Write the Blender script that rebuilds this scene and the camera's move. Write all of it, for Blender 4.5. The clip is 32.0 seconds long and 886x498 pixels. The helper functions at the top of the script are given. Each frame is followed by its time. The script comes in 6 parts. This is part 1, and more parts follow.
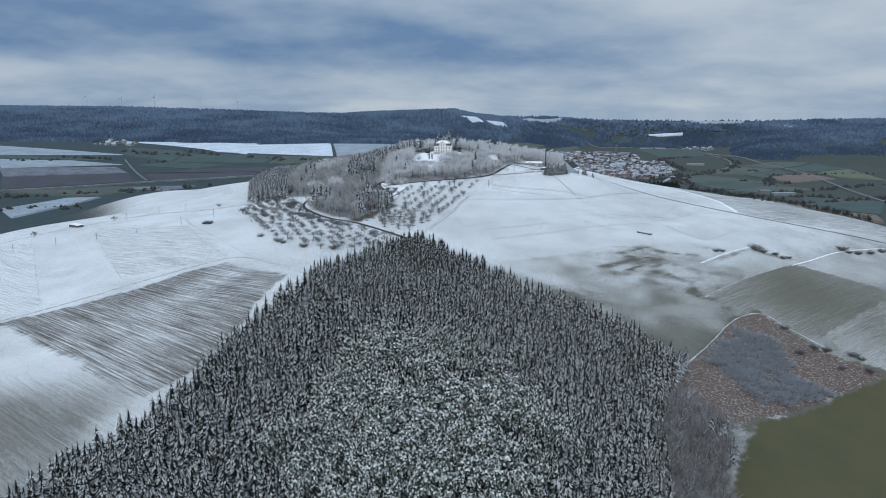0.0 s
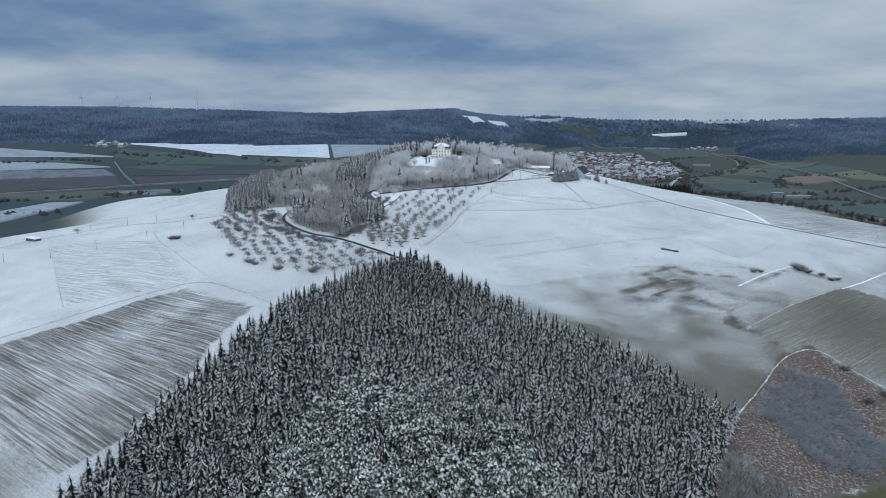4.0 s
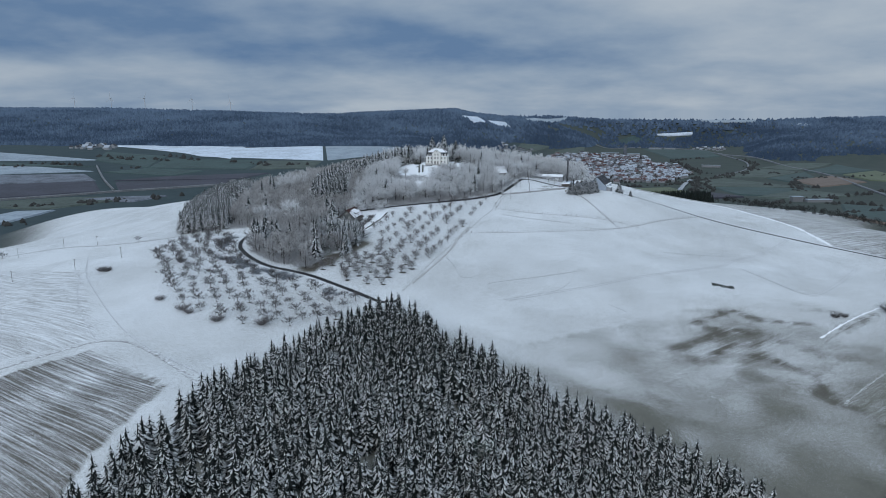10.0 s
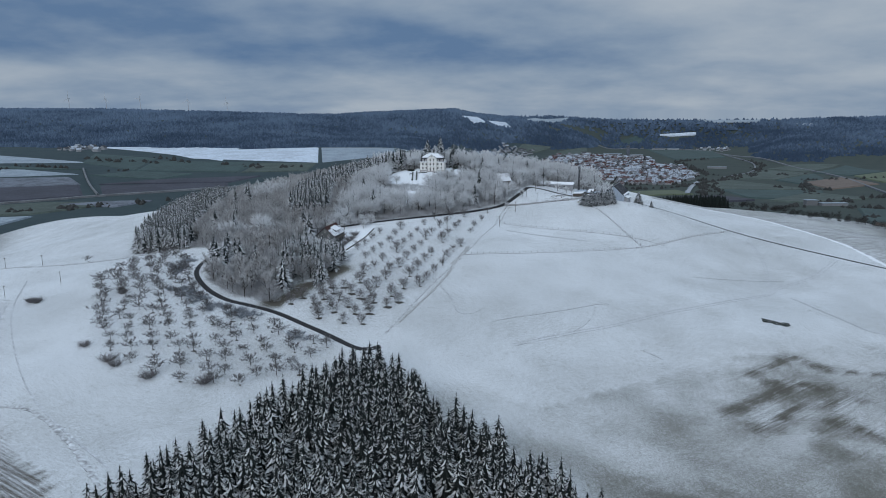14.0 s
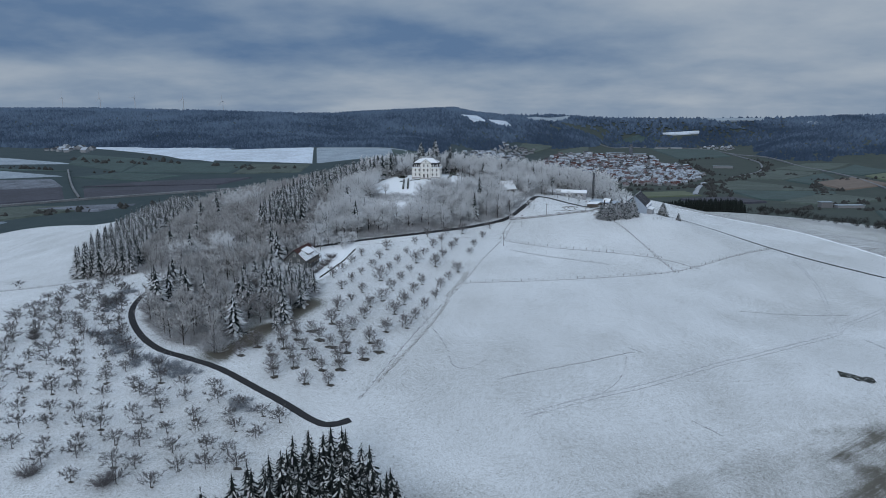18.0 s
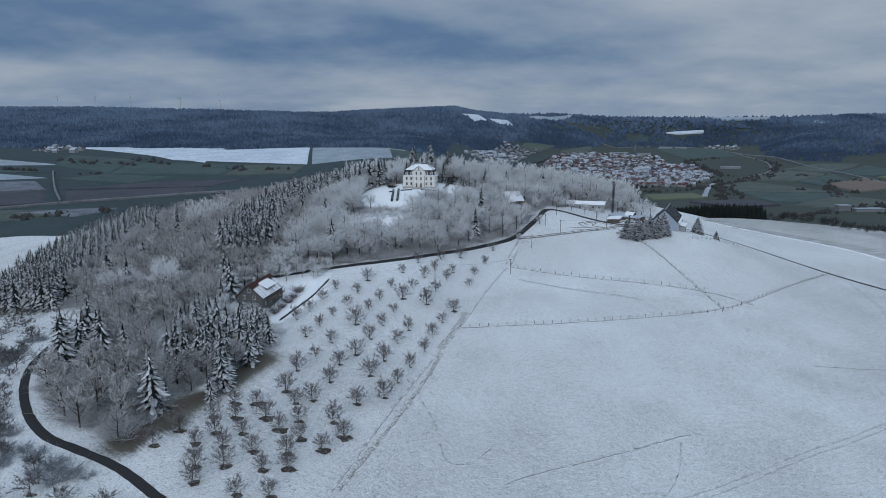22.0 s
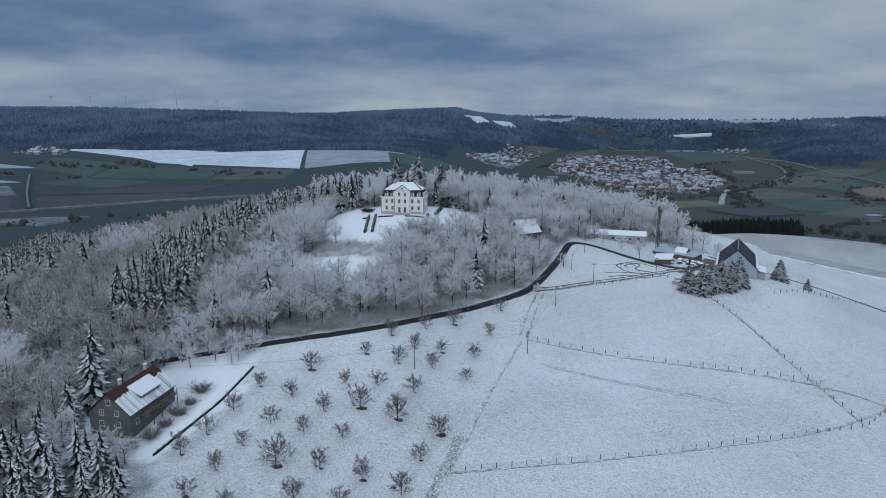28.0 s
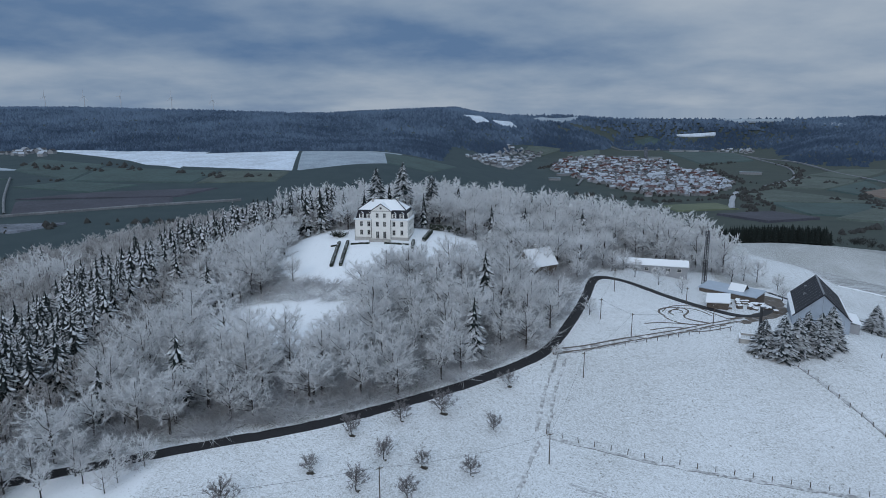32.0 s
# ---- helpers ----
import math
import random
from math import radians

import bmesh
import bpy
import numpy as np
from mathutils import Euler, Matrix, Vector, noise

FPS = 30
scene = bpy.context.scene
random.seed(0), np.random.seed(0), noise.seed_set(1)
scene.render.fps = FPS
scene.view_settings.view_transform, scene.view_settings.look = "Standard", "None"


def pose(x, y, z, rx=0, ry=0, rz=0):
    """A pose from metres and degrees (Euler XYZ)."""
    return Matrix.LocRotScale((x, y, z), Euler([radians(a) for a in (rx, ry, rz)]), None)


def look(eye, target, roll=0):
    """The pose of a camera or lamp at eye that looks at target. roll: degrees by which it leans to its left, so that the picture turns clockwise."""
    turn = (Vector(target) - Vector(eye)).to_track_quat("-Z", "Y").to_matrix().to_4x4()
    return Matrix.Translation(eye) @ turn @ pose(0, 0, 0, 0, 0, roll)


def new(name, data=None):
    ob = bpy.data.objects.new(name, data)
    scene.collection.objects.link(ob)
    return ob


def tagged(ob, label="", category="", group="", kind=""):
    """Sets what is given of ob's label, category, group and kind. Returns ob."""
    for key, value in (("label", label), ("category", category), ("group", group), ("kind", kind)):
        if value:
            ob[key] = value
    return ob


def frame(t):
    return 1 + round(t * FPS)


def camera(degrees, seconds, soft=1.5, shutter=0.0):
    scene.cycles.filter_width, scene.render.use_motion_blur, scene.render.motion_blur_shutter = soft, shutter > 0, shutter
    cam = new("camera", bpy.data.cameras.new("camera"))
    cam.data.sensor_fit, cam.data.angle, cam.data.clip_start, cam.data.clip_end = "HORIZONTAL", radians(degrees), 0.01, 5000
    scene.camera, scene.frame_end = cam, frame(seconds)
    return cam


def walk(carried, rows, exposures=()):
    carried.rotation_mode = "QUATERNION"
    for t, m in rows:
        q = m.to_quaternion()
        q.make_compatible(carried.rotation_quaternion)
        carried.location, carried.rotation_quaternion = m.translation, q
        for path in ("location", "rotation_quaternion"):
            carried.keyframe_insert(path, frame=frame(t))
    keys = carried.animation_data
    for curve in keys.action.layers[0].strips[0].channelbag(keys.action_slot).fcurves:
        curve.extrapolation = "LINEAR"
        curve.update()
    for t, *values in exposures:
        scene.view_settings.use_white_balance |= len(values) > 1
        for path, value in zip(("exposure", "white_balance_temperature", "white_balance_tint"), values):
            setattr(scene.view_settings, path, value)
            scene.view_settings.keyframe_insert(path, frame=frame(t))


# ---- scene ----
cam = camera(67.0, 32.0, soft=0.6)
EXPOSURES = [(0.0, 0.25, 6650, 10), (6.0, 0.12, 6620, 10), (9.0, 0.03, 6590, 10), (19.0, -0.18, 6500, 11), (28.0, -0.20, 6380, 11), (32.0, -0.16, 6380, 11)]
walk(cam, [
    (0.0, look((0.83, -0.35, 99.41), (-3.478, 97.513, 79.324), 0.301)),
    (2.0, look((0.64, 33.47, 99.55), (-3.745, 131.326, 79.428), 0.287)),
    (4.0, look((0.48, 67.29, 99.67), (-3.983, 165.144, 79.569), 0.199)),
    (6.0, look((0.34, 101.10, 99.77), (-4.131, 198.958, 79.687), 0.154)),
    (8.0, look((0.22, 134.90, 99.85), (-4.314, 232.751, 79.743), 0.112)),
    (10.0, look((0.13, 168.69, 99.92), (-4.467, 266.540, 79.804), 0.002)),
    (12.0, look((0.07, 202.47, 99.96), (-4.511, 300.329, 79.882), -0.023)),
    (14.0, look((0.03, 236.24, 99.99), (-4.592, 334.096, 79.904), -0.081)),
    (16.0, look((0.01, 270.00, 100.00), (-4.636, 367.815, 79.738), -0.164)),
    (18.0, look((0.02, 303.74, 99.99), (-4.590, 401.558, 79.721), -0.186)),
    (20.0, look((0.06, 337.47, 99.97), (-4.593, 435.266, 79.612), -0.203)),
    (22.0, look((0.11, 371.18, 99.92), (-4.629, 468.959, 79.509), -0.195)),
    (24.0, look((0.20, 404.87, 99.86), (-4.733, 502.672, 79.590), -0.093)),
    (26.0, look((0.31, 438.54, 99.78), (-4.630, 536.340, 79.490), -0.021)),
    (28.0, look((0.44, 472.20, 99.68), (-4.589, 570.007, 79.485), 0.006)),
    (30.0, look((0.60, 505.83, 99.56), (-4.423, 603.622, 79.288), -0.015)),
    (32.0, look((0.78, 539.43, 99.43), (-4.253, 637.231, 79.168), -0.078)),
], EXPOSURES)

# ---- light ----
world = bpy.data.worlds.new("overcast_sky")
scene.world = world
world.use_nodes = True
wn, wl = world.node_tree.nodes, world.node_tree.links
wn.clear()


def wnode(kind, **values):
    n = wn.new(kind)
    for key, value in values.items():
        if key in n.inputs:
            n.inputs[key].default_value = value
    return n


w_out, w_bg = wnode("ShaderNodeOutputWorld"), wnode("ShaderNodeBackground")
sky = wn.new("ShaderNodeTexSky")
sky.sky_type, sky.sun_disc = "NISHITA", False
sky.sun_elevation, sky.sun_rotation = radians(25), radians(198)
coord = wn.new("ShaderNodeTexCoord")
sep = wn.new("ShaderNodeSeparateXYZ")
wl.new(coord.outputs["Generated"], sep.inputs[0])
# clouds lie on a plane overhead, so that they draw together towards the horizon
up = wn.new("ShaderNodeMath")
up.operation = "MAXIMUM"
up.inputs[1].default_value = 0.0
wl.new(sep.outputs[2], up.inputs[0])
lift = wn.new("ShaderNodeMath")
lift.operation = "ADD"
lift.inputs[1].default_value = 0.22
wl.new(up.outputs[0], lift.inputs[0])
flat = wn.new("ShaderNodeCombineXYZ")
for k in (0, 1):
    d = wn.new("ShaderNodeMath")
    d.operation = "DIVIDE"
    wl.new(sep.outputs[k], d.inputs[0])
    wl.new(lift.outputs[0], d.inputs[1])
    wl.new(d.outputs[0], flat.inputs[k])
big = wnode("ShaderNodeTexNoise", Scale=0.72, Detail=5.0, Roughness=0.5)
fine = wnode("ShaderNodeTexNoise", Scale=2.1, Detail=6.0, Roughness=0.55)
shift = wn.new("ShaderNodeMapping")
shift.inputs["Location"].default_value = (1.7, 3.4, 0)
wl.new(flat.outputs[0], shift.inputs[0])
wl.new(shift.outputs[0], big.inputs["Vector"])
wl.new(shift.outputs[0], fine.inputs["Vector"])
both = wn.new("ShaderNodeMix")
both.inputs[0].default_value = 0.33
wl.new(big.outputs["Fac"], both.inputs[2])
wl.new(fine.outputs["Fac"], both.inputs[3])
def wmath(kind, a, b):
    n = wn.new("ShaderNodeMath")
    n.operation = kind
    for socket, v in zip(n.inputs, (a, b)):
        if isinstance(v, (int, float)):
            socket.default_value = v
        else:
            wl.new(v, socket)
    return n.outputs[0]


def wstep(value, low, high, to_low=0.0, to_high=1.0):
    n = wn.new("ShaderNodeMapRange")
    n.interpolation_type = "SMOOTHSTEP"
    for key, v in (("From Min", low), ("From Max", high), ("To Min", to_low), ("To Max", to_high)):
        n.inputs[key].default_value = v
    wl.new(value, n.inputs["Value"])
    return n.outputs["Result"]


# a heavier bank of cloud in the west, thinner towards the east and at the skyline
bank = wmath("MULTIPLY", wstep(sep.outputs[2], 0.035, 0.085), wstep(sep.outputs[0], 0.42, -0.12))
tone = wmath("SUBTRACT", wmath("ADD", both.outputs[0], wmath("MULTIPLY", wstep(sep.outputs[2], 0.09, 0.2), 0.07)), wmath("MULTIPLY", bank, 0.13))
tone = wmath("ADD", tone, wmath("MULTIPLY", wstep(sep.outputs[0], 0.02, 0.4), wmath("MULTIPLY", wstep(sep.outputs[2], 0.06, 0.15), 0.06)))
ramp = wn.new("ShaderNodeValToRGB")
ramp.color_ramp.elements[0].position, ramp.color_ramp.elements[1].position = 0.31, 0.63
ramp.color_ramp.elements[0].color = (0.112, 0.198, 0.345, 1)
ramp.color_ramp.elements[1].color = (0.395, 0.465, 0.545, 1)
mid = ramp.color_ramp.elements.new(0.47)
mid.color = (0.25, 0.335, 0.45, 1)
wl.new(tone, ramp.inputs[0])
# overcast skies are brighter overhead than at the horizon
rise = wn.new("ShaderNodeMapRange")
rise.inputs["From Min"].default_value, rise.inputs["From Max"].default_value = 0.2, 0.8
rise.inputs["To Min"].default_value, rise.inputs["To Max"].default_value = 1.0, 2.2
wl.new(sep.outputs[2], rise.inputs["Value"])
cloud = wn.new("ShaderNodeVectorMath")
cloud.operation = "SCALE"
above = wn.new("ShaderNodeMix")
above.data_type = "RGBA"
above.inputs[7].default_value = (0.305, 0.38, 0.468, 1)
wl.new(wstep(sep.outputs[2], 0.16, 0.5), above.inputs[0])
wl.new(ramp.outputs[0], above.inputs[6])
wl.new(above.outputs[2], cloud.inputs[0])
wl.new(rise.outputs[0], cloud.inputs["Scale"])
thin = wn.new("ShaderNodeVectorMath")
thin.operation = "SCALE"
thin.inputs["Scale"].default_value = 0.05
wl.new(sky.outputs[0], thin.inputs[0])
mixed = wn.new("ShaderNodeMix")
mixed.data_type = "RGBA"
mixed.inputs[0].default_value = 0.97
wl.new(thin.outputs[0], mixed.inputs[6])
wl.new(cloud.outputs[0], mixed.inputs[7])
wl.new(mixed.outputs[2], w_bg.inputs[0])
w_bg.inputs[1].default_value = 1.0
wl.new(w_bg.outputs[0], w_out.inputs[0])

sun = new("sun", bpy.data.lights.new("sun", "SUN"))
sun.data.energy, sun.data.angle, sun.data.color = 0.72, radians(25), (1.0, 0.99, 0.97)
sun.matrix_world = look((0, 0, 0), (0.27, 0.80, -0.40))


# ---- materials ----
def material(name):
    m = bpy.data.materials.new(name)
    m.use_nodes = True
    nodes, links = m.node_tree.nodes, m.node_tree.links
    return m, nodes, links, nodes["Principled BSDF"]


def noise_node(nodes, links, scale, detail=4.0, rough=0.55, vector=None):
    n = nodes.new("ShaderNodeTexNoise")
    n.inputs["Scale"].default_value, n.inputs["Detail"].default_value, n.inputs["Roughness"].default_value = scale, detail, rough
    if vector is not None:
        links.new(vector, n.inputs["Vector"])
    return n.outputs["Fac"]


def object_coords(nodes):
    """Places in the world, so that grain has its true size on things of every scale."""
    return nodes.new("ShaderNodeNewGeometry").outputs["Position"]


def step_node(nodes, links, value, low, high, to_low=0.0, to_high=1.0):
    n = nodes.new("ShaderNodeMapRange")
    n.interpolation_type = "SMOOTHSTEP"
    for key, v in (("From Min", low), ("From Max", high), ("To Min", to_low), ("To Max", to_high)):
        n.inputs[key].default_value = v
    links.new(value, n.inputs["Value"])
    return n.outputs["Result"]


def math_node(nodes, links, kind, a, b):
    n = nodes.new("ShaderNodeMath")
    n.operation = kind
    for socket, v in zip(n.inputs, (a, b)):
        if isinstance(v, (int, float)):
            socket.default_value = v
        else:
            links.new(v, socket)
    return n.outputs[0]


def mix_node(nodes, links, fac, a, b):
    n = nodes.new("ShaderNodeMix")
    n.data_type = "RGBA"
    for socket, v in zip((n.inputs[0], n.inputs[6], n.inputs[7]), (fac, a, b)):
        if isinstance(v, tuple):
            socket.default_value = (*v, 1.0)
        elif isinstance(v, (int, float)):
            socket.default_value = v
        else:
            links.new(v, socket)
    return n.outputs[2]


def bump_node(nodes, links, shader, height, strength, distance):
    n = nodes.new("ShaderNodeBump")
    n.inputs["Strength"].default_value, n.inputs["Distance"].default_value = strength, distance
    links.new(height, n.inputs["Height"])
    links.new(n.outputs[0], shader.inputs["Normal"])


SNOW = (0.86, 0.88, 0.91)


def plain(name, colour, rough=0.8, spread=0.25, scale=1.5, metal=0.0, bump=0.0, vary=0.0):
    """A surface of one colour with stains at two scales; vary: how far single pieces differ."""
    m, nodes, links, shader = material(name)
    where = object_coords(nodes)
    both = math_node(nodes, links, "ADD", noise_node(nodes, links, scale, 5.0, 0.6, where), noise_node(nodes, links, scale * 9, 3.0, 0.6, where))
    both = step_node(nodes, links, both, 0.7, 1.3)
    dark, light = tuple(c * (1 - spread) for c in colour), tuple(min(1, c * (1 + spread)) for c in colour)
    out = mix_node(nodes, links, both, dark, light)
    if vary:
        info = nodes.new("ShaderNodeObjectInfo")
        out = mix_node(nodes, links, math_node(nodes, links, "MULTIPLY", info.outputs["Random"], vary), out, (0.02, 0.02, 0.02))
    links.new(out, shader.inputs["Base Color"])
    shader.inputs["Roughness"].default_value, shader.inputs["Metallic"].default_value = rough, metal
    if bump:
        bump_node(nodes, links, shader, both, 0.5, bump)
    return m


def snowy(name, bare, low, high, scale=0.8, spread=0.35, rough=0.85, snow=SNOW, per_island=0.0, piecewise=0.0):
    """Snow lies where the surface looks up; the bare colour shows elsewhere."""
    m, nodes, links, shader = material(name)
    where = object_coords(nodes)
    geometry = nodes.new("ShaderNodeNewGeometry")
    sep = nodes.new("ShaderNodeSeparateXYZ")
    links.new(geometry.outputs["Normal"], sep.inputs[0])
    grain = noise_node(nodes, links, scale, 5.0, 0.65, where)
    level = math_node(nodes, links, "ADD", sep.outputs[2], math_node(nodes, links, "MULTIPLY", math_node(nodes, links, "SUBTRACT", grain, 0.5), 1.1))
    if piecewise:
        level = math_node(nodes, links, "ADD", level, math_node(nodes, links, "MULTIPLY", math_node(nodes, links, "SUBTRACT", geometry.outputs["Random Per Island"], 0.5), piecewise))
    lying = step_node(nodes, links, level, low, high)
    dark, light = tuple(c * (1 - spread) for c in bare), tuple(c * (1 + spread) for c in bare)
    base = mix_node(nodes, links, noise_node(nodes, links, scale * 3, 3.0, 0.6, where), dark, light)
    if per_island:
        base = mix_node(nodes, links, math_node(nodes, links, "MULTIPLY", geometry.outputs["Random Per Island"], per_island), base, tuple(c * 0.3 for c in bare))
    links.new(mix_node(nodes, links, lying, base, snow), shader.inputs["Base Color"])
    shader.inputs["Roughness"].default_value = rough
    shader.inputs["Specular IOR Level"].default_value = 0.2
    return m


def ground_material():
    """cover: red snow, green bare soil, blue green crop; the rest is dry grass."""
    m, nodes, links, shader = material("snowy_land")
    where = object_coords(nodes)
    cover = nodes.new("ShaderNodeAttribute")
    cover.attribute_name = "cover"
    sep = nodes.new("ShaderNodeSeparateColor")
    links.new(cover.outputs["Color"], sep.inputs[0])
    tufts = math_node(nodes, links, "ADD", math_node(nodes, links, "MULTIPLY", noise_node(nodes, links, 0.8, 6.0, 0.8, where), 0.22), math_node(nodes, links, "MULTIPLY", noise_node(nodes, links, 2.7, 4.0, 0.9, where), 0.78))
    clumps = noise_node(nodes, links, 0.13, 6.0, 0.65, where)
    patches = noise_node(nodes, links, 0.02, 4.0, 0.6, where)
    def drills(turn):
        """Sowing rows that run along the slope."""
        stretch = nodes.new("ShaderNodeMapping")
        stretch.vector_type = "TEXTURE"
        stretch.inputs["Rotation"].default_value = (0, 0, radians(turn))
        stretch.inputs["Scale"].default_value = (34, 0.75, 8)
        links.new(where, stretch.inputs[0])
        return noise_node(nodes, links, 1.0, 4.0, 0.65, stretch.outputs[0])

    place = nodes.new("ShaderNodeSeparateXYZ")
    links.new(where, place.inputs[0])
    eastern = step_node(nodes, links, place.outputs[0], 20, 40)
    pick = nodes.new("ShaderNodeMix")
    links.new(eastern, pick.inputs[0])
    links.new(drills(-33), pick.inputs[2])
    links.new(drills(33), pick.inputs[3])
    rows = pick.outputs[0]
    grass = mix_node(nodes, links, clumps, (0.095, 0.095, 0.08), (0.20, 0.195, 0.168))
    soil = mix_node(nodes, links, rows, (0.05, 0.045, 0.04), (0.13, 0.115, 0.095))
    crop = mix_node(nodes, links, clumps, (0.038, 0.052, 0.026), (0.072, 0.084, 0.042))
    crop = mix_node(nodes, links, patches, crop, (0.12, 0.10, 0.055))
    # far crop: blue of distance haze put into the colour, not rime
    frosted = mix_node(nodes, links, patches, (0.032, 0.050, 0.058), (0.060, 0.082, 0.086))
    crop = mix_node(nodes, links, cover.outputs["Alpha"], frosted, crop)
    bare = mix_node(nodes, links, sep.outputs[1], grass, soil)
    bare = mix_node(nodes, links, sep.outputs[2], bare, crop)
    worn = math_node(nodes, links, "ADD", math_node(nodes, links, "MULTIPLY", tufts, 2.6), math_node(nodes, links, "MULTIPLY", clumps, 0.15))
    worn = math_node(nodes, links, "ADD", worn, math_node(nodes, links, "MULTIPLY", math_node(nodes, links, "SUBTRACT", rows, 0.5), math_node(nodes, links, "MULTIPLY", sep.outputs[1], 1.9)))
    amount = math_node(nodes, links, "SUBTRACT", math_node(nodes, links, "MULTIPLY", sep.outputs[0], 1.5), math_node(nodes, links, "SUBTRACT", worn, 0.66))
    specks = step_node(nodes, links, noise_node(nodes, links, 1.7, 3.0, 0.75, where), 0.56, 0.72)
    specks = math_node(nodes, links, "MULTIPLY", specks, step_node(nodes, links, noise_node(nodes, links, 0.09, 4.0, 0.65, where), 0.3, 0.7, 0.25, 0.6))
    lying = step_node(nodes, links, math_node(nodes, links, "SUBTRACT", amount, specks), -0.35, 0.72)
    snow = mix_node(nodes, links, patches, (0.80, 0.83, 0.87), (0.88, 0.90, 0.925))
    links.new(mix_node(nodes, links, lying, bare, snow), shader.inputs["Base Color"])
    shader.inputs["Roughness"].default_value = 0.9
    shader.inputs["Specular IOR Level"].default_value = 0.15
    bump_node(nodes, links, shader, tufts, 0.4, 0.25)
    return m


def twig_material(name, colour, spread=0.3, island=0.5, bare=(0.12, 0.10, 0.09), bared=0.0, glow=0.0):
    """Twigs; bared: how much of the bare colour shows in some crowns where the frost is thin; glow: light that seeps through the ice."""
    m, nodes, links, shader = material(name)
    geometry = nodes.new("ShaderNodeNewGeometry")
    info = nodes.new("ShaderNodeObjectInfo")
    where = object_coords(nodes)
    tone = math_node(nodes, links, "ADD", math_node(nodes, links, "MULTIPLY", geometry.outputs["Random Per Island"], island), math_node(nodes, links, "MULTIPLY", noise_node(nodes, links, 0.35, 3.0, 0.6, where), 1 - island))
    out = mix_node(nodes, links, tone, tuple(c * (1 - spread) for c in colour), tuple(min(0.9, c * (1 + spread)) for c in colour))
    out = mix_node(nodes, links, math_node(nodes, links, "MULTIPLY", info.outputs["Random"], 0.12), out, bare)
    if bared:
        clump = math_node(nodes, links, "ADD", noise_node(nodes, links, 0.085, 3.0, 0.6, where), math_node(nodes, links, "MULTIPLY", math_node(nodes, links, "SUBTRACT", geometry.outputs["Random Per Island"], 0.5), 0.35))
        out = mix_node(nodes, links, step_node(nodes, links, clump, 0.42, 0.66, 0.0, bared), out, bare)
    links.new(out, shader.inputs["Base Color"])
    shader.inputs["Roughness"].default_value = 0.9
    shader.inputs["Specular IOR Level"].default_value = 0.1
    if glow:
        seep, both, end = nodes.new("ShaderNodeBsdfTranslucent"), nodes.new("ShaderNodeMixShader"), nodes["Material Output"]
        links.new(out, seep.inputs["Color"])
        both.inputs[0].default_value = glow
        links.new(shader.outputs[0], both.inputs[1])
        links.new(seep.outputs[0], both.inputs[2])
        links.new(both.outputs[0], end.inputs["Surface"])
    return m


def far_wood_material():
    """Distant woods, blue distance haze put into their colours: frosted above the frost line, darker and bare lower
    down, in large uneven stands.
    """
    m, nodes, links, shader = material("far_hazed_frosted_woods")
    where = object_coords(nodes)
    geometry = nodes.new("ShaderNodeNewGeometry")
    sep = nodes.new("ShaderNodeSeparateXYZ")
    links.new(where, sep.inputs[0])
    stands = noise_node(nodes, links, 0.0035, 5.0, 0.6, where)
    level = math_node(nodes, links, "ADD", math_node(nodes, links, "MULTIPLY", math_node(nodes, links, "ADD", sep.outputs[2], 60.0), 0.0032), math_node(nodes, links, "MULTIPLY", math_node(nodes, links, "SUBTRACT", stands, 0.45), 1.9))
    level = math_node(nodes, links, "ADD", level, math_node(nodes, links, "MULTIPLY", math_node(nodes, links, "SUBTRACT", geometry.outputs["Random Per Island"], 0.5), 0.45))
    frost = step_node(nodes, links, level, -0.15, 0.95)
    # bare and frost tones both carry the painted blue of distance haze
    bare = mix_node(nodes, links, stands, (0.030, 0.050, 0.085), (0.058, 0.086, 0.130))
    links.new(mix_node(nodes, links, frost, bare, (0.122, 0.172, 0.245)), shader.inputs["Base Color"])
    shader.inputs["Roughness"].default_value = 0.9
    shader.inputs["Specular IOR Level"].default_value = 0.1
    return m


M_LAND = ground_material()
M_SPRUCE = snowy("snow_dusted_spruce_needles", (0.017, 0.022, 0.021), 0.54, 1.08, 1.8, snow=(0.72, 0.73, 0.735), per_island=0.6, piecewise=0.9)
M_FIR = snowy("snow_laden_fir_needles", (0.022, 0.030, 0.030), 0.38, 1.0, 1.5, snow=(0.72, 0.74, 0.77), per_island=0.5, piecewise=0.8)
M_BLUEFIR = snowy("blue_fir_needles", (0.030, 0.042, 0.046), 0.50, 1.2, 1.5, snow=(0.62, 0.65, 0.69), per_island=0.6, piecewise=1.0)
M_PINE = snowy("frosted_pine_needles", (0.034, 0.046, 0.040), 0.56, 1.2, 1.2, snow=(0.68, 0.70, 0.68), per_island=0.6, piecewise=1.0)
M_BARK = snowy("bark", (0.055, 0.047, 0.042), 0.7, 1.3, 2.5)
M_FROST = twig_material("frosted_twigs", (0.86, 0.87, 0.89), 0.08, 0.7, bared=0.14, glow=0.5)
M_TWIG = twig_material("bare_brown_twigs", (0.70, 0.69, 0.695), 0.3, bared=0.6, glow=0.35)
M_GREYTWIG = twig_material("rimed_grey_twigs", (0.64, 0.635, 0.645), 0.35, bared=0.7, glow=0.4)
M_BARESTAND = twig_material("thinly_rimed_twigs", (0.30, 0.29, 0.295), 0.5, bared=0.6)
M_UNDER = twig_material("frosted_undergrowth_twigs", (0.66, 0.665, 0.685), 0.25, 0.6, bared=0.42, glow=0.45)
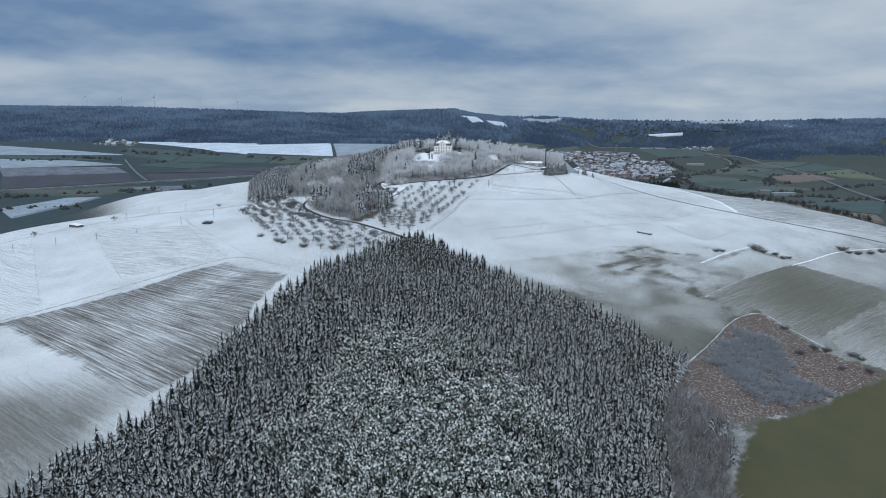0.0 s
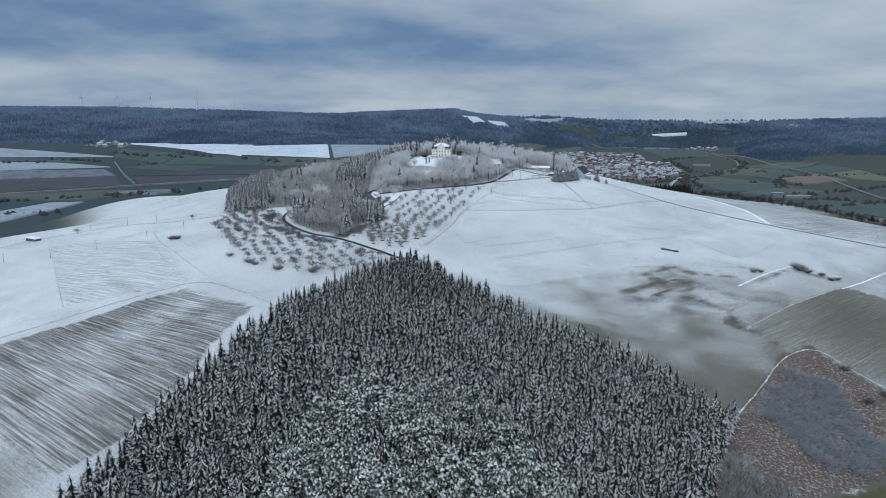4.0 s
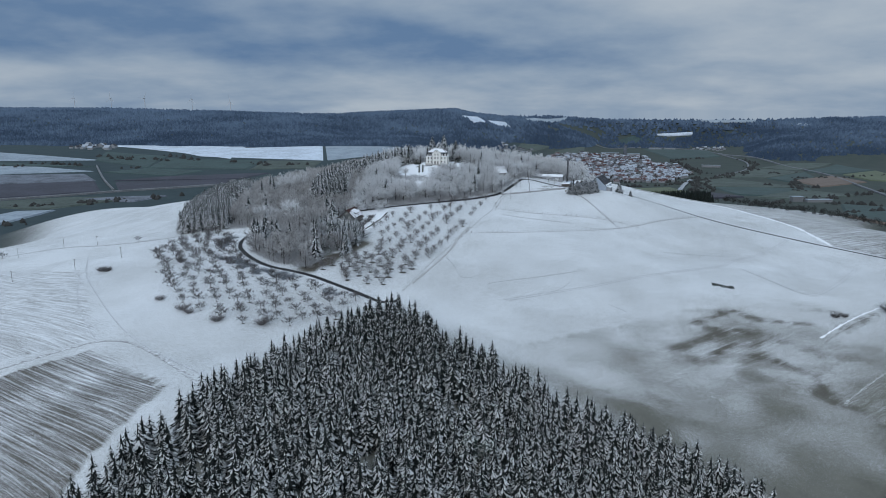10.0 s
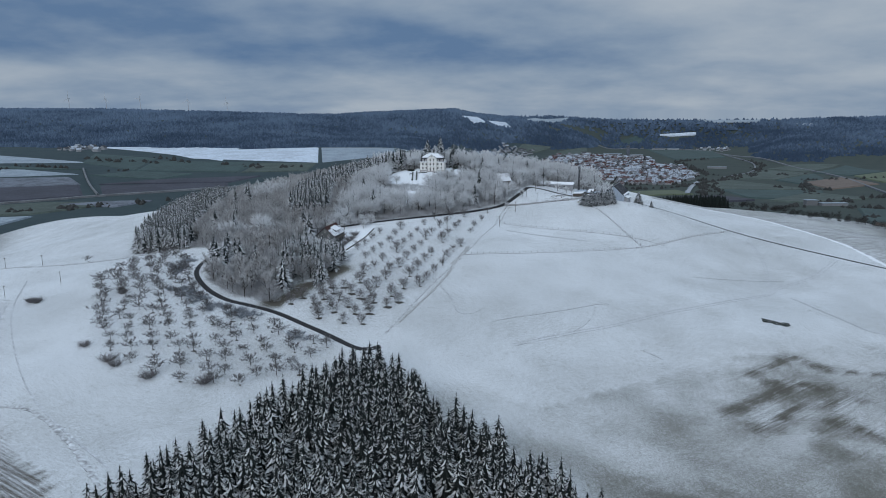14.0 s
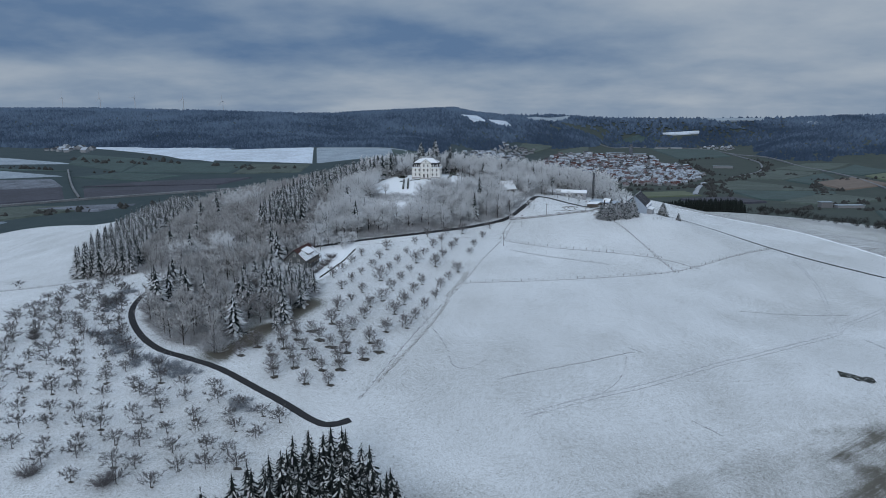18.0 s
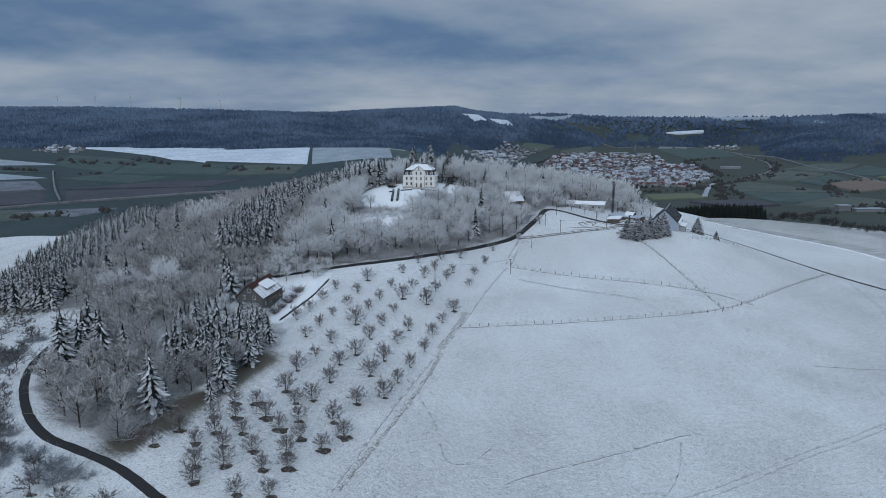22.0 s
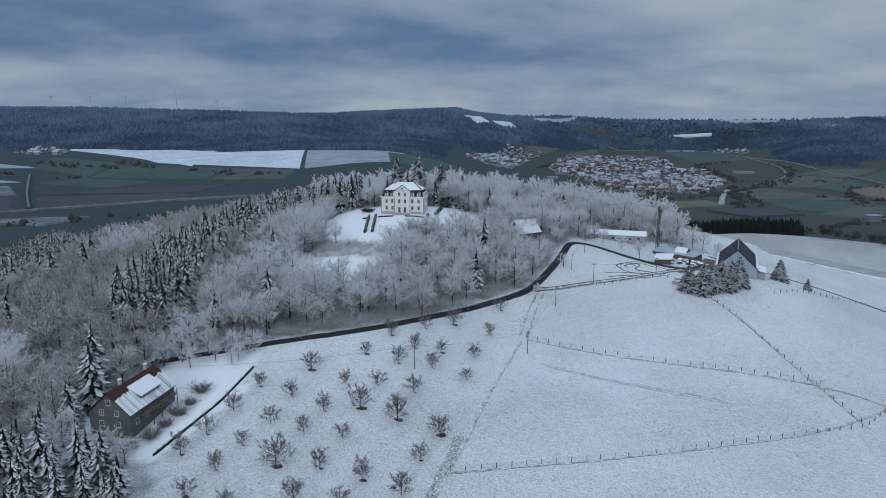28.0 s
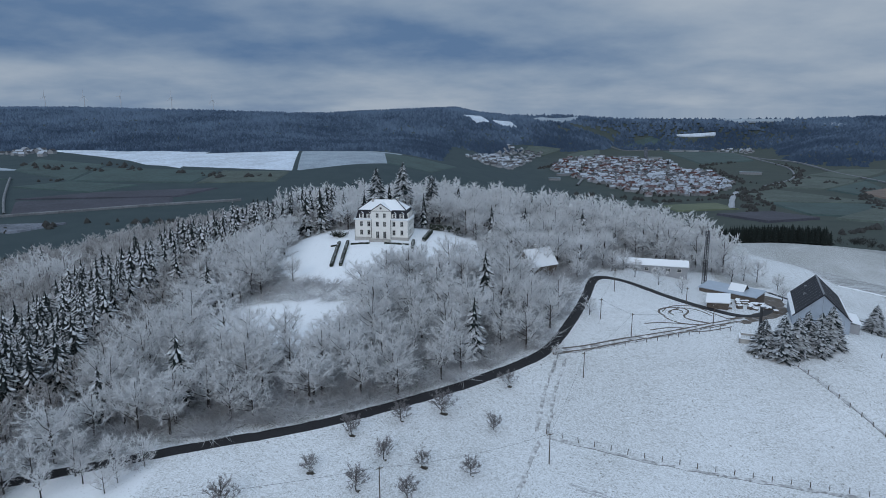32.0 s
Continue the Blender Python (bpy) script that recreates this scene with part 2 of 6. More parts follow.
M_RIME = snowy("rimed_bark", (0.060, 0.055, 0.052), 0.05, 0.85, 2.0)
M_FRUIT = twig_material("dark_fruit_tree_twigs", (0.155, 0.15, 0.155), 0.45)
M_ORCHARD = twig_material("rimed_orchard_twigs", (0.21, 0.20, 0.205), 0.5)
M_SCRUB = twig_material("grey_scrub_twigs", (0.31, 0.335, 0.37), 0.45)
M_ROAD = snowy("wet_asphalt", (0.028, 0.028, 0.031), 1.2, 1.7, 0.5, rough=0.7)
M_TRACK = snowy("muddy_track", (0.150, 0.146, 0.142), 0.66, 1.3, 0.7)
M_TRAIL = snowy("trodden_trail", (0.13, 0.13, 0.13), 0.66, 1.3, 0.7)
M_SPRING = snowy("wet_dark_sward", (0.030, 0.034, 0.030), 0.95, 1.5, 0.6)
M_FAINT = snowy("trodden_snow", (0.33, 0.335, 0.35), 0.75, 1.3, 0.6)
M_PLASTER = plain("white_plaster", (0.84, 0.83, 0.80), 0.85, 0.05, 0.6)
M_SLATE = snowy("dark_slate", (0.035, 0.037, 0.045), 0.9, 1.3, 0.5, rough=0.75)
M_SNOWROOF = snowy("snow_on_roof", (0.06, 0.06, 0.068), 0.30, 0.62, 0.45)
M_TILE = snowy("red_brown_tiles", (0.070, 0.034, 0.030), 0.95, 1.35, 0.35)
M_GLASS = plain("window_glass", (0.02, 0.025, 0.03), 0.12, 0.1)
M_FRAME = plain("window_frame_paint", (0.70, 0.69, 0.66), 0.6, 0.05)
M_STONE = plain("sandstone", (0.42, 0.41, 0.39), 0.9, 0.2, 1.0)
M_WOOD = plain("weathered_wood", (0.12, 0.10, 0.085), 0.85, 0.3, 1.2)
M_STEEL = plain("grey_steel", (0.22, 0.23, 0.25), 0.5, 0.15, 1.0, metal=0.6)
M_SHEET = plain("blue_grey_sheet_metal", (0.36, 0.42, 0.50), 0.5, 0.08, 0.5)
M_HOUSEWALL = plain("dark_grey_boarding", (0.115, 0.122, 0.125), 0.85, 0.2, 0.8)
M_GREYWALL = plain("grey_render", (0.33, 0.34, 0.36), 0.85, 0.1, 0.5)
M_HEDGE = snowy("snowy_hedge", (0.026, 0.032, 0.024), 0.85, 1.45, 1.5)
M_WHITE = plain("white_turbine_paint", (0.55, 0.57, 0.60), 0.5, 0.03)
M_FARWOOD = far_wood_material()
M_SNOW = snowy("fresh_snow", (0.80, 0.83, 0.87), 0.2, 0.9, 0.6, spread=0.05)
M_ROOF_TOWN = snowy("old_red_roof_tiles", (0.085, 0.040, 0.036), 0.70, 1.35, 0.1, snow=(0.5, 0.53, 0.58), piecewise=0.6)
M_WALL_TOWN = plain("pale_house_render", (0.36, 0.375, 0.40), 0.85, 0.1, 0.2, vary=0.55)
# far soil and crop colours carry painted blue distance haze
M_DARKFIELD = plain("dark_soil_hazed", (0.046, 0.047, 0.064), 0.9, 0.25, 0.02)
M_GREENFIELD = plain("winter_crop_hazed", (0.040, 0.068, 0.066), 0.9, 0.25, 0.015)
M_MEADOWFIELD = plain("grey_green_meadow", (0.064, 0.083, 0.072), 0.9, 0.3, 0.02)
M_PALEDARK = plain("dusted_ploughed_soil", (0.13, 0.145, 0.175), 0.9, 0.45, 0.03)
# river: pale sky glint put into the water's base colour
M_WATER = plain("river_water_glint", (0.24, 0.27, 0.31), 0.25, 0.15, 0.05)
M_YELLOWFIELD = plain("yellow_green_meadow", (0.100, 0.120, 0.074), 0.9, 0.15, 0.02)
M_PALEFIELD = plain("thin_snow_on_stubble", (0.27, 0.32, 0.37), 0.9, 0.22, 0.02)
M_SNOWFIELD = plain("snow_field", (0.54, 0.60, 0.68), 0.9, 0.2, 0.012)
M_BROWNFIELD = plain("orange_brown_field", (0.15, 0.115, 0.095), 0.9, 0.2, 0.03)
M_GRAVEL = plain("grey_gravel_lane", (0.17, 0.18, 0.195), 0.9, 0.3, 0.05)
M_BARED = snowy("bared_brown_grass", (0.060, 0.052, 0.042), 0.95, 1.5, 1.6)
M_GRASS = snowy("withered_grass", (0.10, 0.090, 0.070), 0.72, 1.3, 1.6)
M_MUD = snowy("churned_mud", (0.13, 0.11, 0.095), 1.0, 1.5, 0.5)
M_BLACK = plain("dark_lattice_steel", (0.05, 0.052, 0.058), 0.6, 0.2, 1.0, metal=0.3)

M_BANK = snowy("red_brown_dry_grass", (0.115, 0.082, 0.068), 0.93, 1.45, 0.9, spread=0.5)


def smooth(a, b, v):
    f = np.clip((v - a) / (b - a), 0, 1)
    return f * f * (3 - 2 * f)


# heights of the hill's swells, 150 m apart, rows from south to north
SWELL_X = np.arange(-475, 476, 150.0)
SWELL_Y = np.arange(-50, 1151, 150.0)
SWELL = [
    [-0, 1, 6.5, 8.1, -12.6, -2.7, -0],
    [-3.3, 9.5, 9, 8.5, 14.3, -7.8, 1.8],
    [-2.1, 22.8, 15.6, 29.6, 10.7, -4.1, 27.6],
    [38.1, 23.1, 39.9, 40.8, 22.7, 29.2, 11.5],
    [34.6, 30.6, 51.5, 45.1, 47.2, 40.8, 29.4],
    [37, 35.8, 49.3, 60.6, 48.2, 41.3, 45.9],
    [5.7, 47.8, 53.2, 75.4, 53.8, 49, 27.7],
    [20.3, 17.4, 53.7, 48.6, 56.9, 14.1, 21.1],
    [4.4, -0.4, -1.9, 6.3, 16.3, 10, 2.9],
]
# smaller knolls: x, y, radius, height
KNOLLS = [(-38, 788, 45, 5.0), (110, 722, 50, 10.9), (-105, 370, 55, 10.1), (20, 690, 50, -5.1), (45, 785, 40, -0.8), (-41, 475, 50, -1.3), (155, 590, 50, -5.0), (200, 405, 60, -1.2), (330, 1285, 170, 42.0), (540, 1190, 150, 30.0), (-420, 1000, 150, 24.0), (-540, 900, 170, 25.5), (-480, 800, 120, -9.0), (-330, 1060, 150, -6.0)]


def far_land(x, y):
    """The plain, the valley and the ridges round the hill."""
    left = smooth(250, -350, x)
    plain = -88 + 62 * smooth(1250, 2600, y)
    valley = -88 - 34 * smooth(900, 2300, y)
    z = plain * left + valley * (1 - left)
    a = x / np.maximum(y - 270, 1)
    # wooded ridge in the west, its spur running out to the east
    crest = 95 + 3.25 * np.interp(a, [-0.75, -0.55, -0.36, -0.27, -0.2, -0.135, -0.085, -0.06], [5, 4, -2, -5, -24, -38, -49, -76])
    west = smooth(2700, 4250, y) * smooth(-0.035, -0.06, a)
    z = z + west * np.maximum(crest - z, 0)
    # snow-patched ridge in the middle
    crest = 100 + 3.6 * np.interp(a, [-0.26, -0.2, -0.12, -0.03, 0.0, 0.05, 0.09, 0.13, 0.17, 0.2], [-7, -6, -2, 2, -6, -12, -14, -28, -45, -56])
    mid = smooth(3500, 4600, y) * smooth(0.21, 0.17, a) * smooth(-0.3, -0.24, a)
    z = z + mid * np.maximum(crest - z, 0)
    # low hills in the east and the far edge
    crest = 100 + 3.2 * np.interp(a, [0.36, 0.42, 0.5, 0.6, 0.8], [-70, -52, -35, -24, -18])
    east = smooth(2900, 3900, y) * smooth(0.36, 0.46, a)
    z = z + east * np.maximum(crest - z, 0)
    crest = 100 + 3.9 * np.interp(a, [-0.1, 0.1, 0.2, 0.35, 0.45, 0.6], [-12, -9, -14, -15, -14, -10])
    far = smooth(4450, 4900, y) * smooth(-0.12, 0.0, a)
    return z + far * np.maximum(crest - z, 0)


def land(x, y):
    x, y = np.asarray(x, float), np.asarray(y, float)
    z = far_land(x, y)
    for j, cy in enumerate(SWELL_Y):
        gy = np.exp(-((y - cy) / 125) ** 2)
        for i, cx in enumerate(SWELL_X):
            z = z + SWELL[j][i] * gy * np.exp(-((x - cx) / 125) ** 2)
    for cx, cy, r, h in KNOLLS:
        z = z + h * np.exp(-((x - cx) ** 2 + (y - cy) ** 2) / r**2)
    return z + 1.1 * np.sin(x / 43 + 1.3) * np.sin(y / 51) * np.exp(-((x / 600) ** 2 + ((y - 500) / 700) ** 2))


# ---- mesh helpers ----
def mesh(name, verts, faces, mat, smooth_faces=False):
    me = bpy.data.meshes.new(name)
    me.from_pydata([tuple(map(float, v)) for v in verts], [], [tuple(f) for f in faces])
    me.materials.append(mat)
    if smooth_faces:
        me.shade_smooth()
    return me


def fast_mesh(name, verts, corners, sizes, mat):
    """A large mesh from arrays: places, corner indices, and corners a face."""
    me = bpy.data.meshes.new(name)
    verts, corners, sizes = np.asarray(verts, np.float32), np.asarray(corners, np.int32), np.asarray(sizes, np.int32)
    me.vertices.add(len(verts))
    me.vertices.foreach_set("co", verts.ravel())
    me.loops.add(len(corners))
    me.loops.foreach_set("vertex_index", corners)
    me.polygons.add(len(sizes))
    me.polygons.foreach_set("loop_start", np.concatenate([[0], np.cumsum(sizes)[:-1]]).astype(np.int32))
    me.update(calc_edges=True)
    me.shade_flat()
    me.materials.append(mat)
    return me


def part(name, me, parent, label="", m=None):
    ob = new(name, me)
    ob.parent = parent
    if m is not None:
        ob.matrix_basis = m
    if label:
        ob["label"] = label
    return ob


def ground_z(x, y):
    return float(land(x, y))


def value_noise(x, y, size, seed=0):
    """Smooth noise from 0 to 1 with lumps of that size."""
    gx, gy = x / size, y / size
    ix, iy = np.floor(gx), np.floor(gy)
    fx, fy = gx - ix, gy - iy
    fx, fy = fx * fx * (3 - 2 * fx), fy * fy * (3 - 2 * fy)

    def h(a, b):
        v = np.sin(a * 127.1 + b * 311.7 + seed * 74.7) * 43758.5453
        return v - np.floor(v)

    return (h(ix, iy) * (1 - fx) + h(ix + 1, iy) * fx) * (1 - fy) + (h(ix, iy + 1) * (1 - fx) + h(ix + 1, iy + 1) * fx) * fy


def inside(x, y, poly):
    """Whether points lie in a polygon of the plan."""
    x, y = np.asarray(x, float), np.asarray(y, float)
    found = np.zeros(x.shape, bool)
    for (x0, y0), (x1, y1) in zip(poly, poly[1:] + poly[:1]):
        if y0 != y1:
            cut = ((y0 > y) != (y1 > y)) & (x < (x1 - x0) * (y - y0) / (y1 - y0) + x0)
            found ^= cut
    return found


def near_line(x, y, line):
    """The distance of points from a line of the plan."""
    best = np.full(np.shape(x), 1e9)
    for (x0, y0), (x1, y1) in zip(line, line[1:]):
        dx, dy = x1 - x0, y1 - y0
        f = np.clip(((x - x0) * dx + (y - y0) * dy) / (dx * dx + dy * dy), 0, 1)
        best = np.minimum(best, np.hypot(x - x0 - f * dx, y - y0 - f * dy))
    return best


# ---- the plan ----
LOW_ROAD = [(-38, 495), (-42, 492), (-47, 491.5), (-61, 502), (-78, 513), (-88, 520), (-102, 526), (-115, 531), (-128, 543), (-142, 563), (-149, 581), (-151, 600), (-150, 625), (-153, 655), (-165, 690)]
UP_ROAD = [(-125, 648), (-100, 654), (-78, 660), (-64, 664), (-35, 673), (-10, 690), (10, 707), (21, 717), (31, 738), (38, 758), (42, 774), (47, 780), (56, 778), (65, 766), (74, 754), (84, 742), (93, 748), (101, 764)]
FRONT_WOOD = [(-42, 472), (-51, 460), (-64, 438), (-79, 408), (-96, 365), (-113, 334), (-127, 304), (-136, 268), (-158, 238), (-180, 205), (-150, 150), (-60, 90), (40, 110), (70, 190), (84, 262), (92, 300), (108, 334), (116, 348), (104, 366), (90, 380), (66, 390), (34, 405), (10, 424), (-16, 449), (-33, 470)]
PINE_STAND = [(-46, 330), (-10, 345), (30, 320), (48, 270), (30, 190), (-30, 170), (-62, 220), (-66, 290)]
BARE_STAND = [(78, 262), (90, 300), (108, 322), (122, 304), (120, 284), (106, 250), (84, 180), (58, 150), (62, 210)]
SPRUCE_BLOCK = [(-219, 648), (-176, 634), (-183, 660), (-198, 700), (-206, 745), (-219, 830), (-250, 850), (-254, 800), (-243, 720)]
HILL_WOOD = [(-92, 528), (-116, 540), (-134, 560), (-145, 585), (-146, 625), (-174, 636), (-183, 660), (-199, 700), (-207, 745), (-220, 830), (-225, 860), (-140, 905), (0, 915), (90, 900), (108, 850), (108, 812), (80, 805), (60, 796), (44, 786), (35, 765), (28, 738), (18.5, 718.5), (8, 708), (-11, 692), (-36, 675.5), (-64, 667), (-76, 668), (-64, 655), (-64, 642), (-73, 628), (-70, 600), (-68, 588), (-76, 570), (-88, 552)]
LAWN = [(-72, 788), (-65, 806), (-50, 801), (-18, 801), (0, 795), (6, 775), (-12, 758), (-29, 752), (-40, 747), (-55, 750), (-67, 763)]
CLEARING = [(-84, 720), (-80, 734), (-69, 738), (-59, 737), (-44, 735), (-32, 730), (-30, 722), (-43, 708), (-52, 705), (-64, 713), (-74, 714)]
SHRUB_BAND = [(-67, 763), (-55, 750), (-40, 747), (-29, 752), (-30, 738), (-44, 735), (-59, 737), (-69, 738)]
HOUSE_PLOT = [(-98, 606), (-72, 606), (-62, 636), (-64, 658), (-84, 662), (-98, 640)]
ORCHARD_LOW = [(-58, 492), (-84, 508), (-112, 524), (-134, 545), (-150, 572), (-156, 596), (-178, 622), (-210, 616), (-206, 580), (-182, 540), (-160, 500), (-138, 472), (-96, 452), (-62, 468)]
PLOUGH = [(-330, 352), (-278, 377), (-214, 405), (-188, 423), (-166, 439), (-113, 394), (-120, 350), (-136, 305), (-153, 286), (-197, 316), (-278, 371)]
WEST_STRIP = [(-354, 603), (-310, 607), (-255, 581), (-170, 448), (-204, 436), (-237, 431)]
WEST_CORNER = [(-460, 520), (-385, 562), (-273, 399), (-330, 362), (-470, 330)]
EAST_FIELD = [(161, 444), (195, 470), (241, 498), (276, 475), (310, 455), (279, 447), (245, 421), (216, 400), (194, 409), (172, 426)]
EAST_LOWER = [(217, 399), (246, 420), (281, 446), (330, 440), (300, 380), (236, 366), (222, 380)]
EAST_ROWS = [(257, 650), (295, 627), (347, 616), (430, 602), (560, 640), (560, 900), (330, 1100), (170, 960), (158, 830), (233, 802), (247, 762), (262, 715)]
MEADOW = [(108, 252), (114, 264), (129, 292), (144, 315), (164, 324), (196, 342), (232, 361), (330, 420), (700, 420), (700, -200), (60, -200), (92, 220)]
FARM_WOOD = [(96, 792), (116, 800), (112, 850), (90, 850)]
SEEPS = [[(103, 462), (118, 474), (131, 478), (150, 485)], [(108, 494), (131, 509), (145, 501), (168, 501)], [(134, 469), (143, 464), (153, 457), (156, 438)], [(150, 446), (160, 440), (170, 430)], [(112, 488), (128, 492), (142, 490)], [(186, 498), (200, 510), (214, 520)], [(228, 515), (242, 508)], [(176, 520), (190, 516)], [(92, 470), (104, 476), (120, 486)]]
SCRUB_BANK = [(106, 341), (119, 356), (170, 420), (189, 428), (198, 405), (212, 383), (236, 366), (232, 361), (196, 342), (164, 324), (144, 315), (129, 300), (118, 326)]


def spread_points(poly, gap, jitter=0.42, seed=1, keep_out=()):
    """Places about gap metres apart inside a polygon of the plan."""
    rng = np.random.default_rng(seed)
    p = np.array(poly)
    xs, ys = np.arange(p[:, 0].min(), p[:, 0].max(), gap), np.arange(p[:, 1].min(), p[:, 1].max(), gap * 0.87)
    gx, gy = np.meshgrid(xs, ys)
    gx = gx + (np.arange(len(ys)) % 2)[:, None] * gap / 2 + rng.uniform(-jitter, jitter, gx.shape) * gap
    gy = gy + rng.uniform(-jitter, jitter, gy.shape) * gap
    x, y = gx.ravel(), gy.ravel()
    ok = inside(x, y, poly)
    for other in keep_out:
        ok &= ~inside(x, y, other)
    return x[ok], y[ok]


# ---- the land: one sheet to the horizon ----
def graded(inner, outer, step, growth):
    out, v, s = [], inner, step
    while v < outer:
        s *= growth
        v += s
        out.append(min(v, outer))
    return out


lx = graded(364, 4700, 2.6, 1.06)
grid_x = np.array([-v for v in lx[::-1]] + list(np.arange(-364, 364.1, 2.6)) + lx)
grid_y = np.array([-v for v in graded(-200, 900, 6, 1.15)[::-1]] + list(np.arange(200, 820, 2.6)) + graded(820, 4975, 2.6, 1.03))
gx, gy = np.meshgrid(grid_x, grid_y)
gz = land(gx, gy)


def cover_map(x, y, z):
    wob = value_noise(x, y, 26, 1) * 0.6 + value_noise(x, y, 9, 2) * 0.4
    n1, n2 = value_noise(x, y, 45, 3), value_noise(x, y, 14, 4)
    bx, by = x + (wob - 0.5) * 5, y + (value_noise(x, y, 17, 9) - 0.5) * 5
    hill = np.where((x < 60) & (y < 700), smooth(-90, -70, z), np.where(x > 60, smooth(-66, -54, z) * smooth(1420, 1330, y), smooth(-52, -22, z) * smooth(1260, 1090, y)))
    right = smooth(-20, 90, x)
    snow = 0.775 - 0.08 * n2 - 0.10 * n1 * smooth(45, 5, z) + 0.03 * smooth(-60, -160, x)
    # the snow thins out down the eastern slope
    thin = smooth(4, -30, z + (n1 - 0.5) * 14) * right * smooth(780, 640, y)
    snow = snow * (1 - 0.40 * thin * (0.75 + 0.5 * n2))
    # withered grass shows through along the wood and above the bank
    by_wood = np.exp(-near_line(x, y, [(-6, 452), (18, 436), (53, 422), (80, 402), (110, 384), (122, 362)]) ** 2 / 120) + 0.9 * np.exp(-near_line(x, y, [(122, 366), (144, 388), (164, 412)]) ** 2 / 70)
    snow = snow - 0.15 * np.clip(by_wood, 0, 1) * (0.5 + 0.8 * n2)
    grassy = inside(bx, by, [(-30, 484), (3, 468), (22, 457), (56, 479), (102, 504), (150, 520), (200, 480), (160, 420), (116, 330), (40, 380), (-40, 460)])
    snow = np.where(grassy, snow - 0.13 * smooth(0.25, 0.8, 0.6 * value_noise(x, y, 31, 51) + 0.4 * wob) * (0.5 + n2), snow)
    low_west = smooth(-120, -180, x) * smooth(330, 290, y)
    snow = snow * (1 - 0.27 * low_west - 0.20 * low_west * smooth(0.35, 0.75, n1))
    seep = sum(np.exp(-near_line(x + 7 * (n2 - 0.5), y + 7 * (wob - 0.5), line) ** 2 / 7) for line in SEEPS)
    wet = np.exp(-(((x - 135) / 48) ** 2 + ((y - 474) / 32) ** 2)) + 0.6 * np.exp(-(((x - 72) / 30) ** 2 + ((y - 428) / 18) ** 2))
    veins = smooth(0.42, 0.72, 0.3 * value_noise(x + 20 * n1, y * 1.8, 24, 6) + 0.4 * value_noise(x * 0.7 + y * 0.5, y * 1.9, 9, 7) + 0.3 * value_noise(x * 0.8, y * 1.4, 4.2, 8))
    snow = snow - 0.20 * np.clip(wet, 0, 1) * veins - 0.32 * np.clip(seep, 0, 1) * smooth(0.25, 0.75, 0.5 * value_noise(x, y, 8, 18) + 0.5 * value_noise(x + 0.6 * y, y * 1.7, 3.6, 19))
    soil = 0.25 * np.clip(wet, 0, 1) + 0.35 * low_west + 0.5 * np.clip(seep, 0, 1)
    plough = inside(bx, by, PLOUGH)
    snow = np.where(plough, np.clip(0.56 - 0.10 * n1 - 0.08 * n2 + 0.2 * smooth(-205, -130, x) * smooth(0.3, 0.6, value_noise(x, y, 60, 12)), 0, 1), snow)
    soil = np.where(plough, 0.95, soil)
    strip = inside(bx, by, WEST_STRIP)
    snow = np.where(strip, 0.69, snow)
    soil = np.where(strip, 0.75, soil)
    corner = inside(bx, by, WEST_CORNER)
    snow = np.where(corner, 0.72, snow)
    soil = np.where(corner, 0.6, soil)
    field = inside(x, y, EAST_FIELD) | inside(x, y, EAST_LOWER)
    snow = np.where(field, 0.27 + 0.20 * n1 + 0.10 * inside(x, y, EAST_LOWER), snow)
    soil = np.where(field, 0.3, soil)
    crop = np.where(field, 0.35, 0.0)
    rowed = inside(bx, by, EAST_ROWS)
    snow = np.where(rowed, 0.60 - 0.10 * n1, snow)
    soil = np.where(rowed, 0.7, soil)
    woods = inside(x, y, HILL_WOOD) | inside(x, y, FARM_WOOD) | inside(x, y, SPRUCE_BLOCK)
    clear = inside(x, y, LAWN) | inside(x, y, HOUSE_PLOT) | inside(x, y, CLEARING)
    snow = np.where(clear, 0.98, snow)
    snow = np.where(woods & ~clear, 0.47 + 0.26 * n2, snow)
    under = inside(x, y, FRONT_WOOD) | inside(x, y, BARE_STAND)
    snow = np.where(under, 0.3, snow)
    # bare earth below the dense edge of the wood
    dark = np.exp(-near_line(x + 4 * (n2 - 0.5), y, [(-90, 530), (-85, 541), (-80, 557), (-75, 568), (-70, 578)]) ** 2 / 22)
    snow, soil = snow - 0.9 * dark * smooth(0.1, 0.4, n2), np.maximum(soil, dark)
    meadow = inside(bx, by, MEADOW)
    snow = np.where(meadow, 0.0, snow)
    crop = np.where(meadow, 0.95, crop)
    soil = np.where(meadow, 0.0, soil)
    bank = inside(bx, by, SCRUB_BANK) & ~under
    snow = np.where(bank, 0.08 + 0.4 * smooth(0.5, 0.8, value_noise(x, y, 11, 15)), snow)
    soil = np.where(bank, 0.45, soil)
    # the plain and the valley lie below the snow line
    low = 1 - hill
    snow = snow * hill
    ridge = np.maximum(smooth(-20, -5, z) * (y > 1500), smooth(-108, -98, z) * (y > 2950) * (x > 0.19 * (y - 270)))
    ridge = np.maximum(ridge, (y > 3600) * (x / np.maximum(y - 270, 1) < 0.18) * smooth(-95, -85, z))
    snow = np.where((y > 800) & (x > 60), snow * (1 - 0.16 * smooth(-18, -32, z + 8 * (n1 - 0.5))), snow)
    crop = crop * (y < 600) + low * (y >= 600)
    soil = soil * hill + low * (value_noise(x, y, 310, 21) > 0.62) * 0.5 * (y > 600)
    crop, soil, snow = np.maximum(crop, ridge), soil * (1 - ridge), snow * (1 - ridge)
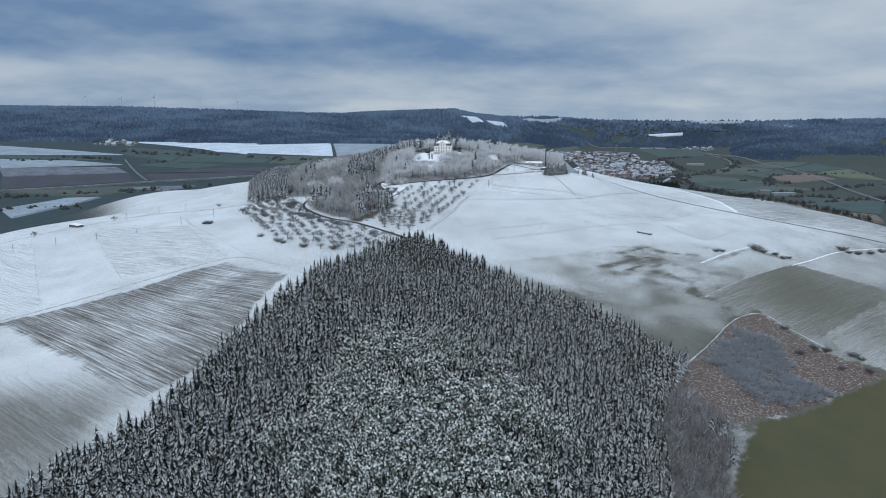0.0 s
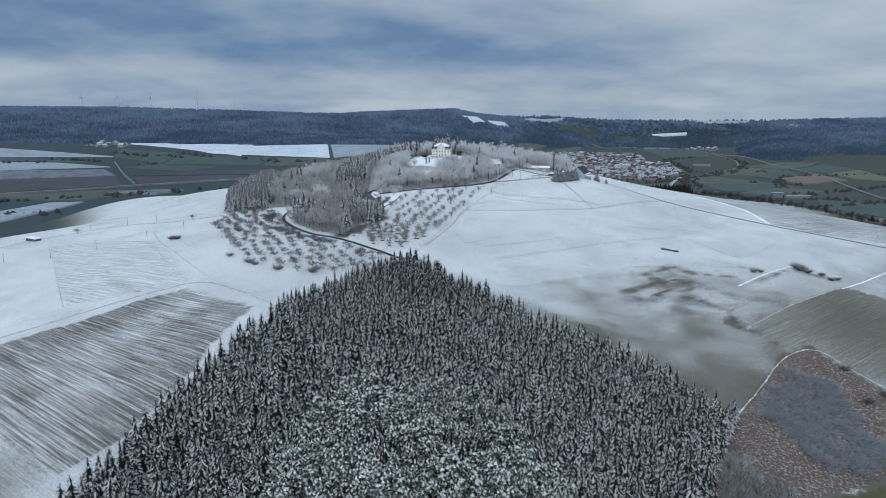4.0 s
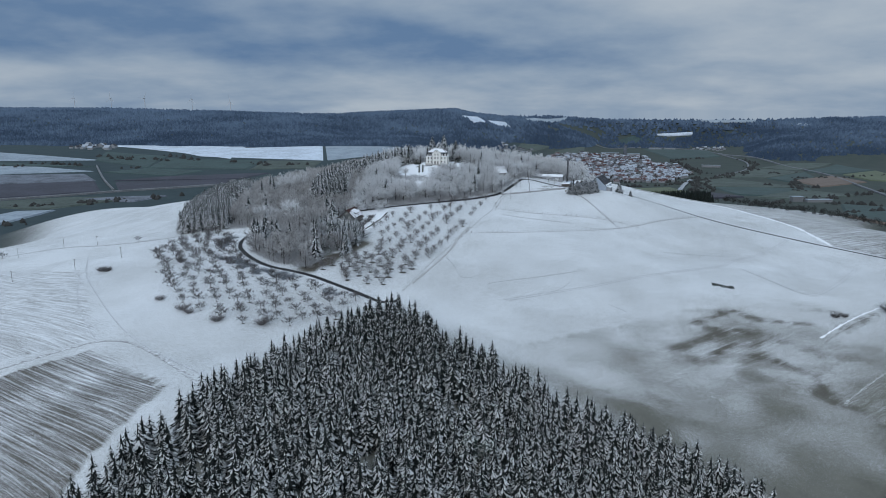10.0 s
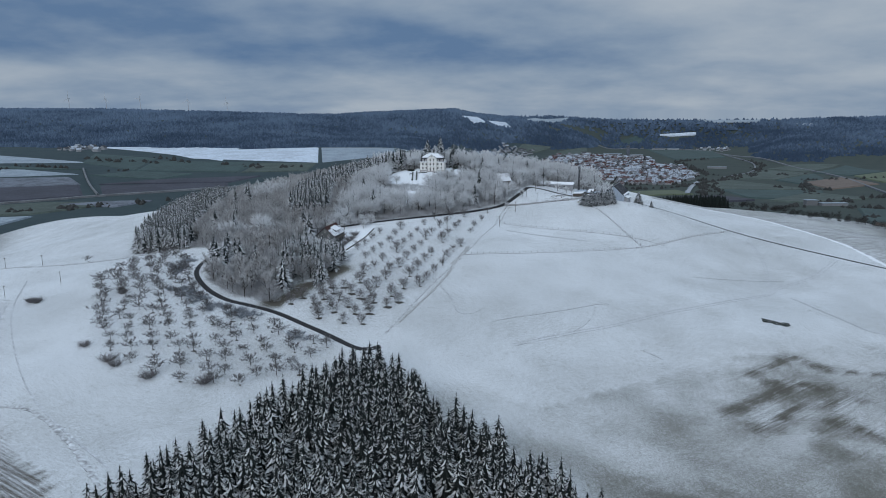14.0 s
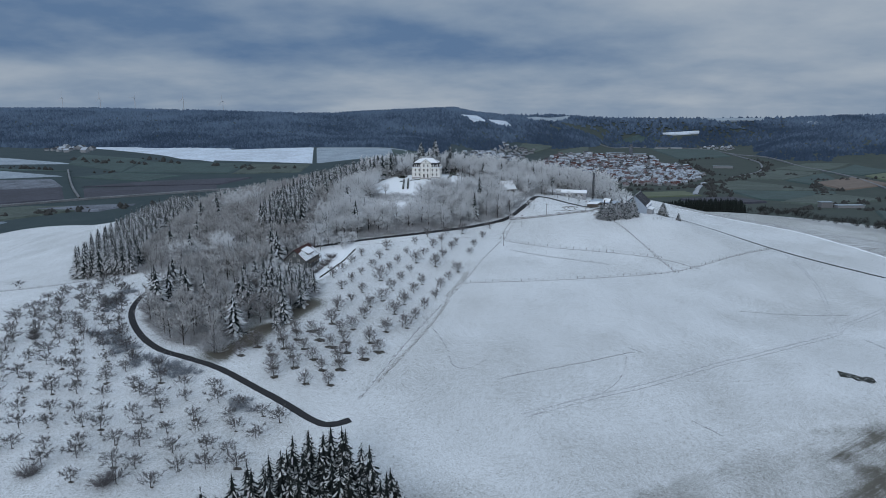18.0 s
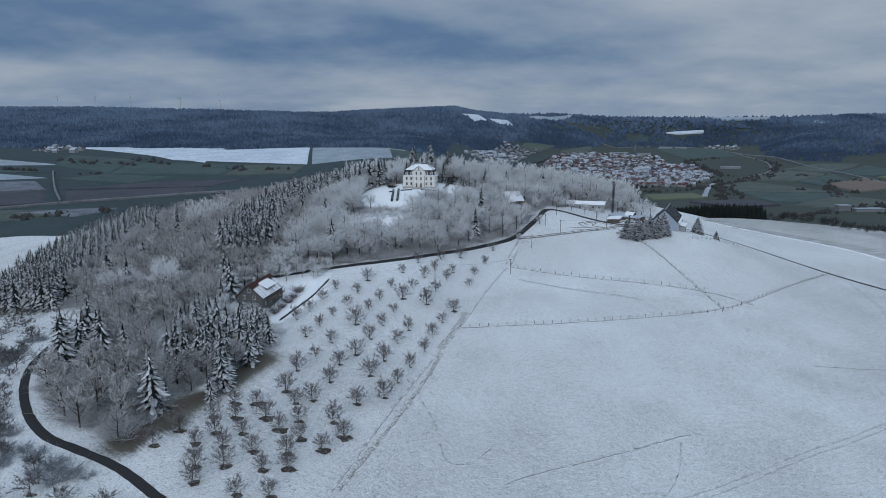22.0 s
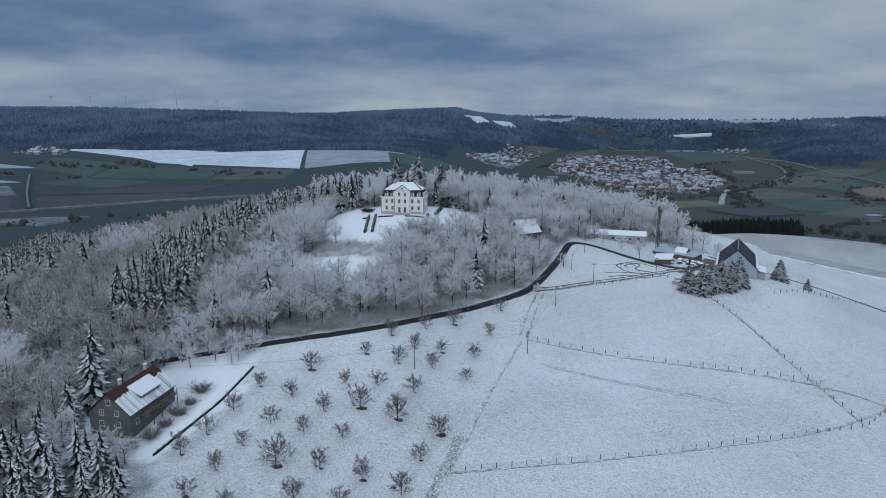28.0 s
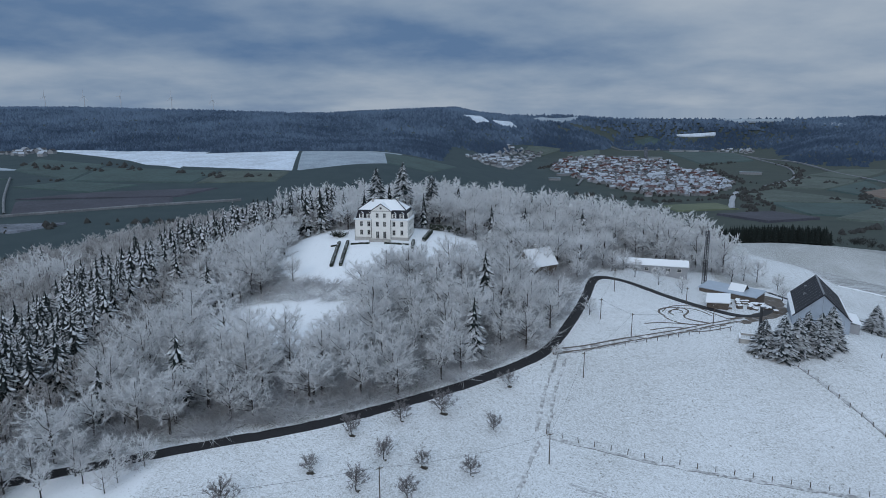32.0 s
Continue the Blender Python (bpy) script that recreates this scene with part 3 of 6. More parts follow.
    # alpha falls to 0 far off, where the haze-tinted crop colour takes over
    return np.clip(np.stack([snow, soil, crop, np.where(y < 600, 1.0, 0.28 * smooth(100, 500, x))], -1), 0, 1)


ny, nx = gx.shape
idx = np.arange(nx * ny).reshape(ny, nx)
quads = np.stack([idx[:-1, :-1], idx[:-1, 1:], idx[1:, 1:], idx[1:, :-1]], -1).reshape(-1, 4)
land_mesh = fast_mesh("ground", np.stack([gx, gy, gz], -1).reshape(-1, 3), quads.ravel(), np.full(len(quads), 4), M_LAND)
attr = land_mesh.color_attributes.new("cover", "FLOAT_COLOR", "POINT")
attr.data.foreach_set("color", cover_map(gx, gy, gz).astype(np.float32).ravel())
land_mesh.shade_smooth()
ground = tagged(new("ground", land_mesh), "snow-covered hill and fields above a valley", "ground", kind="structure")


def ribbon(name, line, width, mat, lift, label, category, ragged=0.0, step=2.0):
    """A road or track laid on the land, with a thickness of its own."""
    pts, rng = [], np.random.default_rng(len(line) * 7 + int(width * 10))
    p = np.array(line, float)
    for _ in range(2):
        q = np.concatenate([[p[0]], np.stack([0.75 * p[:-1] + 0.25 * p[1:], 0.25 * p[:-1] + 0.75 * p[1:]], 1).reshape(-1, 2), [p[-1]]])
        p = q
    seg = np.hypot(*np.diff(p, axis=0).T)
    s = np.concatenate([[0], np.cumsum(seg)])
    k = np.arange(0, s[-1], step)
    px, py = np.interp(k, s, p[:, 0]), np.interp(k, s, p[:, 1])
    tx, ty = np.gradient(px), np.gradient(py)
    n = np.hypot(tx, ty)
    nx_, ny_ = -ty / n, tx / n
    across = [-0.5, -0.17, 0.17, 0.5]
    verts, faces = [], []
    for i in range(len(k)):
        for a in across:
            w = a * width + (rng.uniform(-ragged, ragged) if abs(a) == 0.5 else 0)
            x, y = px[i] + nx_[i] * w, py[i] + ny_[i] * w
            verts.append((x, y, ground_z(x, y) + lift * (1 if abs(a) < 0.5 else 0.75)))
        for a in (-0.5, 0.5):
            x, y = px[i] + nx_[i] * width * a * 1.04, py[i] + ny_[i] * width * a * 1.04
            verts.append((x, y, ground_z(x, y) - 0.3))
    for i in range(len(k) - 1):
        b, c = i * 6, i * 6 + 6
        faces += [(b + j + 1, b + j, c + j, c + j + 1) for j in range(3)]
        faces += [(b, b + 4, c + 4, c), (b + 5, b + 3, c + 3, c + 5)]
    return tagged(new(name, mesh(name, verts, faces, mat)), label, category, kind="structure")


ribbon("road", LOW_ROAD, 2.5, M_ROAD, 0.22, "dark wet asphalt lane curving round the wood", "road", 0.15)
ribbon("road_upper", UP_ROAD, 2.9, M_ROAD, 0.22, "dark wet asphalt lane along the castle wood", "road", 0.15)
ribbon("lane_east", [(112, 792), (122, 778), (146, 760), (183, 722), (218, 684), (253, 648), (300, 617), (360, 590), (430, 565)], 2.2, M_ROAD, 0.15, "narrow dark lane over the eastern shoulder", "road", 0.2)
ribbon("lane_west", [(-165, 690), (-172, 640), (-212, 637), (-256, 650), (-290, 661), (-325, 674), (-366, 660), (-392, 626), (-405, 592), (-420, 552)], 2.2, M_TRACK, 0.12, "snowy field lane along the plantation", "lane", 0.3)
ribbon("farm_track", [(22, 717), (33, 721), (44, 726), (60, 731), (72, 736), (84, 741)], 2.6, M_TRACK, 0.16, "muddy two-rut track to the farm", "track", 0.35)
ribbon("farm_yard", [(80, 739), (90, 744), (98, 752), (104, 768), (110, 784)], 6.5, M_MUD, 0.12, "dark muddy farmyard beside the barn", "yard", 0.8)
ribbon("orchard_track", [(26, 716), (21, 700), (17, 680)], 0.7, M_TRACK, 0.12, "trodden brown rut beside the orchard", "track", 0.3)
ribbon("orchard_track_second", [(23.5, 716), (18.5, 700), (14.5, 680)], 0.7, M_TRACK, 0.12, "trodden brown rut beside the orchard", "track", 0.3)
ribbon("orchard_edge", [(15, 678), (5, 645), (-5, 608), (-18, 572), (-30, 532), (-38, 504)], 0.8, M_TRACK, 0.12, "withered grass edge along the orchard", "verge", 0.3)
ribbon("orchard_bank", [(-11, 588), (-18, 560), (-27, 534), (-33, 517)], 1.3, M_GRASS, 0.13, "dark brown grass bank at the orchard's lower edge", "verge", 0.5)
ribbon("ditch_edge", [(-3, 622), (-7, 606), (-12, 590)], 2.2, M_GRASS, 0.12, "brown ditch bank at the orchard corner", "verge", 0.5)
ribbon("field_edge", [(-5, 608), (42, 620), (103, 640), (150, 682), (183, 718)], 0.6, M_TRACK, 0.1, "withered grass below the pasture fence", "verge", 0.25)
ribbon("field_edge_upper", [(17, 680), (40, 673), (62, 667), (104, 659), (120, 650)], 0.9, M_TRACK, 0.1, "withered grass below the upper fence", "verge", 0.3)
ribbon("pasture_path", [(104, 640), (98, 665), (90, 695), (84, 712)], 0.7, M_TRACK, 0.1, "trodden path across the pasture", "path", 0.25)
TYRE_TRACKS = [[(16, 505), (43, 520), (62, 528), (86, 542), (112, 555), (150, 583), (157, 588)], [(191, 724), (179, 654), (168, 618), (156, 588)], [(157, 588), (165, 599), (181, 610), (198, 623), (230, 664)], [(166, 583), (175, 555), (185, 533), (214, 561), (242, 595)], [(-276, 625), (-240, 560), (-199, 502), (-162, 456), (-134, 431), (-102, 404)], [(-247, 566), (-205, 492), (-168, 446)], [(20, 664), (44, 655), (70, 648)]]
for k, line in enumerate(TYRE_TRACKS):
    ribbon("tyre_track_%d" % (2 * k + 1), line, 0.45, M_FAINT, 0.1, "faint tyre track in the snow", "track", 0.15)
    ribbon("tyre_track_%d" % (2 * k + 2), [(px + 1.3, py - 1.4) for px, py in line], 0.45, M_FAINT, 0.1, "faint tyre track in the snow", "track", 0.15)
TRAILS = [[(8, 524), (14, 528), (34, 537), (47, 543), (59, 549), (63, 550)], [(58, 546), (53, 530), (43, 519)], [(-21, 570), (-10, 547), (-8, 531), (-2, 530), (5, 538)], [(71, 508), (79, 501)], [(-385, 562), (-330, 480), (-273, 398)], [(-354, 603), (-295, 516), (-237, 431)], [(60, 553), (66, 549)], [(120, 600), (150, 606), (176, 611)]]
for k, line in enumerate(TRAILS):
    ribbon("trail_%d" % (k + 1), line, 0.35, M_TRAIL, 0.1, "thin trodden trail through the snow", "trail", 0.25)
ribbon("slope_lane", [(170, 489), (182, 499), (197, 511), (221, 528)], 0.9, M_SNOW, 0.14, "snowed-over lane climbing past the thorn bushes", "lane", 0.4)
ribbon("slope_lane_edge", [(171, 486.5), (183, 496.5), (198, 508.5), (214, 519)], 0.9, M_GRASS, 0.12, "dark grassy bank below the lane", "verge", 0.6)
ribbon("boundary_path", [(238, 495), (262, 511), (293, 539), (351, 572)], 1.0, M_SNOW, 0.14, "snowy path between the fields", "path", 0.3)
ribbon("snow_drift", [(158, 830), (200, 816), (233, 801), (247, 762), (260, 715), (257, 652)], 3.0, M_SNOW, 0.1, "bright snow drift along the eastern field", "drift", 1.2)
ribbon("turning_loop", [(60, 743), (58, 747), (62, 752), (68, 752), (69, 748), (64, 742), (72, 737)], 0.6, M_MUD, 0.12, "curved tyre marks in the snow", "track", 0.15)
ribbon("turning_loop_inner", [(63, 744), (61.5, 747), (64, 750), (67, 749.5), (66, 746)], 0.5, M_MUD, 0.12, "curved tyre marks in the snow", "track", 0.15)
ribbon("plough_lane", [(-420, 312), (-275, 382), (-190, 434), (-160, 450), (-128, 425), (-100, 395)], 1.6, M_TRACK, 0.12, "snowy grass lane above the ploughed field", "lane", 0.4)
ribbon("farm_rut", [(22, 716.2), (33, 720.2), (44, 725.2), (60, 730.2), (72, 735.2), (84, 740)], 0.6, M_MUD, 0.22, "muddy wheel rut towards the farm", "track", 0.15)
ribbon("farm_rut_second", [(21.5, 718), (32.5, 722), (43.5, 727), (59.5, 732), (71.5, 737), (83, 742)], 0.6, M_MUD, 0.22, "muddy wheel rut towards the farm", "track", 0.15)
ribbon("field_border", [(158, 441), (161, 444), (195, 470), (241, 498)], 0.9, M_GRASS, 0.14, "dark grassy border of the eastern field", "verge", 0.3)
ribbon("bank_path", [(106, 341), (119, 356), (144, 386), (167, 416), (190, 428), (200, 405), (216, 384)], 0.6, M_TRACK, 0.14, "pale snowy path above the scrub", "path", 0.4)
ribbon("spring_mark", [(135, 543), (139, 542), (143, 540.5), (148, 540)], 4.0, M_SPRING, 0.14, "dark wet hollow in the snow", "hollow", 1.3)


# ---- trees ----
def tube(verts, faces, a, b, ra, rb, sides=4):
    """A tapered limb from a to b."""
    a, b = np.array(a, float), np.array(b, float)
    d = b - a
    d /= np.linalg.norm(d) + 1e-9
    u = np.cross(d, (0, 0, 1) if abs(d[2]) < 0.9 else (1, 0, 0))
    u /= np.linalg.norm(u)
    v = np.cross(d, u)
    n = len(verts)
    for p, r in ((a, ra), (b, rb)):
        for k in range(sides):
            t = 2 * math.pi * k / sides
            verts.append(p + r * (math.cos(t) * u + math.sin(t) * v))
    for k in range(sides):
        faces.append((n + k, n + (k + 1) % sides, n + sides + (k + 1) % sides, n + sides + k))


def spruce_shape(seed, radius=0.19, whorls=18, boughs=15, low=0.06, droop=0.75, lean=0.5):
    """A pointed crown: whorls of narrow sagging boughs, ridged along the middle, round a dark core; height 1."""
    rng = np.random.default_rng(seed)
    verts, faces = [], []
    for w in range(whorls):
        f = w / (whorls - 1)
        z = low + (0.955 - low) * f**0.95
        reach = radius * (1 - f) ** 0.66 + 0.018
        n = max(4, int(boughs * (1 - 0.5 * f)))
        for k in range(n):
            a = 2 * math.pi * (k + rng.uniform(-0.35, 0.35)) / n + w * 1.3
            r = reach * rng.uniform(0.7, 1.18)
            c, s = math.cos(a), math.sin(a)
            z0 = z + rng.uniform(-0.02, 0.02)
            wide, fall = r * rng.uniform(0.10, 0.15) + 0.004, droop * r * rng.uniform(0.7, 1.25)
            m = r * rng.uniform(0.6, 0.8)
            b = len(verts)
            verts += [(0, 0, z0 + 0.02), (m * c - wide * s, m * s + wide * c, z0 - fall * 0.62), (m * c + wide * s, m * s - wide * c, z0 - fall * 0.62), (r * c, r * s, z0 - fall * lean)]
            faces += [(b, b + 3, b + 1), (b, b + 2, b + 3)]
    b = len(verts)
    for k in range(6):
        a = k * math.pi / 3 + seed
        verts.append((0.5 * radius * math.cos(a), 0.5 * radius * math.sin(a), low))
    verts.append((0, 0, 0.975))
    faces += [(b + k, b + (k + 1) % 6, b + 6) for k in range(6)]
    return np.array(verts), faces


def pine_shape(seed, radius=0.27, tufts=44, low=0.42):
    """A round, ragged crown of upturned needle tufts; height 1."""
    rng = np.random.default_rng(seed)
    verts, faces = [], []
    for k in range(tufts):
        f = (k + 0.5) / tufts
        z, a = low + (0.93 - low) * f, k * 2.4 + rng.uniform(-0.5, 0.5)
        r = radius * math.sqrt(max(0.02, 1 - (f * 1.02 - 0.12) ** 2)) * rng.uniform(0.55, 1.1) * (1 - 0.25 * f)
        x0, y0, size = r * math.cos(a), r * math.sin(a), rng.uniform(0.042, 0.075)
        top = (x0 * 1.05, y0 * 1.05, z + 0.035)
        for j in range(6):
            t, w, g = j * 1.047 + a, 0.42, size * rng.uniform(0.7, 1.2)
            drop = z - rng.uniform(-0.01, 0.03)
            b = len(verts)
            verts += [top, (x0 + g * math.cos(t - w), y0 + g * math.sin(t - w), drop), (x0 + g * math.cos(t + w), y0 + g * math.sin(t + w), drop)]
            faces.append((b, b + 1, b + 2))
    return np.array(verts), faces


def trunk_shape(top=0.9, radius=0.012, sides=5):
    verts, faces = [], []
    tube(verts, faces, (0, 0, -0.04), (0, 0, top), radius, radius * 0.25, sides)
    return np.array(verts), faces


def bare_tree_shape(seed, spread=0.34, fork=0.2, limbs=13, seconds=9, twigs=15, twig=0.064, width=0.0046, rise=1.0, top=0.8):
    """A leafless tree: arching limbs, branches and fine twigs that fill a rounded crown; height 1. Returns wood and twigs."""
    rng = np.random.default_rng(seed)
    wv, wf, tv, tf = [], [], [], []

    def blade(s, e, w):
        side = np.cross(e - s, np.array((0, 0, 1.0)) + rng.normal(0, 0.45, 3))
        side *= w / (np.linalg.norm(side) + 1e-9)
        b = len(tv)
        tv.extend([s - side, s + side, e])
        tf.append((b, b + 1, b + 2))

    def within(p):
        """Draws a place back into the rounded crown."""
        q = (p - (0, 0, 0.55)) / (spread, spread, 0.45)
        n = np.linalg.norm(q)
        return p if n < 1 else np.array((0, 0, 0.55)) + q / n * (spread, spread, 0.45)

    bend = np.array([rng.uniform(-0.03, 0.03), rng.uniform(-0.03, 0.03), top])
    tube(wv, wf, (0, 0, -0.05), (0, 0, fork), 0.017, 0.013, 5)
    tube(wv, wf, (0, 0, fork), bend, 0.012, 0.003, 4)
    limb_list = [(np.array((0, 0, fork)), bend * (0.5, 0.5, 0.7), bend)]
    for k in range(limbs):
        a = k * 2.4 + rng.uniform(-0.4, 0.4)
        f = k / limbs
        base = np.array([0, 0, fork * 0.8 + (top * 0.75 - fork) * f])
        reach = spread * rng.uniform(0.7, 1.0) * (1 - 0.45 * f)
        out = np.array([math.cos(a), math.sin(a), 0])
        mid = base + out * reach * 0.5 + (0, 0, rng.uniform(0.08, 0.16) * rise)
        end = within(base + out * reach + (0, 0, rng.uniform(0.14, 0.36) * rise))
        tube(wv, wf, base, mid, 0.0075, 0.0045, 3)
        tube(wv, wf, mid, end, 0.0045, 0.0016, 3)
        limb_list.append((base, mid, end))
    for base, mid, end in limb_list:
        for _ in range(seconds):
            f = rng.uniform(0.25, 1.0)
            p = base + (mid - base) * f * 2 if f < 0.5 else mid + (end - mid) * (f * 2 - 1)
            d = (end - base) / (np.linalg.norm(end - base) + 1e-6) * 0.7 + rng.normal(0, 0.55, 3) + (0, 0, 0.3 * rise)
            d /= np.linalg.norm(d)
            q = within(p + d * rng.uniform(0.1, 0.2))
            blade(p, q, width * 1.1)
            for _ in range(twigs):
                s = p + (q - p) * rng.uniform(0.1, 1.0)
                e = d * 0.8 + rng.normal(0, 0.6, 3) + (0, 0, 0.1)
                blade(s, s + e / np.linalg.norm(e) * twig * rng.uniform(0.5, 1.4), width)
    return (np.array(wv), wf), (np.array(tv), tf)


def bush_shape(seed, stems=42, width=0.02, flat=0.75):
    """A dense low bush of arching stems; about 1 high."""
    rng = np.random.default_rng(seed)
    tv, tf = [], []
    for _ in range(stems):
        a, r = rng.uniform(0, 2 * math.pi), rng.uniform(0, 0.3)
        p = np.array([r * math.cos(a), r * math.sin(a), 0.0])
        d = np.array([math.cos(a) * rng.uniform(0.2, 1.1), math.sin(a) * rng.uniform(0.2, 1.1), rng.uniform(0.5, 1.0) * flat])
        q = p + d * rng.uniform(0.6, 1.0)
        for s, e, w in ((p, q, width),) + tuple((p + (q - p) * rng.uniform(0.3, 0.9), None, width * 0.7) for _ in range(6)):
            if e is None:
                e = s + (d * 0.3 + rng.normal(0, 0.22, 3) + (0, 0, 0.05))
            side = np.cross(e - s, rng.normal(0, 1, 3))
            side *= w / (np.linalg.norm(side) + 1e-9)
            b = len(tv)
            tv += [s - side, s + side, e]
            tf.append((b, b + 1, b + 2))
    return np.array(tv), tf


def joined(name, shapes, places, mat):
    """Many copies of a few shapes in one mesh; places: x, y, z, size, width factor, turn, which shape."""
    all_v, all_c, all_s, base = [], [], [], 0
    ready = [(np.asarray(v, float), np.concatenate([np.array(f) for f in fs]), np.array([len(f) for f in fs])) for v, fs in shapes]
    for x, y, z, size, fat, turn, which in places:
        v, c, s = ready[int(which) % len(ready)]
        ct, st = math.cos(turn) * size * fat, math.sin(turn) * size * fat
        all_v.append(np.stack([x + v[:, 0] * ct - v[:, 1] * st, y + v[:, 0] * st + v[:, 1] * ct, z + v[:, 2] * size], 1))
        all_c.append(c + base)
        all_s.append(s)
        base += len(v)
    return fast_mesh(name, np.concatenate(all_v), np.concatenate(all_c), np.concatenate(all_s), mat)


def tree_places(x, y, low, high, seed, kinds, fat=(0.85, 1.15)):
    rng = np.random.default_rng(seed)
    n = len(x)
    return np.stack([x, y, land(x, y) - 0.1, rng.uniform(low, high, n), rng.uniform(*fat, n), rng.uniform(0, 6.28, n), rng.integers(0, kinds, n)], 1)


def wood(name, places, crowns, trunks, crown_mat, trunk_mat, label, singles=0, pick=None, group="", thing="spruce", single_label="", category="tree"):
    """A wood: the trees that pick chooses stand singly, the rest is one mesh of crowns and one of trunks."""
    chosen = np.zeros(len(places), bool)
    if singles:
        order = np.argsort(pick(places))[:singles]
        chosen[order] = True
        cm = [mesh(thing + "_crown", v, f, crown_mat) for v, f in crowns]
        tm = [mesh(thing + "_trunk", v, f, trunk_mat) for v, f in trunks]
        for p in places[chosen]:
            tree = tagged(new(thing), single_label, category, group)
            k = int(p[6])
            tree.matrix_basis = Matrix.LocRotScale(p[:3], Euler((0, 0, p[5])), (p[3] * p[4], p[3] * p[4], p[3]))
            part("crown", cm[k % len(cm)], tree)
            part("trunk", tm[k % len(tm)], tree)
    rest = places[~chosen]
    if len(rest):
        holder = tagged(new(name), label, "wood", kind="stuff")
        for o in (part("crowns", joined(name + "_crowns", crowns, rest, crown_mat), holder), part("trunks", joined(name + "_trunks", trunks, rest, trunk_mat), holder)):
            o["kind"] = "stuff"


SPRUCES = [spruce_shape(s, r, w, 12, droop=0.55, lean=0.7) for s, r, w in ((1, 0.23, 15), (2, 0.25, 15), (3, 0.21, 16), (4, 0.24, 15), (5, 0.26, 14))]
PINES = [pine_shape(s, r) for s, r in ((11, 0.25), (12, 0.29), (13, 0.22), (14, 0.26))]
TRUNKS = [trunk_shape()]
SHAPES = ((21, 0.36, 0.16), (22, 0.3, 0.22), (23, 0.4, 0.14), (24, 0.28, 0.25), (25, 0.34, 0.18))
BROAD = [bare_tree_shape(s, sp, fk) for s, sp, fk in SHAPES]
BROAD_WOOD, BROAD_TWIGS = [b[0] for b in BROAD], [b[1] for b in BROAD]
LIGHT = [bare_tree_shape(s + 10, sp, fk, limbs=13, seconds=8, twigs=13, twig=0.068, width=0.0054) for s, sp, fk in SHAPES]
LIGHT_WOOD, LIGHT_TWIGS = [b[0] for b in LIGHT], [b[1] for b in LIGHT]
SPARSE = [bare_tree_shape(s + 50, sp, fk, limbs=9, seconds=6, twigs=8, twig=0.085, width=0.0098) for s, sp, fk in SHAPES]
STRAGGLY = [bare_tree_shape(s + 70, sp, fk, limbs=11, seconds=6, twigs=7, twig=0.11, width=0.0036, rise=1.5) for s, sp, fk in SHAPES]
BUSHES = [bush_shape(s) for s in (41, 42, 43)]
LOW_BUSHES = [bush_shape(s, 22, 0.02) for s in (44, 45, 46)]

x, y = spread_points(FRONT_WOOD, 4.2, seed=3)
seen = (y > 150) & (np.abs(x) < 0.80 * y + 30)
x_rear, y_rear = x[~seen], y[~seen]
x, y = x[seen], y[seen]
wobble = 60 * (value_noise(x, y, 34, 41) - 0.5) + 26 * (value_noise(x, y, 9, 42) - 0.5)
pine = inside(x + wobble, y + wobble, PINE_STAND) & (0.5 * value_noise(x, y, 6, 43) + 0.5 * value_noise(x, y, 17, 46) < 0.66)
px_, py_ = x[pine], y[pine]
x, y = x[~pine], y[~pine]
gap = (np.hypot(x + 84, y - 348) > 7) & (np.hypot(x - 30, y - 232) > 6) & (value_noise(x, y, 11, 44) > 0.1)
places = tree_places(x[gap], y[gap], 12, 17, 4, 5, (0.85, 1.1))
wood("spruce_wood", places, SPRUCES, TRUNKS, M_SPRUCE, M_BARK, "dense dark spruce wood dusted with snow", 200, lambda p: np.hypot(p[:, 0] + 20, p[:, 1] - 440), "spruces at the tip of the wood", "spruce", "dark green spruce dusted with snow")
places = tree_places(px_, py_, 12, 15.5, 6, 4, (0.9, 1.2))
wood("pine_stand", places, PINES, TRUNKS, M_PINE, M_BARK, "pale frosted pines amid the spruce wood", 60, lambda p: np.hypot(p[:, 0], p[:, 1] - 320), "pines", "pine", "round-crowned pine pale with frost")
wood("rear_spruce_wood", tree_places(x_rear, y_rear, 13, 17, 5, 2, (1.0, 1.4)), [spruce_shape(k, 0.2, 8, 9) for k in (6, 7)], TRUNKS, M_SPRUCE, M_BARK, "further snow-dusted spruces of the front wood")
x, y = spread_points(BARE_STAND, 5, seed=7)
places = tree_places(x, y, 9, 14, 8, 5, (1.0, 1.5))
wood("bare_stand", places, [b[1] for b in STRAGGLY], [b[0] for b in STRAGGLY], M_BARESTAND, M_RIME, "leafless grey-brown trees at the edge of the wood", 30, lambda p: -p[:, 1], "bare trees by the meadow", "bare_tree", "leafless grey-brown tree with thin frost")
x, y = spread_points(SPRUCE_BLOCK, 4.3, 0.22, seed=9)
wood("spruce_plantation", tree_places(x, y, 14.5, 17.5, 10, 5), SPRUCES, TRUNKS, M_FIR, M_BARK, "even rows of snow-dusted spruces on the slope")
x, y = spread_points(HILL_WOOD, 7.7, seed=11, keep_out=(LAWN, CLEARING, SHRUB_BAND, HOUSE_PLOT, SPRUCE_BLOCK))
clear = (near_line(x, y, UP_ROAD) > 3.6) & (np.hypot(x - 27, y - 763) > 8) & (np.hypot(x - 24, y - 750) > 7) & ~inside(x, y, [(50, 778), (50, 812), (118, 812), (118, 756), (70, 756)]) & ~inside(x, y, [(-50, 780), (-50, 800), (-18, 800), (-18, 780)])
x, y = x[clear], y[clear]
rng = np.random.default_rng(12)
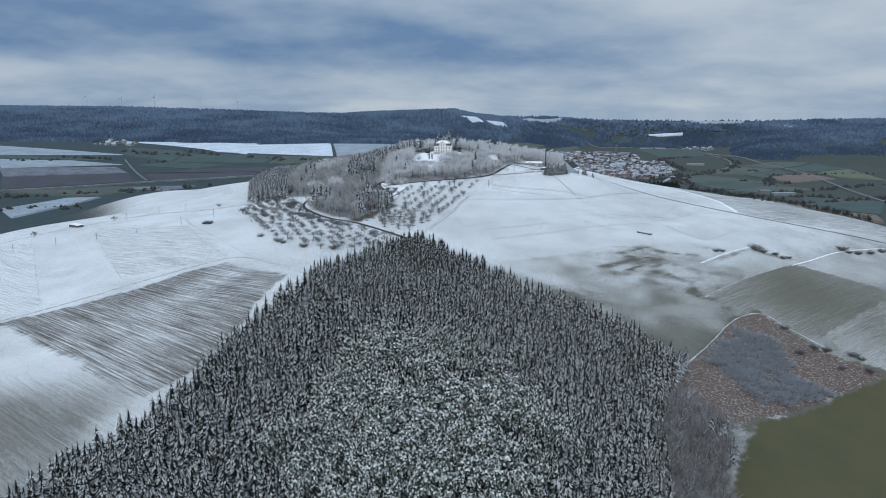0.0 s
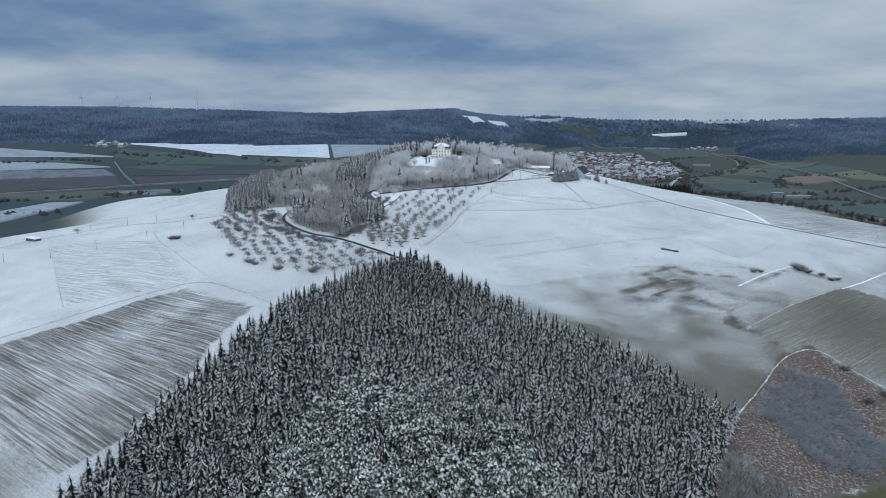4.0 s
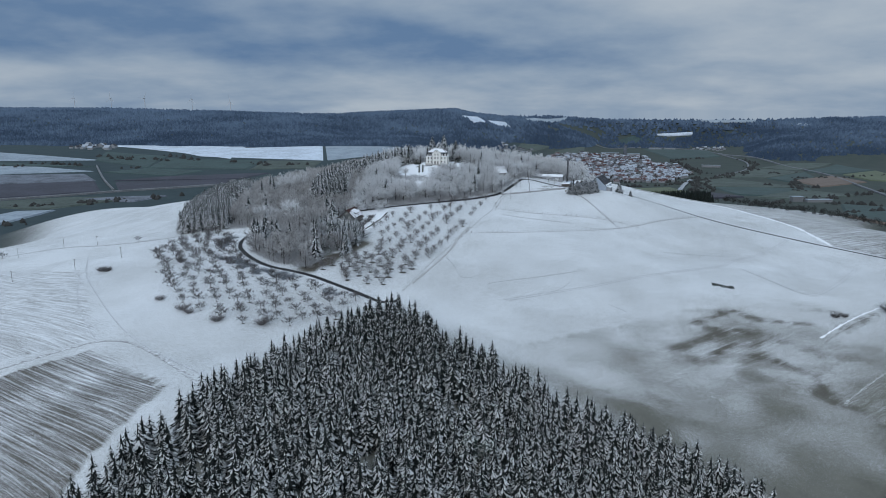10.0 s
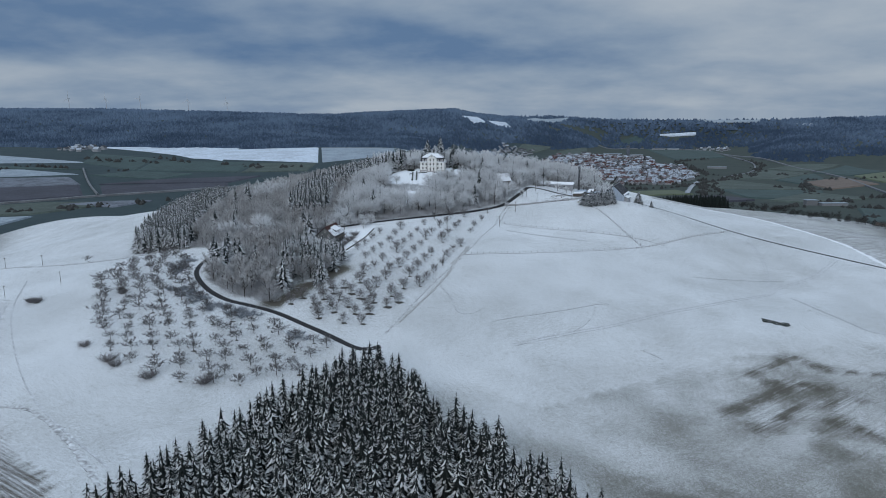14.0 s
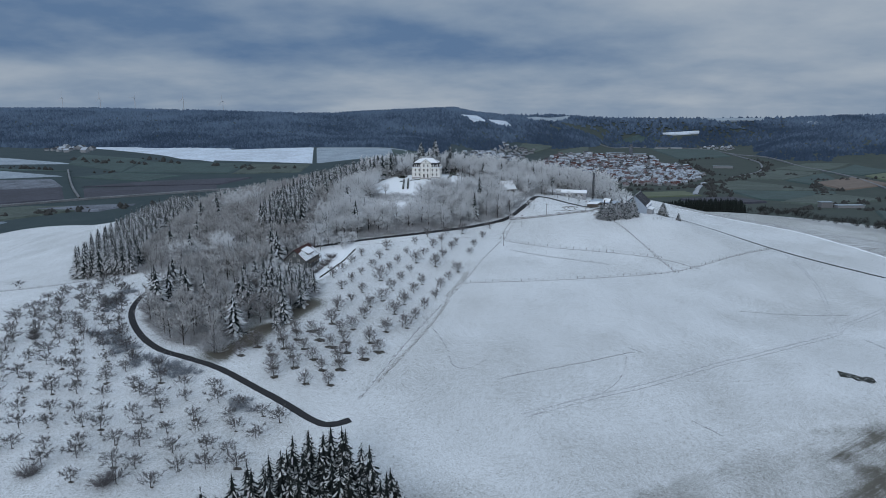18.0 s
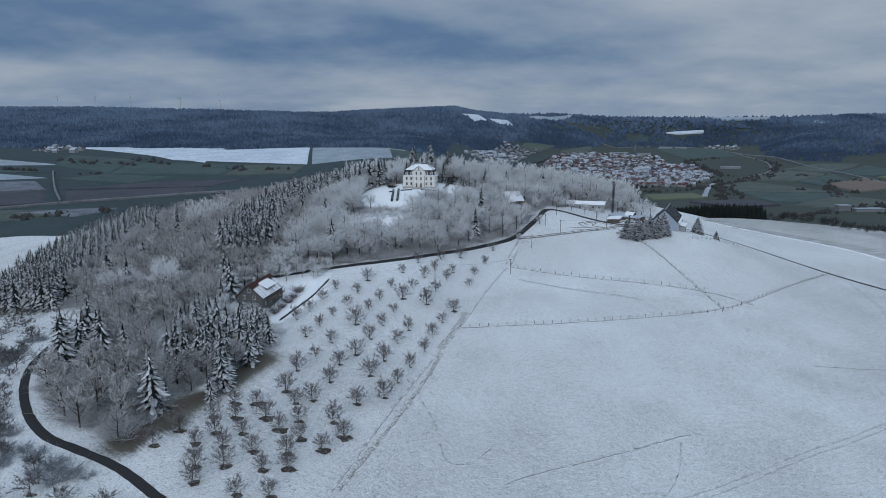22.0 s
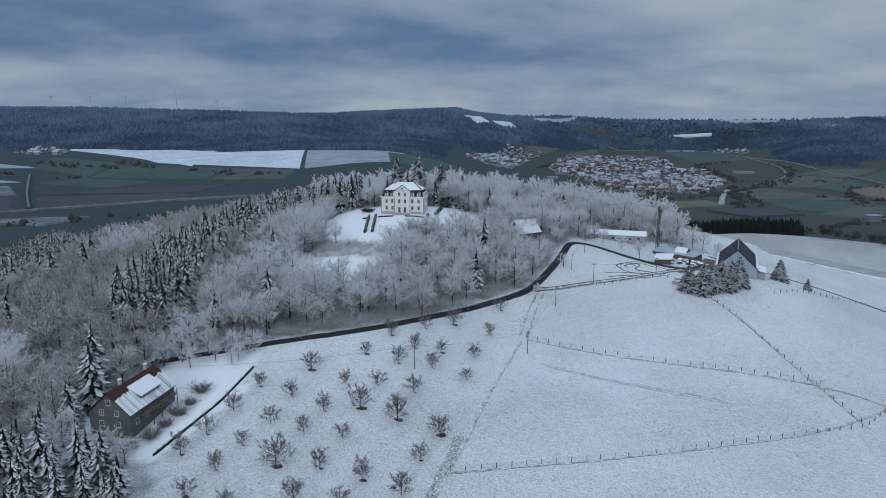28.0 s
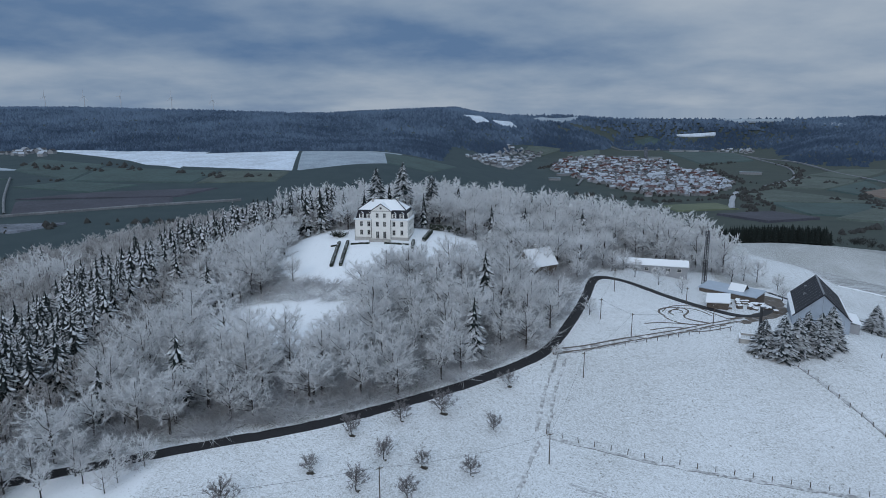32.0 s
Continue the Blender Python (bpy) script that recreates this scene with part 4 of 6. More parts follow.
brown = (x < -98 + 10 * value_noise(x, y, 22, 5)) & (y > 585) & (value_noise(x, y, 34, 5) > 0.12) | (np.hypot(x + 112, y - 545) < 22)
DARK_STAND = [(-108, 584), (-104, 604), (-100, 630), (-93, 634), (-84, 612), (-72, 596), (-68, 572), (-76, 552), (-84, 548), (-94, 560)]
conifer = (rng.uniform(0, 1, len(x)) < 0.03) | (np.hypot(x + 134, y - 580) < 11) | (np.hypot(x + 40, y - 806) < 6)
broad = ~conifer & ~(inside(x, y, DARK_STAND) & (value_noise(x, y, 11, 45) > 0.3))
grey = (y + 12 * value_noise(x, y, 20, 6) < 642) & ~brown
near = np.hypot(x + 20, y - 690)
order = np.argsort(np.where(broad & ~brown & ~grey, near, 1e6))[:300]
single = np.zeros(len(x), bool)
single[order] = True
wood("frosted_trees", tree_places(x[single], y[single], 9, 17, 13, 5, (1.15, 1.6)), BROAD_TWIGS, BROAD_WOOD, M_FROST, M_RIME, "", 300, lambda p: p[:, 1], "frosted trees below the castle", "frosted_tree", "leafless broadleaf tree white with hoarfrost")
far = broad & ~brown & ~grey & ~single
wood("rimed_wood", tree_places(x[grey & broad], y[grey & broad], 9, 15, 19, 5, (1.05, 1.4)), LIGHT_TWIGS, LIGHT_WOOD, M_GREYTWIG, M_RIME, "grey-brown leafless wood with thin rime above the lane")
back = far & ((y > 805) | (x < -80))
far = far & ~back
wood("castle_wood", tree_places(x[far], y[far], 12, 19, 16, 5, (1.15, 1.55)), LIGHT_TWIGS, LIGHT_WOOD, M_FROST, M_RIME, "leafless broadleaf wood white with hoarfrost")
wood("hilltop_wood", tree_places(x[back], y[back], 12, 20, 16, 5, (1.1, 1.5)), [b[1] for b in SPARSE], [b[0] for b in SPARSE], M_FROST, M_RIME, "frosted leafless wood behind the castle")
wood("brown_wood", tree_places(x[brown & broad], y[brown & broad], 10, 15, 14, 5, (1.0, 1.4)), [b[1] for b in SPARSE], [b[0] for b in SPARSE], M_TWIG, M_BARK, "bare brown young trees on the western slope")
wood("hill_spruces", tree_places(x[conifer], y[conifer], 14, 19, 15, 5, (1.05, 1.4)), SPRUCES, TRUNKS, M_FIR, M_BARK, "scattered spruces in the castle wood", 40, lambda p: p[:, 1], "spruces in the castle wood", "spruce", "dark snow-dusted spruce among frosted trees")

x, y = spread_points(DARK_STAND, 5.0, seed=33, keep_out=(HOUSE_PLOT,))
dense = value_noise(x, y, 11, 45) > 0.3
wood("dark_stand", tree_places(x[dense], y[dense], 9.5, 14, 34, 5, (1.0, 1.3)), SPRUCES, TRUNKS, M_FIR, M_BARK, "dark spruces behind the house", 30, lambda p: p[:, 1], "dark spruces by the house", "spruce", "dark snow-dusted spruce at the edge of the orchard")

row = [(-113, 688), (-116, 700), (-123, 735), (-124, 770), (-116, 795), (-96, 812), (-72, 818)]
x, y = spread_points([(-150, 630), (-150, 850), (-60, 850), (-60, 800), (-96, 790), (-104, 740), (-92, 690), (-84, 632)], 5.2, seed=31)
close = near_line(x, y, row) < 6 + 9 * smooth(640, 720, y)
wood("spruce_row", tree_places(x[close], y[close], 15, 20, 32, 5, (1.0, 1.3)), SPRUCES, TRUNKS, M_FIR, M_BARK, "dense row of snow-laden spruces west of the castle", 30, lambda p: np.hypot(p[:, 0] + 112, p[:, 1] - 690), "spruces west of the castle", "spruce", "tall spruce thick with snow")


def thicket(name, x, y, low, high, seed, mat, label, fat=(1.0, 1.6), shapes=BUSHES):
    return tagged(new(name, joined(name, shapes, tree_places(x, y, low, high, seed, 3, fat), mat)), label, "bushes", kind="stuff")


x, y = spread_points(HILL_WOOD, 5.6, seed=27, keep_out=(LAWN, CLEARING, HOUSE_PLOT, SPRUCE_BLOCK))
low_growth = (near_line(x, y, UP_ROAD) > 3.0) & (value_noise(x, y, 16, 28) > 0.2) & (x > -110) & (y < 850)
thicket("wood_undergrowth", x[low_growth], y[low_growth], 1.8, 4.8, 29, M_UNDER, "frosted shrubs beneath the castle wood", (1.0, 1.7), LOW_BUSHES)
x, y = spread_points(HILL_WOOD, 4.4, seed=17, keep_out=(LAWN, CLEARING, HOUSE_PLOT, SPRUCE_BLOCK))
edge = (near_line(x, y, UP_ROAD) < 20) & (near_line(x, y, UP_ROAD) > 2.2) | (near_line(x, y, LOW_ROAD) < 26)
thicket("understorey", x[edge], y[edge], 2.0, 5.2, 18, M_UNDER, "frosted undergrowth along the lane", shapes=LOW_BUSHES)
x, y = spread_points([(-62, 496), (-92, 516), (-118, 527), (-140, 548), (-156, 575), (-158, 602), (-166, 602), (-164, 570), (-146, 541), (-120, 520), (-92, 508), (-66, 490)], 3.2, seed=19)
grown = 0.6 * value_noise(x, y, 17, 52) + 0.4 * value_noise(x, y, 6, 53) > 0.47
thicket("lane_hedge", x[grown], y[grown], 1.6, 3.2, 20, M_SCRUB, "grey leafless hedge below the lane")
x, y = spread_points([(134, 365), (150, 388), (165, 404), (185, 396), (186, 379), (180, 358), (197, 346), (166, 331), (152, 331), (143, 354)], 3.6, seed=21)
dense = value_noise(x, y, 14, 8) > 0.22
thicket("scrub", x[dense], y[dense], 2.2, 4.2, 22, M_SCRUB, "grey-blue leafless blackthorn scrub on the bank")


verts, faces, index = [], [], {}
us, vs = np.arange(100, 250, 2.5), np.arange(310, 430, 2.5)
for i, u in enumerate(us):
    for j, v in enumerate(vs):
        if bool(inside(u, v, SCRUB_BANK)) and not bool(inside(u, v, FRONT_WOOD)):
            index[i, j] = len(verts)
            verts.append((u, v, ground_z(u, v) + 0.12))
for (i, j), k in index.items():
    if all(q in index for q in ((i + 1, j), (i + 1, j + 1), (i, j + 1))):
        faces.append((k, index[i + 1, j], index[i + 1, j + 1], index[i, j + 1]))
tagged(new("grass_bank", mesh("grass_bank", verts, faces, M_BANK)), "red-brown withered grass on the scrubby bank", "grass", kind="structure")


def bush(x, y, size, seed, label, mat=None, group=""):
    me = mesh("bush_stems", *bush_shape(seed, 80, 0.022, 1.15), mat or M_TWIG)
    ob = tagged(new("bush"), label, "bush", group)
    ob.matrix_basis = Matrix.LocRotScale((x, y, ground_z(x, y) - 0.1), Euler((0, 0, seed)), (size * 1.3, size * 1.3, size))
    part("crown", me, ob)
    return ob


for k, (x, y, size) in enumerate([(188, 511, 2.4), (193, 512, 2.0), (222, 520, 4.8), (226, 517, 2.8), (234, 514, 2.2), (237, 507, 2.4), (242, 509, 1.8), (300, 544, 4.0), (303, 539, 2.6), (310, 539, 3.0), (324, 546, 2.8), (339, 556, 3.0), (196, 407, 2.6), (194, 381, 2.8), (205, 387, 2.4), (211, 385, 2.6), (224, 380, 2.8), (227, 377, 2.2), (226, 366, 2.6), (212, 368, 2.2)]):
    bush(x, y, size, 60 + k, "dark leafless thorn bush on the slope", M_FRUIT, "thorn bushes")
for k, (x, y, size) in enumerate([(-224, 557, 3.0), (-228, 560, 2.6), (-231, 562, 2.2), (-172, 546, 2.4), (-176, 552, 2.0)]):
    bush(x, y, size, 75 + k, "dark round bush in the snowy field", M_FRUIT, "field bushes")
for k, (x, y, size) in enumerate([(-141, 475, 3.0), (-136, 471, 2.4), (-119, 462, 3.0), (-97, 459, 3.0), (-158, 488, 2.4)]):
    bush(x, y, size, 90 + k, "brown leafless bush at the orchard's foot", M_ORCHARD, "orchard bushes")

# ---- orchards ----
APPLE = [bare_tree_shape(s, sp, 0.24, limbs=10, seconds=7, twigs=11, twig=0.10, width=0.0078, rise=0.75, top=0.62) for s, sp in ((105, 0.6), (106, 0.72), (107, 0.55), (108, 0.66))]
SAPLING = [bare_tree_shape(s, sp, 0.10, limbs=13, seconds=7, twigs=12, twig=0.10, width=0.0058, rise=1.15, top=0.7) for s, sp in ((111, 0.42), (112, 0.36), (113, 0.5))]
SHRUBBY = [bare_tree_shape(s, sp, 0.06, limbs=17, seconds=8, twigs=12, twig=0.09, width=0.0045, rise=1.2, top=0.72) for s, sp in ((114, 0.48), (115, 0.54), (116, 0.42))]


def tree_models(shapes, name, twig_mat):
    return [(mesh(name + "_wood", *w, M_BARK), mesh(name + "_twigs", *t, twig_mat)) for w, t in shapes]


apple_models = tree_models(APPLE, "apple_tree", M_FRUIT)
sapling_models = tree_models(SAPLING, "sapling", M_ORCHARD)
shrub_models = tree_models(SHRUBBY, "old_fruit_tree", M_ORCHARD)
patch_v, patch_f = [], []


def grass_patch(x, y, r, seed):
    """Withered grass bared below a tree."""
    rng = np.random.default_rng(seed)
    b = len(patch_v)
    patch_v.append((x, y, ground_z(x, y) + 0.14))
    for k in range(11):
        a, q = k * 2 * math.pi / 11, r * rng.uniform(0.6, 1.2)
        u, v = x + 1.4 * q * math.cos(a), y + q * math.sin(a)
        patch_v.append((u, v, ground_z(u, v) + 0.03))
    patch_f.extend((b, b + 1 + k, b + 1 + (k + 1) % 11) for k in range(11))


def orchard_tree(models, x, y, height, k, label, group, fat=1.0, patch=0.0):
    w, t = models[k % len(models)]
    ob = tagged(new("fruit_tree"), label, "fruit tree", group)
    ob.matrix_basis = Matrix.LocRotScale((x, y, ground_z(x, y) - 0.05), Euler((0, 0, k * 1.7)), (height * fat * 1.15, height * fat * 1.15, height * 1.08))
    part("trunk", w, ob)
    part("crown", t, ob)
    if patch:
        grass_patch(x + 0.4, y - 0.3, patch, k)


SMALL_TREES = [(-61, 628), (-58, 640), (-64, 618), (-48, 635), (-67, 610), (-54, 614), (-41, 620), (-38, 629), (-50, 623), (-32, 659), (-35, 642), (-26, 642), (-22, 655), (-18, 665), (-16, 640), (-10, 664), (-12, 654), (-2, 649), (0, 663), (5, 680), (-31, 618), (-34, 607), (-24, 604), (-27, 594), (-15, 600), (-17, 589), (-60, 596), (-50, 592), (-57, 605), (-53, 581), (-21, 578), (-24, 568), (-12, 612), (-16, 679), (-26, 672), (9, 699)]
LARGE_TREES = [(-46, 649), (-29, 631), (-19, 627), (-8, 622), (-44, 607), (-37, 596), (-44, 577), (-40, 584), (-30, 581), (-33, 571), (-27, 559), (-57, 572), (-45, 566), (-48, 555), (-57, 559), (-7, 684)]
rng = np.random.default_rng(120)
for k, (x, y) in enumerate(SMALL_TREES):
    orchard_tree(sapling_models, x, y, rng.uniform(4.0, 5.8), k, "young leafless fruit tree in the snowy upper orchard", "upper orchard", 1.1, rng.uniform(0.0, 0.7))
for k, (x, y) in enumerate(LARGE_TREES):
    orchard_tree(shrub_models, x, y, rng.uniform(5.6, 7.6), k, "old leafless fruit tree in the snowy upper orchard", "upper orchard", 1.15, rng.uniform(0.6, 1.3))
xs, ys = spread_points([(-42, 508), (-66, 514), (-88, 530), (-82, 552), (-60, 552), (-30, 556)], 8.6, 0.22, seed=121)
for k, (x, y) in enumerate(zip(xs, ys)):
    orchard_tree(shrub_models, x, y, rng.uniform(4.6, 6.6), k + 3, "leafless fruit tree above bared brown grass", "upper orchard", 1.1, rng.uniform(1.0, 1.7))
xs, ys = spread_points(ORCHARD_LOW, 9.2, 0.24, seed=122)
for k, (x, y) in enumerate(zip(xs, ys)):
    orchard_tree(apple_models, x, y, rng.uniform(4.8, 6.8), k, "spreading leafless apple tree in rows in the lower orchard", "lower orchard", 1.0, rng.uniform(0.0, 0.9))
for k, (x, y, h) in enumerate([(-361, 654, 6.5), (-400, 586, 7.0), (-252, 652, 5.5), (-205, 640, 5.0), (-190, 632, 6.0), (-183, 628, 6.5)]):
    orchard_tree(apple_models, x, y, h, k + 1, "lone leafless fruit tree beside the field lane", "trees by the field lane", 0.9, 0.8)
tagged(new("bared_grass", mesh("bared_grass", patch_v, patch_f, M_BARED)), "withered grass bared below the fruit trees", "grass", kind="stuff")
# firs and single trees round the farm
fir_models = [(mesh("fir_trunk", *trunk_shape(), M_BARK), mesh("fir_crown", *spruce_shape(k, r, 36, 34, 0.02, 0.4, 0.75), M_BLUEFIR)) for k, r in ((131, 0.36), (132, 0.33))]
for k, (x, y, h) in enumerate([(79, 717, 10), (83, 714, 11.5), (87.5, 716, 10.5), (91, 718.5, 11), (95, 719, 10.5), (98.5, 720.5, 12), (85, 719, 9.5), (93, 715.5, 9), (123, 742, 9.5), (131, 735, 5.0), (112, 290, 13), (116, 286, 14), (122, 298, 11), (118, 279, 12), (113, 346, 14), (119, 354, 13), (-40, 808, 24), (-29, 806, 26), (-18, 816, 21)]):
    w, c = fir_models[k % 2]
    ob = tagged(new("fir"), "snow-laden fir standing by the farm" if k < 10 else "tall dark fir dusted with snow", "tree", "firs by the barn" if k < 10 else "")
    fat = 1.15 if k < 10 else 0.8
    ob.matrix_basis = Matrix.LocRotScale((x, y, ground_z(x, y) - 0.1), Euler((0, 0, k * 2.1)), (h * fat, h * fat, h))
    part("trunk", w, ob)
    part("crown", c, ob)
for k, (x, y, h) in enumerate([(101, 800, 11), (108, 806, 9), (92, 804, 12), (118, 798, 8), (84, 806, 11), (112, 780, 7), (124, 790, 6.5), (52, 789, 9), (60, 786, 8), (67, 779, 8), (73, 771, 7), (57, 793, 9), (36, 741, 6.5), (23, 714, 5), (97, 812, 12), (76, 812, 12), (-18, 760, 10), (-30, 742, 9), (-60, 752, 10), (6, 748, 11), (-4, 756, 9), (95, 816, 14), (104, 818, 13), (86, 818, 14), (-83, 609, 8), (-89, 607, 10), (-96, 612, 11), (-78, 606, 7), (-94, 603, 11), (-66, 660, 8), (-72, 659, 9), (-79, 657.5, 10), (-86, 655, 11), (-93, 653, 11), (-100, 650, 10), (-69, 655, 6), (-82, 651, 8), (-70, 652, 6), (-76, 655, 7), (114, 808, 11), (113, 822, 11)]):
    w, t = [(mesh("lone_wood", *BROAD[k % 5][0], M_RIME), mesh("lone_twigs", *BROAD[k % 5][1], M_FROST))][0]
    ob = tagged(new("frosted_tree"), "single leafless tree white with frost", "tree", "single frosted trees")
    ob.matrix_basis = Matrix.LocRotScale((x, y, ground_z(x, y) - 0.05), Euler((0, 0, k * 1.3)), (h * 1.25, h * 1.25, h))
    part("trunk", w, ob)
    part("crown", t, ob)


# ---- buildings ----
def box_shape(x0, x1, y0, y1, z0, z1):
    v = [(x, y, z) for z in (z0, z1) for y in (y0, y1) for x in (x0, x1)]
    return v, [(0, 2, 3, 1), (4, 5, 7, 6), (0, 1, 5, 4), (2, 6, 7, 3), (0, 4, 6, 2), (1, 3, 7, 5)]


def shapes_mesh(name, shapes, mat):
    verts, faces = [], []
    for v, f in shapes:
        b = len(verts)
        verts += list(v)
        faces += [tuple(i + b for i in q) for q in f]
    return mesh(name, verts, faces, mat)


def box(name, x0, x1, y0, y1, z0, z1, mat, parent, label=""):
    return part(name, mesh(name, *box_shape(x0, x1, y0, y1, z0, z1), mat), parent, label)


def slab_shape(a, b, c, d, thick):
    """A sloping sheet through four corners, with thickness downwards along its normal."""
    p = [Vector(q) for q in (a, b, c, d)]
    n = (p[1] - p[0]).cross(p[3] - p[0]).normalized()
    if n.z < 0:
        n = -n
    low = [q - n * thick for q in p]
    return [tuple(q) for q in p + low], [(0, 1, 2, 3), (7, 6, 5, 4), (0, 4, 5, 1), (1, 5, 6, 2), (2, 6, 7, 3), (3, 7, 4, 0)]


def slab(name, a, b, c, d, thick, mat, parent, label=""):
    return part(name, mesh(name, *slab_shape(a, b, c, d, thick), mat), parent, label)


def placed(name, x, y, turn, label, category, z=None, group=""):
    ob = tagged(new(name), label, category, group)
    ob.matrix_basis = pose(x, y, ground_z(x, y) if z is None else z, 0, 0, turn)
    return ob


window_meshes = {}


def window(parent, x, y, z, w, h, turn=0, name="window", bars=1, mat=None):
    """A window on a wall that faces -y before the turn: frame, pane set back, glazing bars, sill."""
    mat = mat or M_FRAME
    key = (w, h, bars, mat.name)
    if key not in window_meshes:
        t = 0.09
        ring = [box_shape(-w / 2 - t, w / 2 + t, -0.06, 0.06, -t, 0), box_shape(-w / 2 - t, w / 2 + t, -0.06, 0.06, h, h + t), box_shape(-w / 2 - t, -w / 2, -0.06, 0.06, 0, h), box_shape(w / 2, w / 2 + t, -0.06, 0.06, 0, h)]
        bar = [box_shape(-0.03, 0.03, -0.05, -0.01, 0, h)] + [box_shape(-w / 2, w / 2, -0.05, -0.01, h * (k + 1) / (bars + 1) - 0.025, h * (k + 1) / (bars + 1) + 0.025) for k in range(bars)]
        window_meshes[key] = (shapes_mesh("window_frame", ring, mat), mesh("pane", *box_shape(-w / 2, w / 2, -0.012, 0.012, 0, h), M_GLASS), shapes_mesh("glazing_lattice", bar, mat), mesh("sill", *box_shape(-w / 2 - 0.15, w / 2 + 0.15, -0.16, 0.0, -0.17, -0.1), M_STONE))
    frame_me, pane_me, bar_me, sill_me = window_meshes[key]
    f = part(name, frame_me, parent, m=pose(x, y, z, 0, 0, turn))
    part("pane", pane_me, f)
    part("glazing_lattice", bar_me, f)
    part("sill", sill_me, f)
    return f


def chimney(parent, x, y, z0, z1, w=0.7):
    c = box("chimney", x - w / 2, x + w / 2, y - w / 2, y + w / 2, z0, z1, M_STONE, parent)
    box("chimney_cap", x - w / 2 - 0.08, x + w / 2 + 0.08, y - w / 2 - 0.08, y + w / 2 + 0.08, z1, z1 + 0.15, M_SNOW, c)


# the castle
castle = placed("castle", -34.6, 782.6, -4.5, "white country castle with snowy mansard roof on the hilltop", "castle", 53.0)
W, D, EAVE, BREAK, RIDGE = 10.1, 11.6, 6.9, 10.4, 13.7
box("wall", -W, W, 0, D, -3, EAVE, M_PLASTER, castle)
box("risalit", -3.7, 3.7, -0.55, 0.5, -3, 10.3, M_PLASTER, castle, "white projecting middle bay")
box("plinth", -W - 0.08, W + 0.08, -0.1, D + 0.08, -3, 0.35, M_STONE, castle)
for x0, x1 in ((-W - 0.3, -3.7), (3.7, W + 0.3)):
    slab("eave", (x0, -0.45, EAVE + 0.05), (x1, -0.45, EAVE + 0.05), (x1, 0.5, EAVE + 0.5), (x0, 0.5, EAVE + 0.5), 0.22, M_SNOW, castle, "snow lying on the eave")
slab("eave", (W + 0.45, -0.4, EAVE + 0.05), (W + 0.45, D + 0.4, EAVE + 0.05), (W - 0.5, D + 0.4, EAVE + 0.5), (W - 0.5, -0.4, EAVE + 0.5), 0.22, M_SNOW, castle, "snow lying on the eave")
slab("eave", (-W - 0.45, -0.4, EAVE + 0.05), (-W - 0.45, D + 0.4, EAVE + 0.05), (-W + 0.5, D + 0.4, EAVE + 0.5), (-W + 0.5, -0.4, EAVE + 0.5), 0.22, M_SNOW, castle, "snow lying on the eave")
b0, b1 = 0.3, 1.15
low = [(-W + b0, b0, EAVE), (W - b0, b0, EAVE), (W - b0, D - b0, EAVE), (-W + b0, D - b0, EAVE)]
up = [(-W + b1, b1, BREAK), (W - b1, b1, BREAK), (W - b1, D - b1, BREAK), (-W + b1, D - b1, BREAK)]
part("mansard", mesh("mansard", low + up, [(k, (k + 1) % 4, 4 + (k + 1) % 4, 4 + k) for k in range(4)] + [(4, 5, 6, 7), (3, 2, 1, 0)], M_SLATE), castle, "steep dark slate mansard")
e = 0.25
top = [(-W + b1 - e, b1 - e, BREAK), (W - b1 + e, b1 - e, BREAK), (W - b1 + e, D - b1 + e, BREAK), (-W + b1 - e, D - b1 + e, BREAK), (-4.6, D / 2, RIDGE), (4.6, D / 2, RIDGE)]
part("upper_roof", mesh("upper_roof", top, [(0, 1, 5, 4), (1, 2, 5), (2, 3, 4, 5), (3, 0, 4), (3, 2, 1, 0)], M_SNOWROOF), castle, "snow-covered hipped upper roof")
for s in (-1, 1):
    tube_v, tube_f = [], []
    tube(tube_v, tube_f, (s * (W - b1 + e), b1 - e, BREAK + 0.05), (s * 4.6, D / 2, RIDGE + 0.05), 0.24, 0.2)
    part("hip_ridge", mesh("hip_ridge", tube_v, tube_f, M_SLATE), castle)
pv = [(-3.95, -0.75, 10.3), (3.95, -0.75, 10.3), (0, -0.75, 13.0), (-3.95, D / 2, 10.3), (3.95, D / 2, 10.3), (0, D / 2, 13.0)]
part("pediment", mesh("pediment", [(-3.6, -0.57, 10.2), (3.6, -0.57, 10.2), (0, -0.57, 12.6), (-3.6, 0.4, 10.2), (3.6, 0.4, 10.2), (0, 0.4, 12.6)], [(0, 1, 2), (3, 5, 4), (0, 3, 4, 1), (0, 2, 5, 3), (1, 4, 5, 2)], M_PLASTER), castle, "white triangular pediment")
slab("pediment_roof", pv[0], pv[2], pv[5], pv[3], 0.25, M_SLATE, castle)
slab("pediment_roof", pv[1], pv[4], pv[5], pv[2], 0.25, M_SNOWROOF, castle)
box("cornice", -3.95, 3.95, -0.72, -0.5, 10.05, 10.3, M_STONE, castle)
for x in (-W + 0.05, -3.65, 3.65, W - 0.05):
    box("downpipe", x - 0.07, x + 0.07, -0.68 if abs(x) < 5 else -0.12, -0.55 if abs(x) < 5 else 0.02, 0, 7.0, M_BLACK, castle, "dark rain pipe")
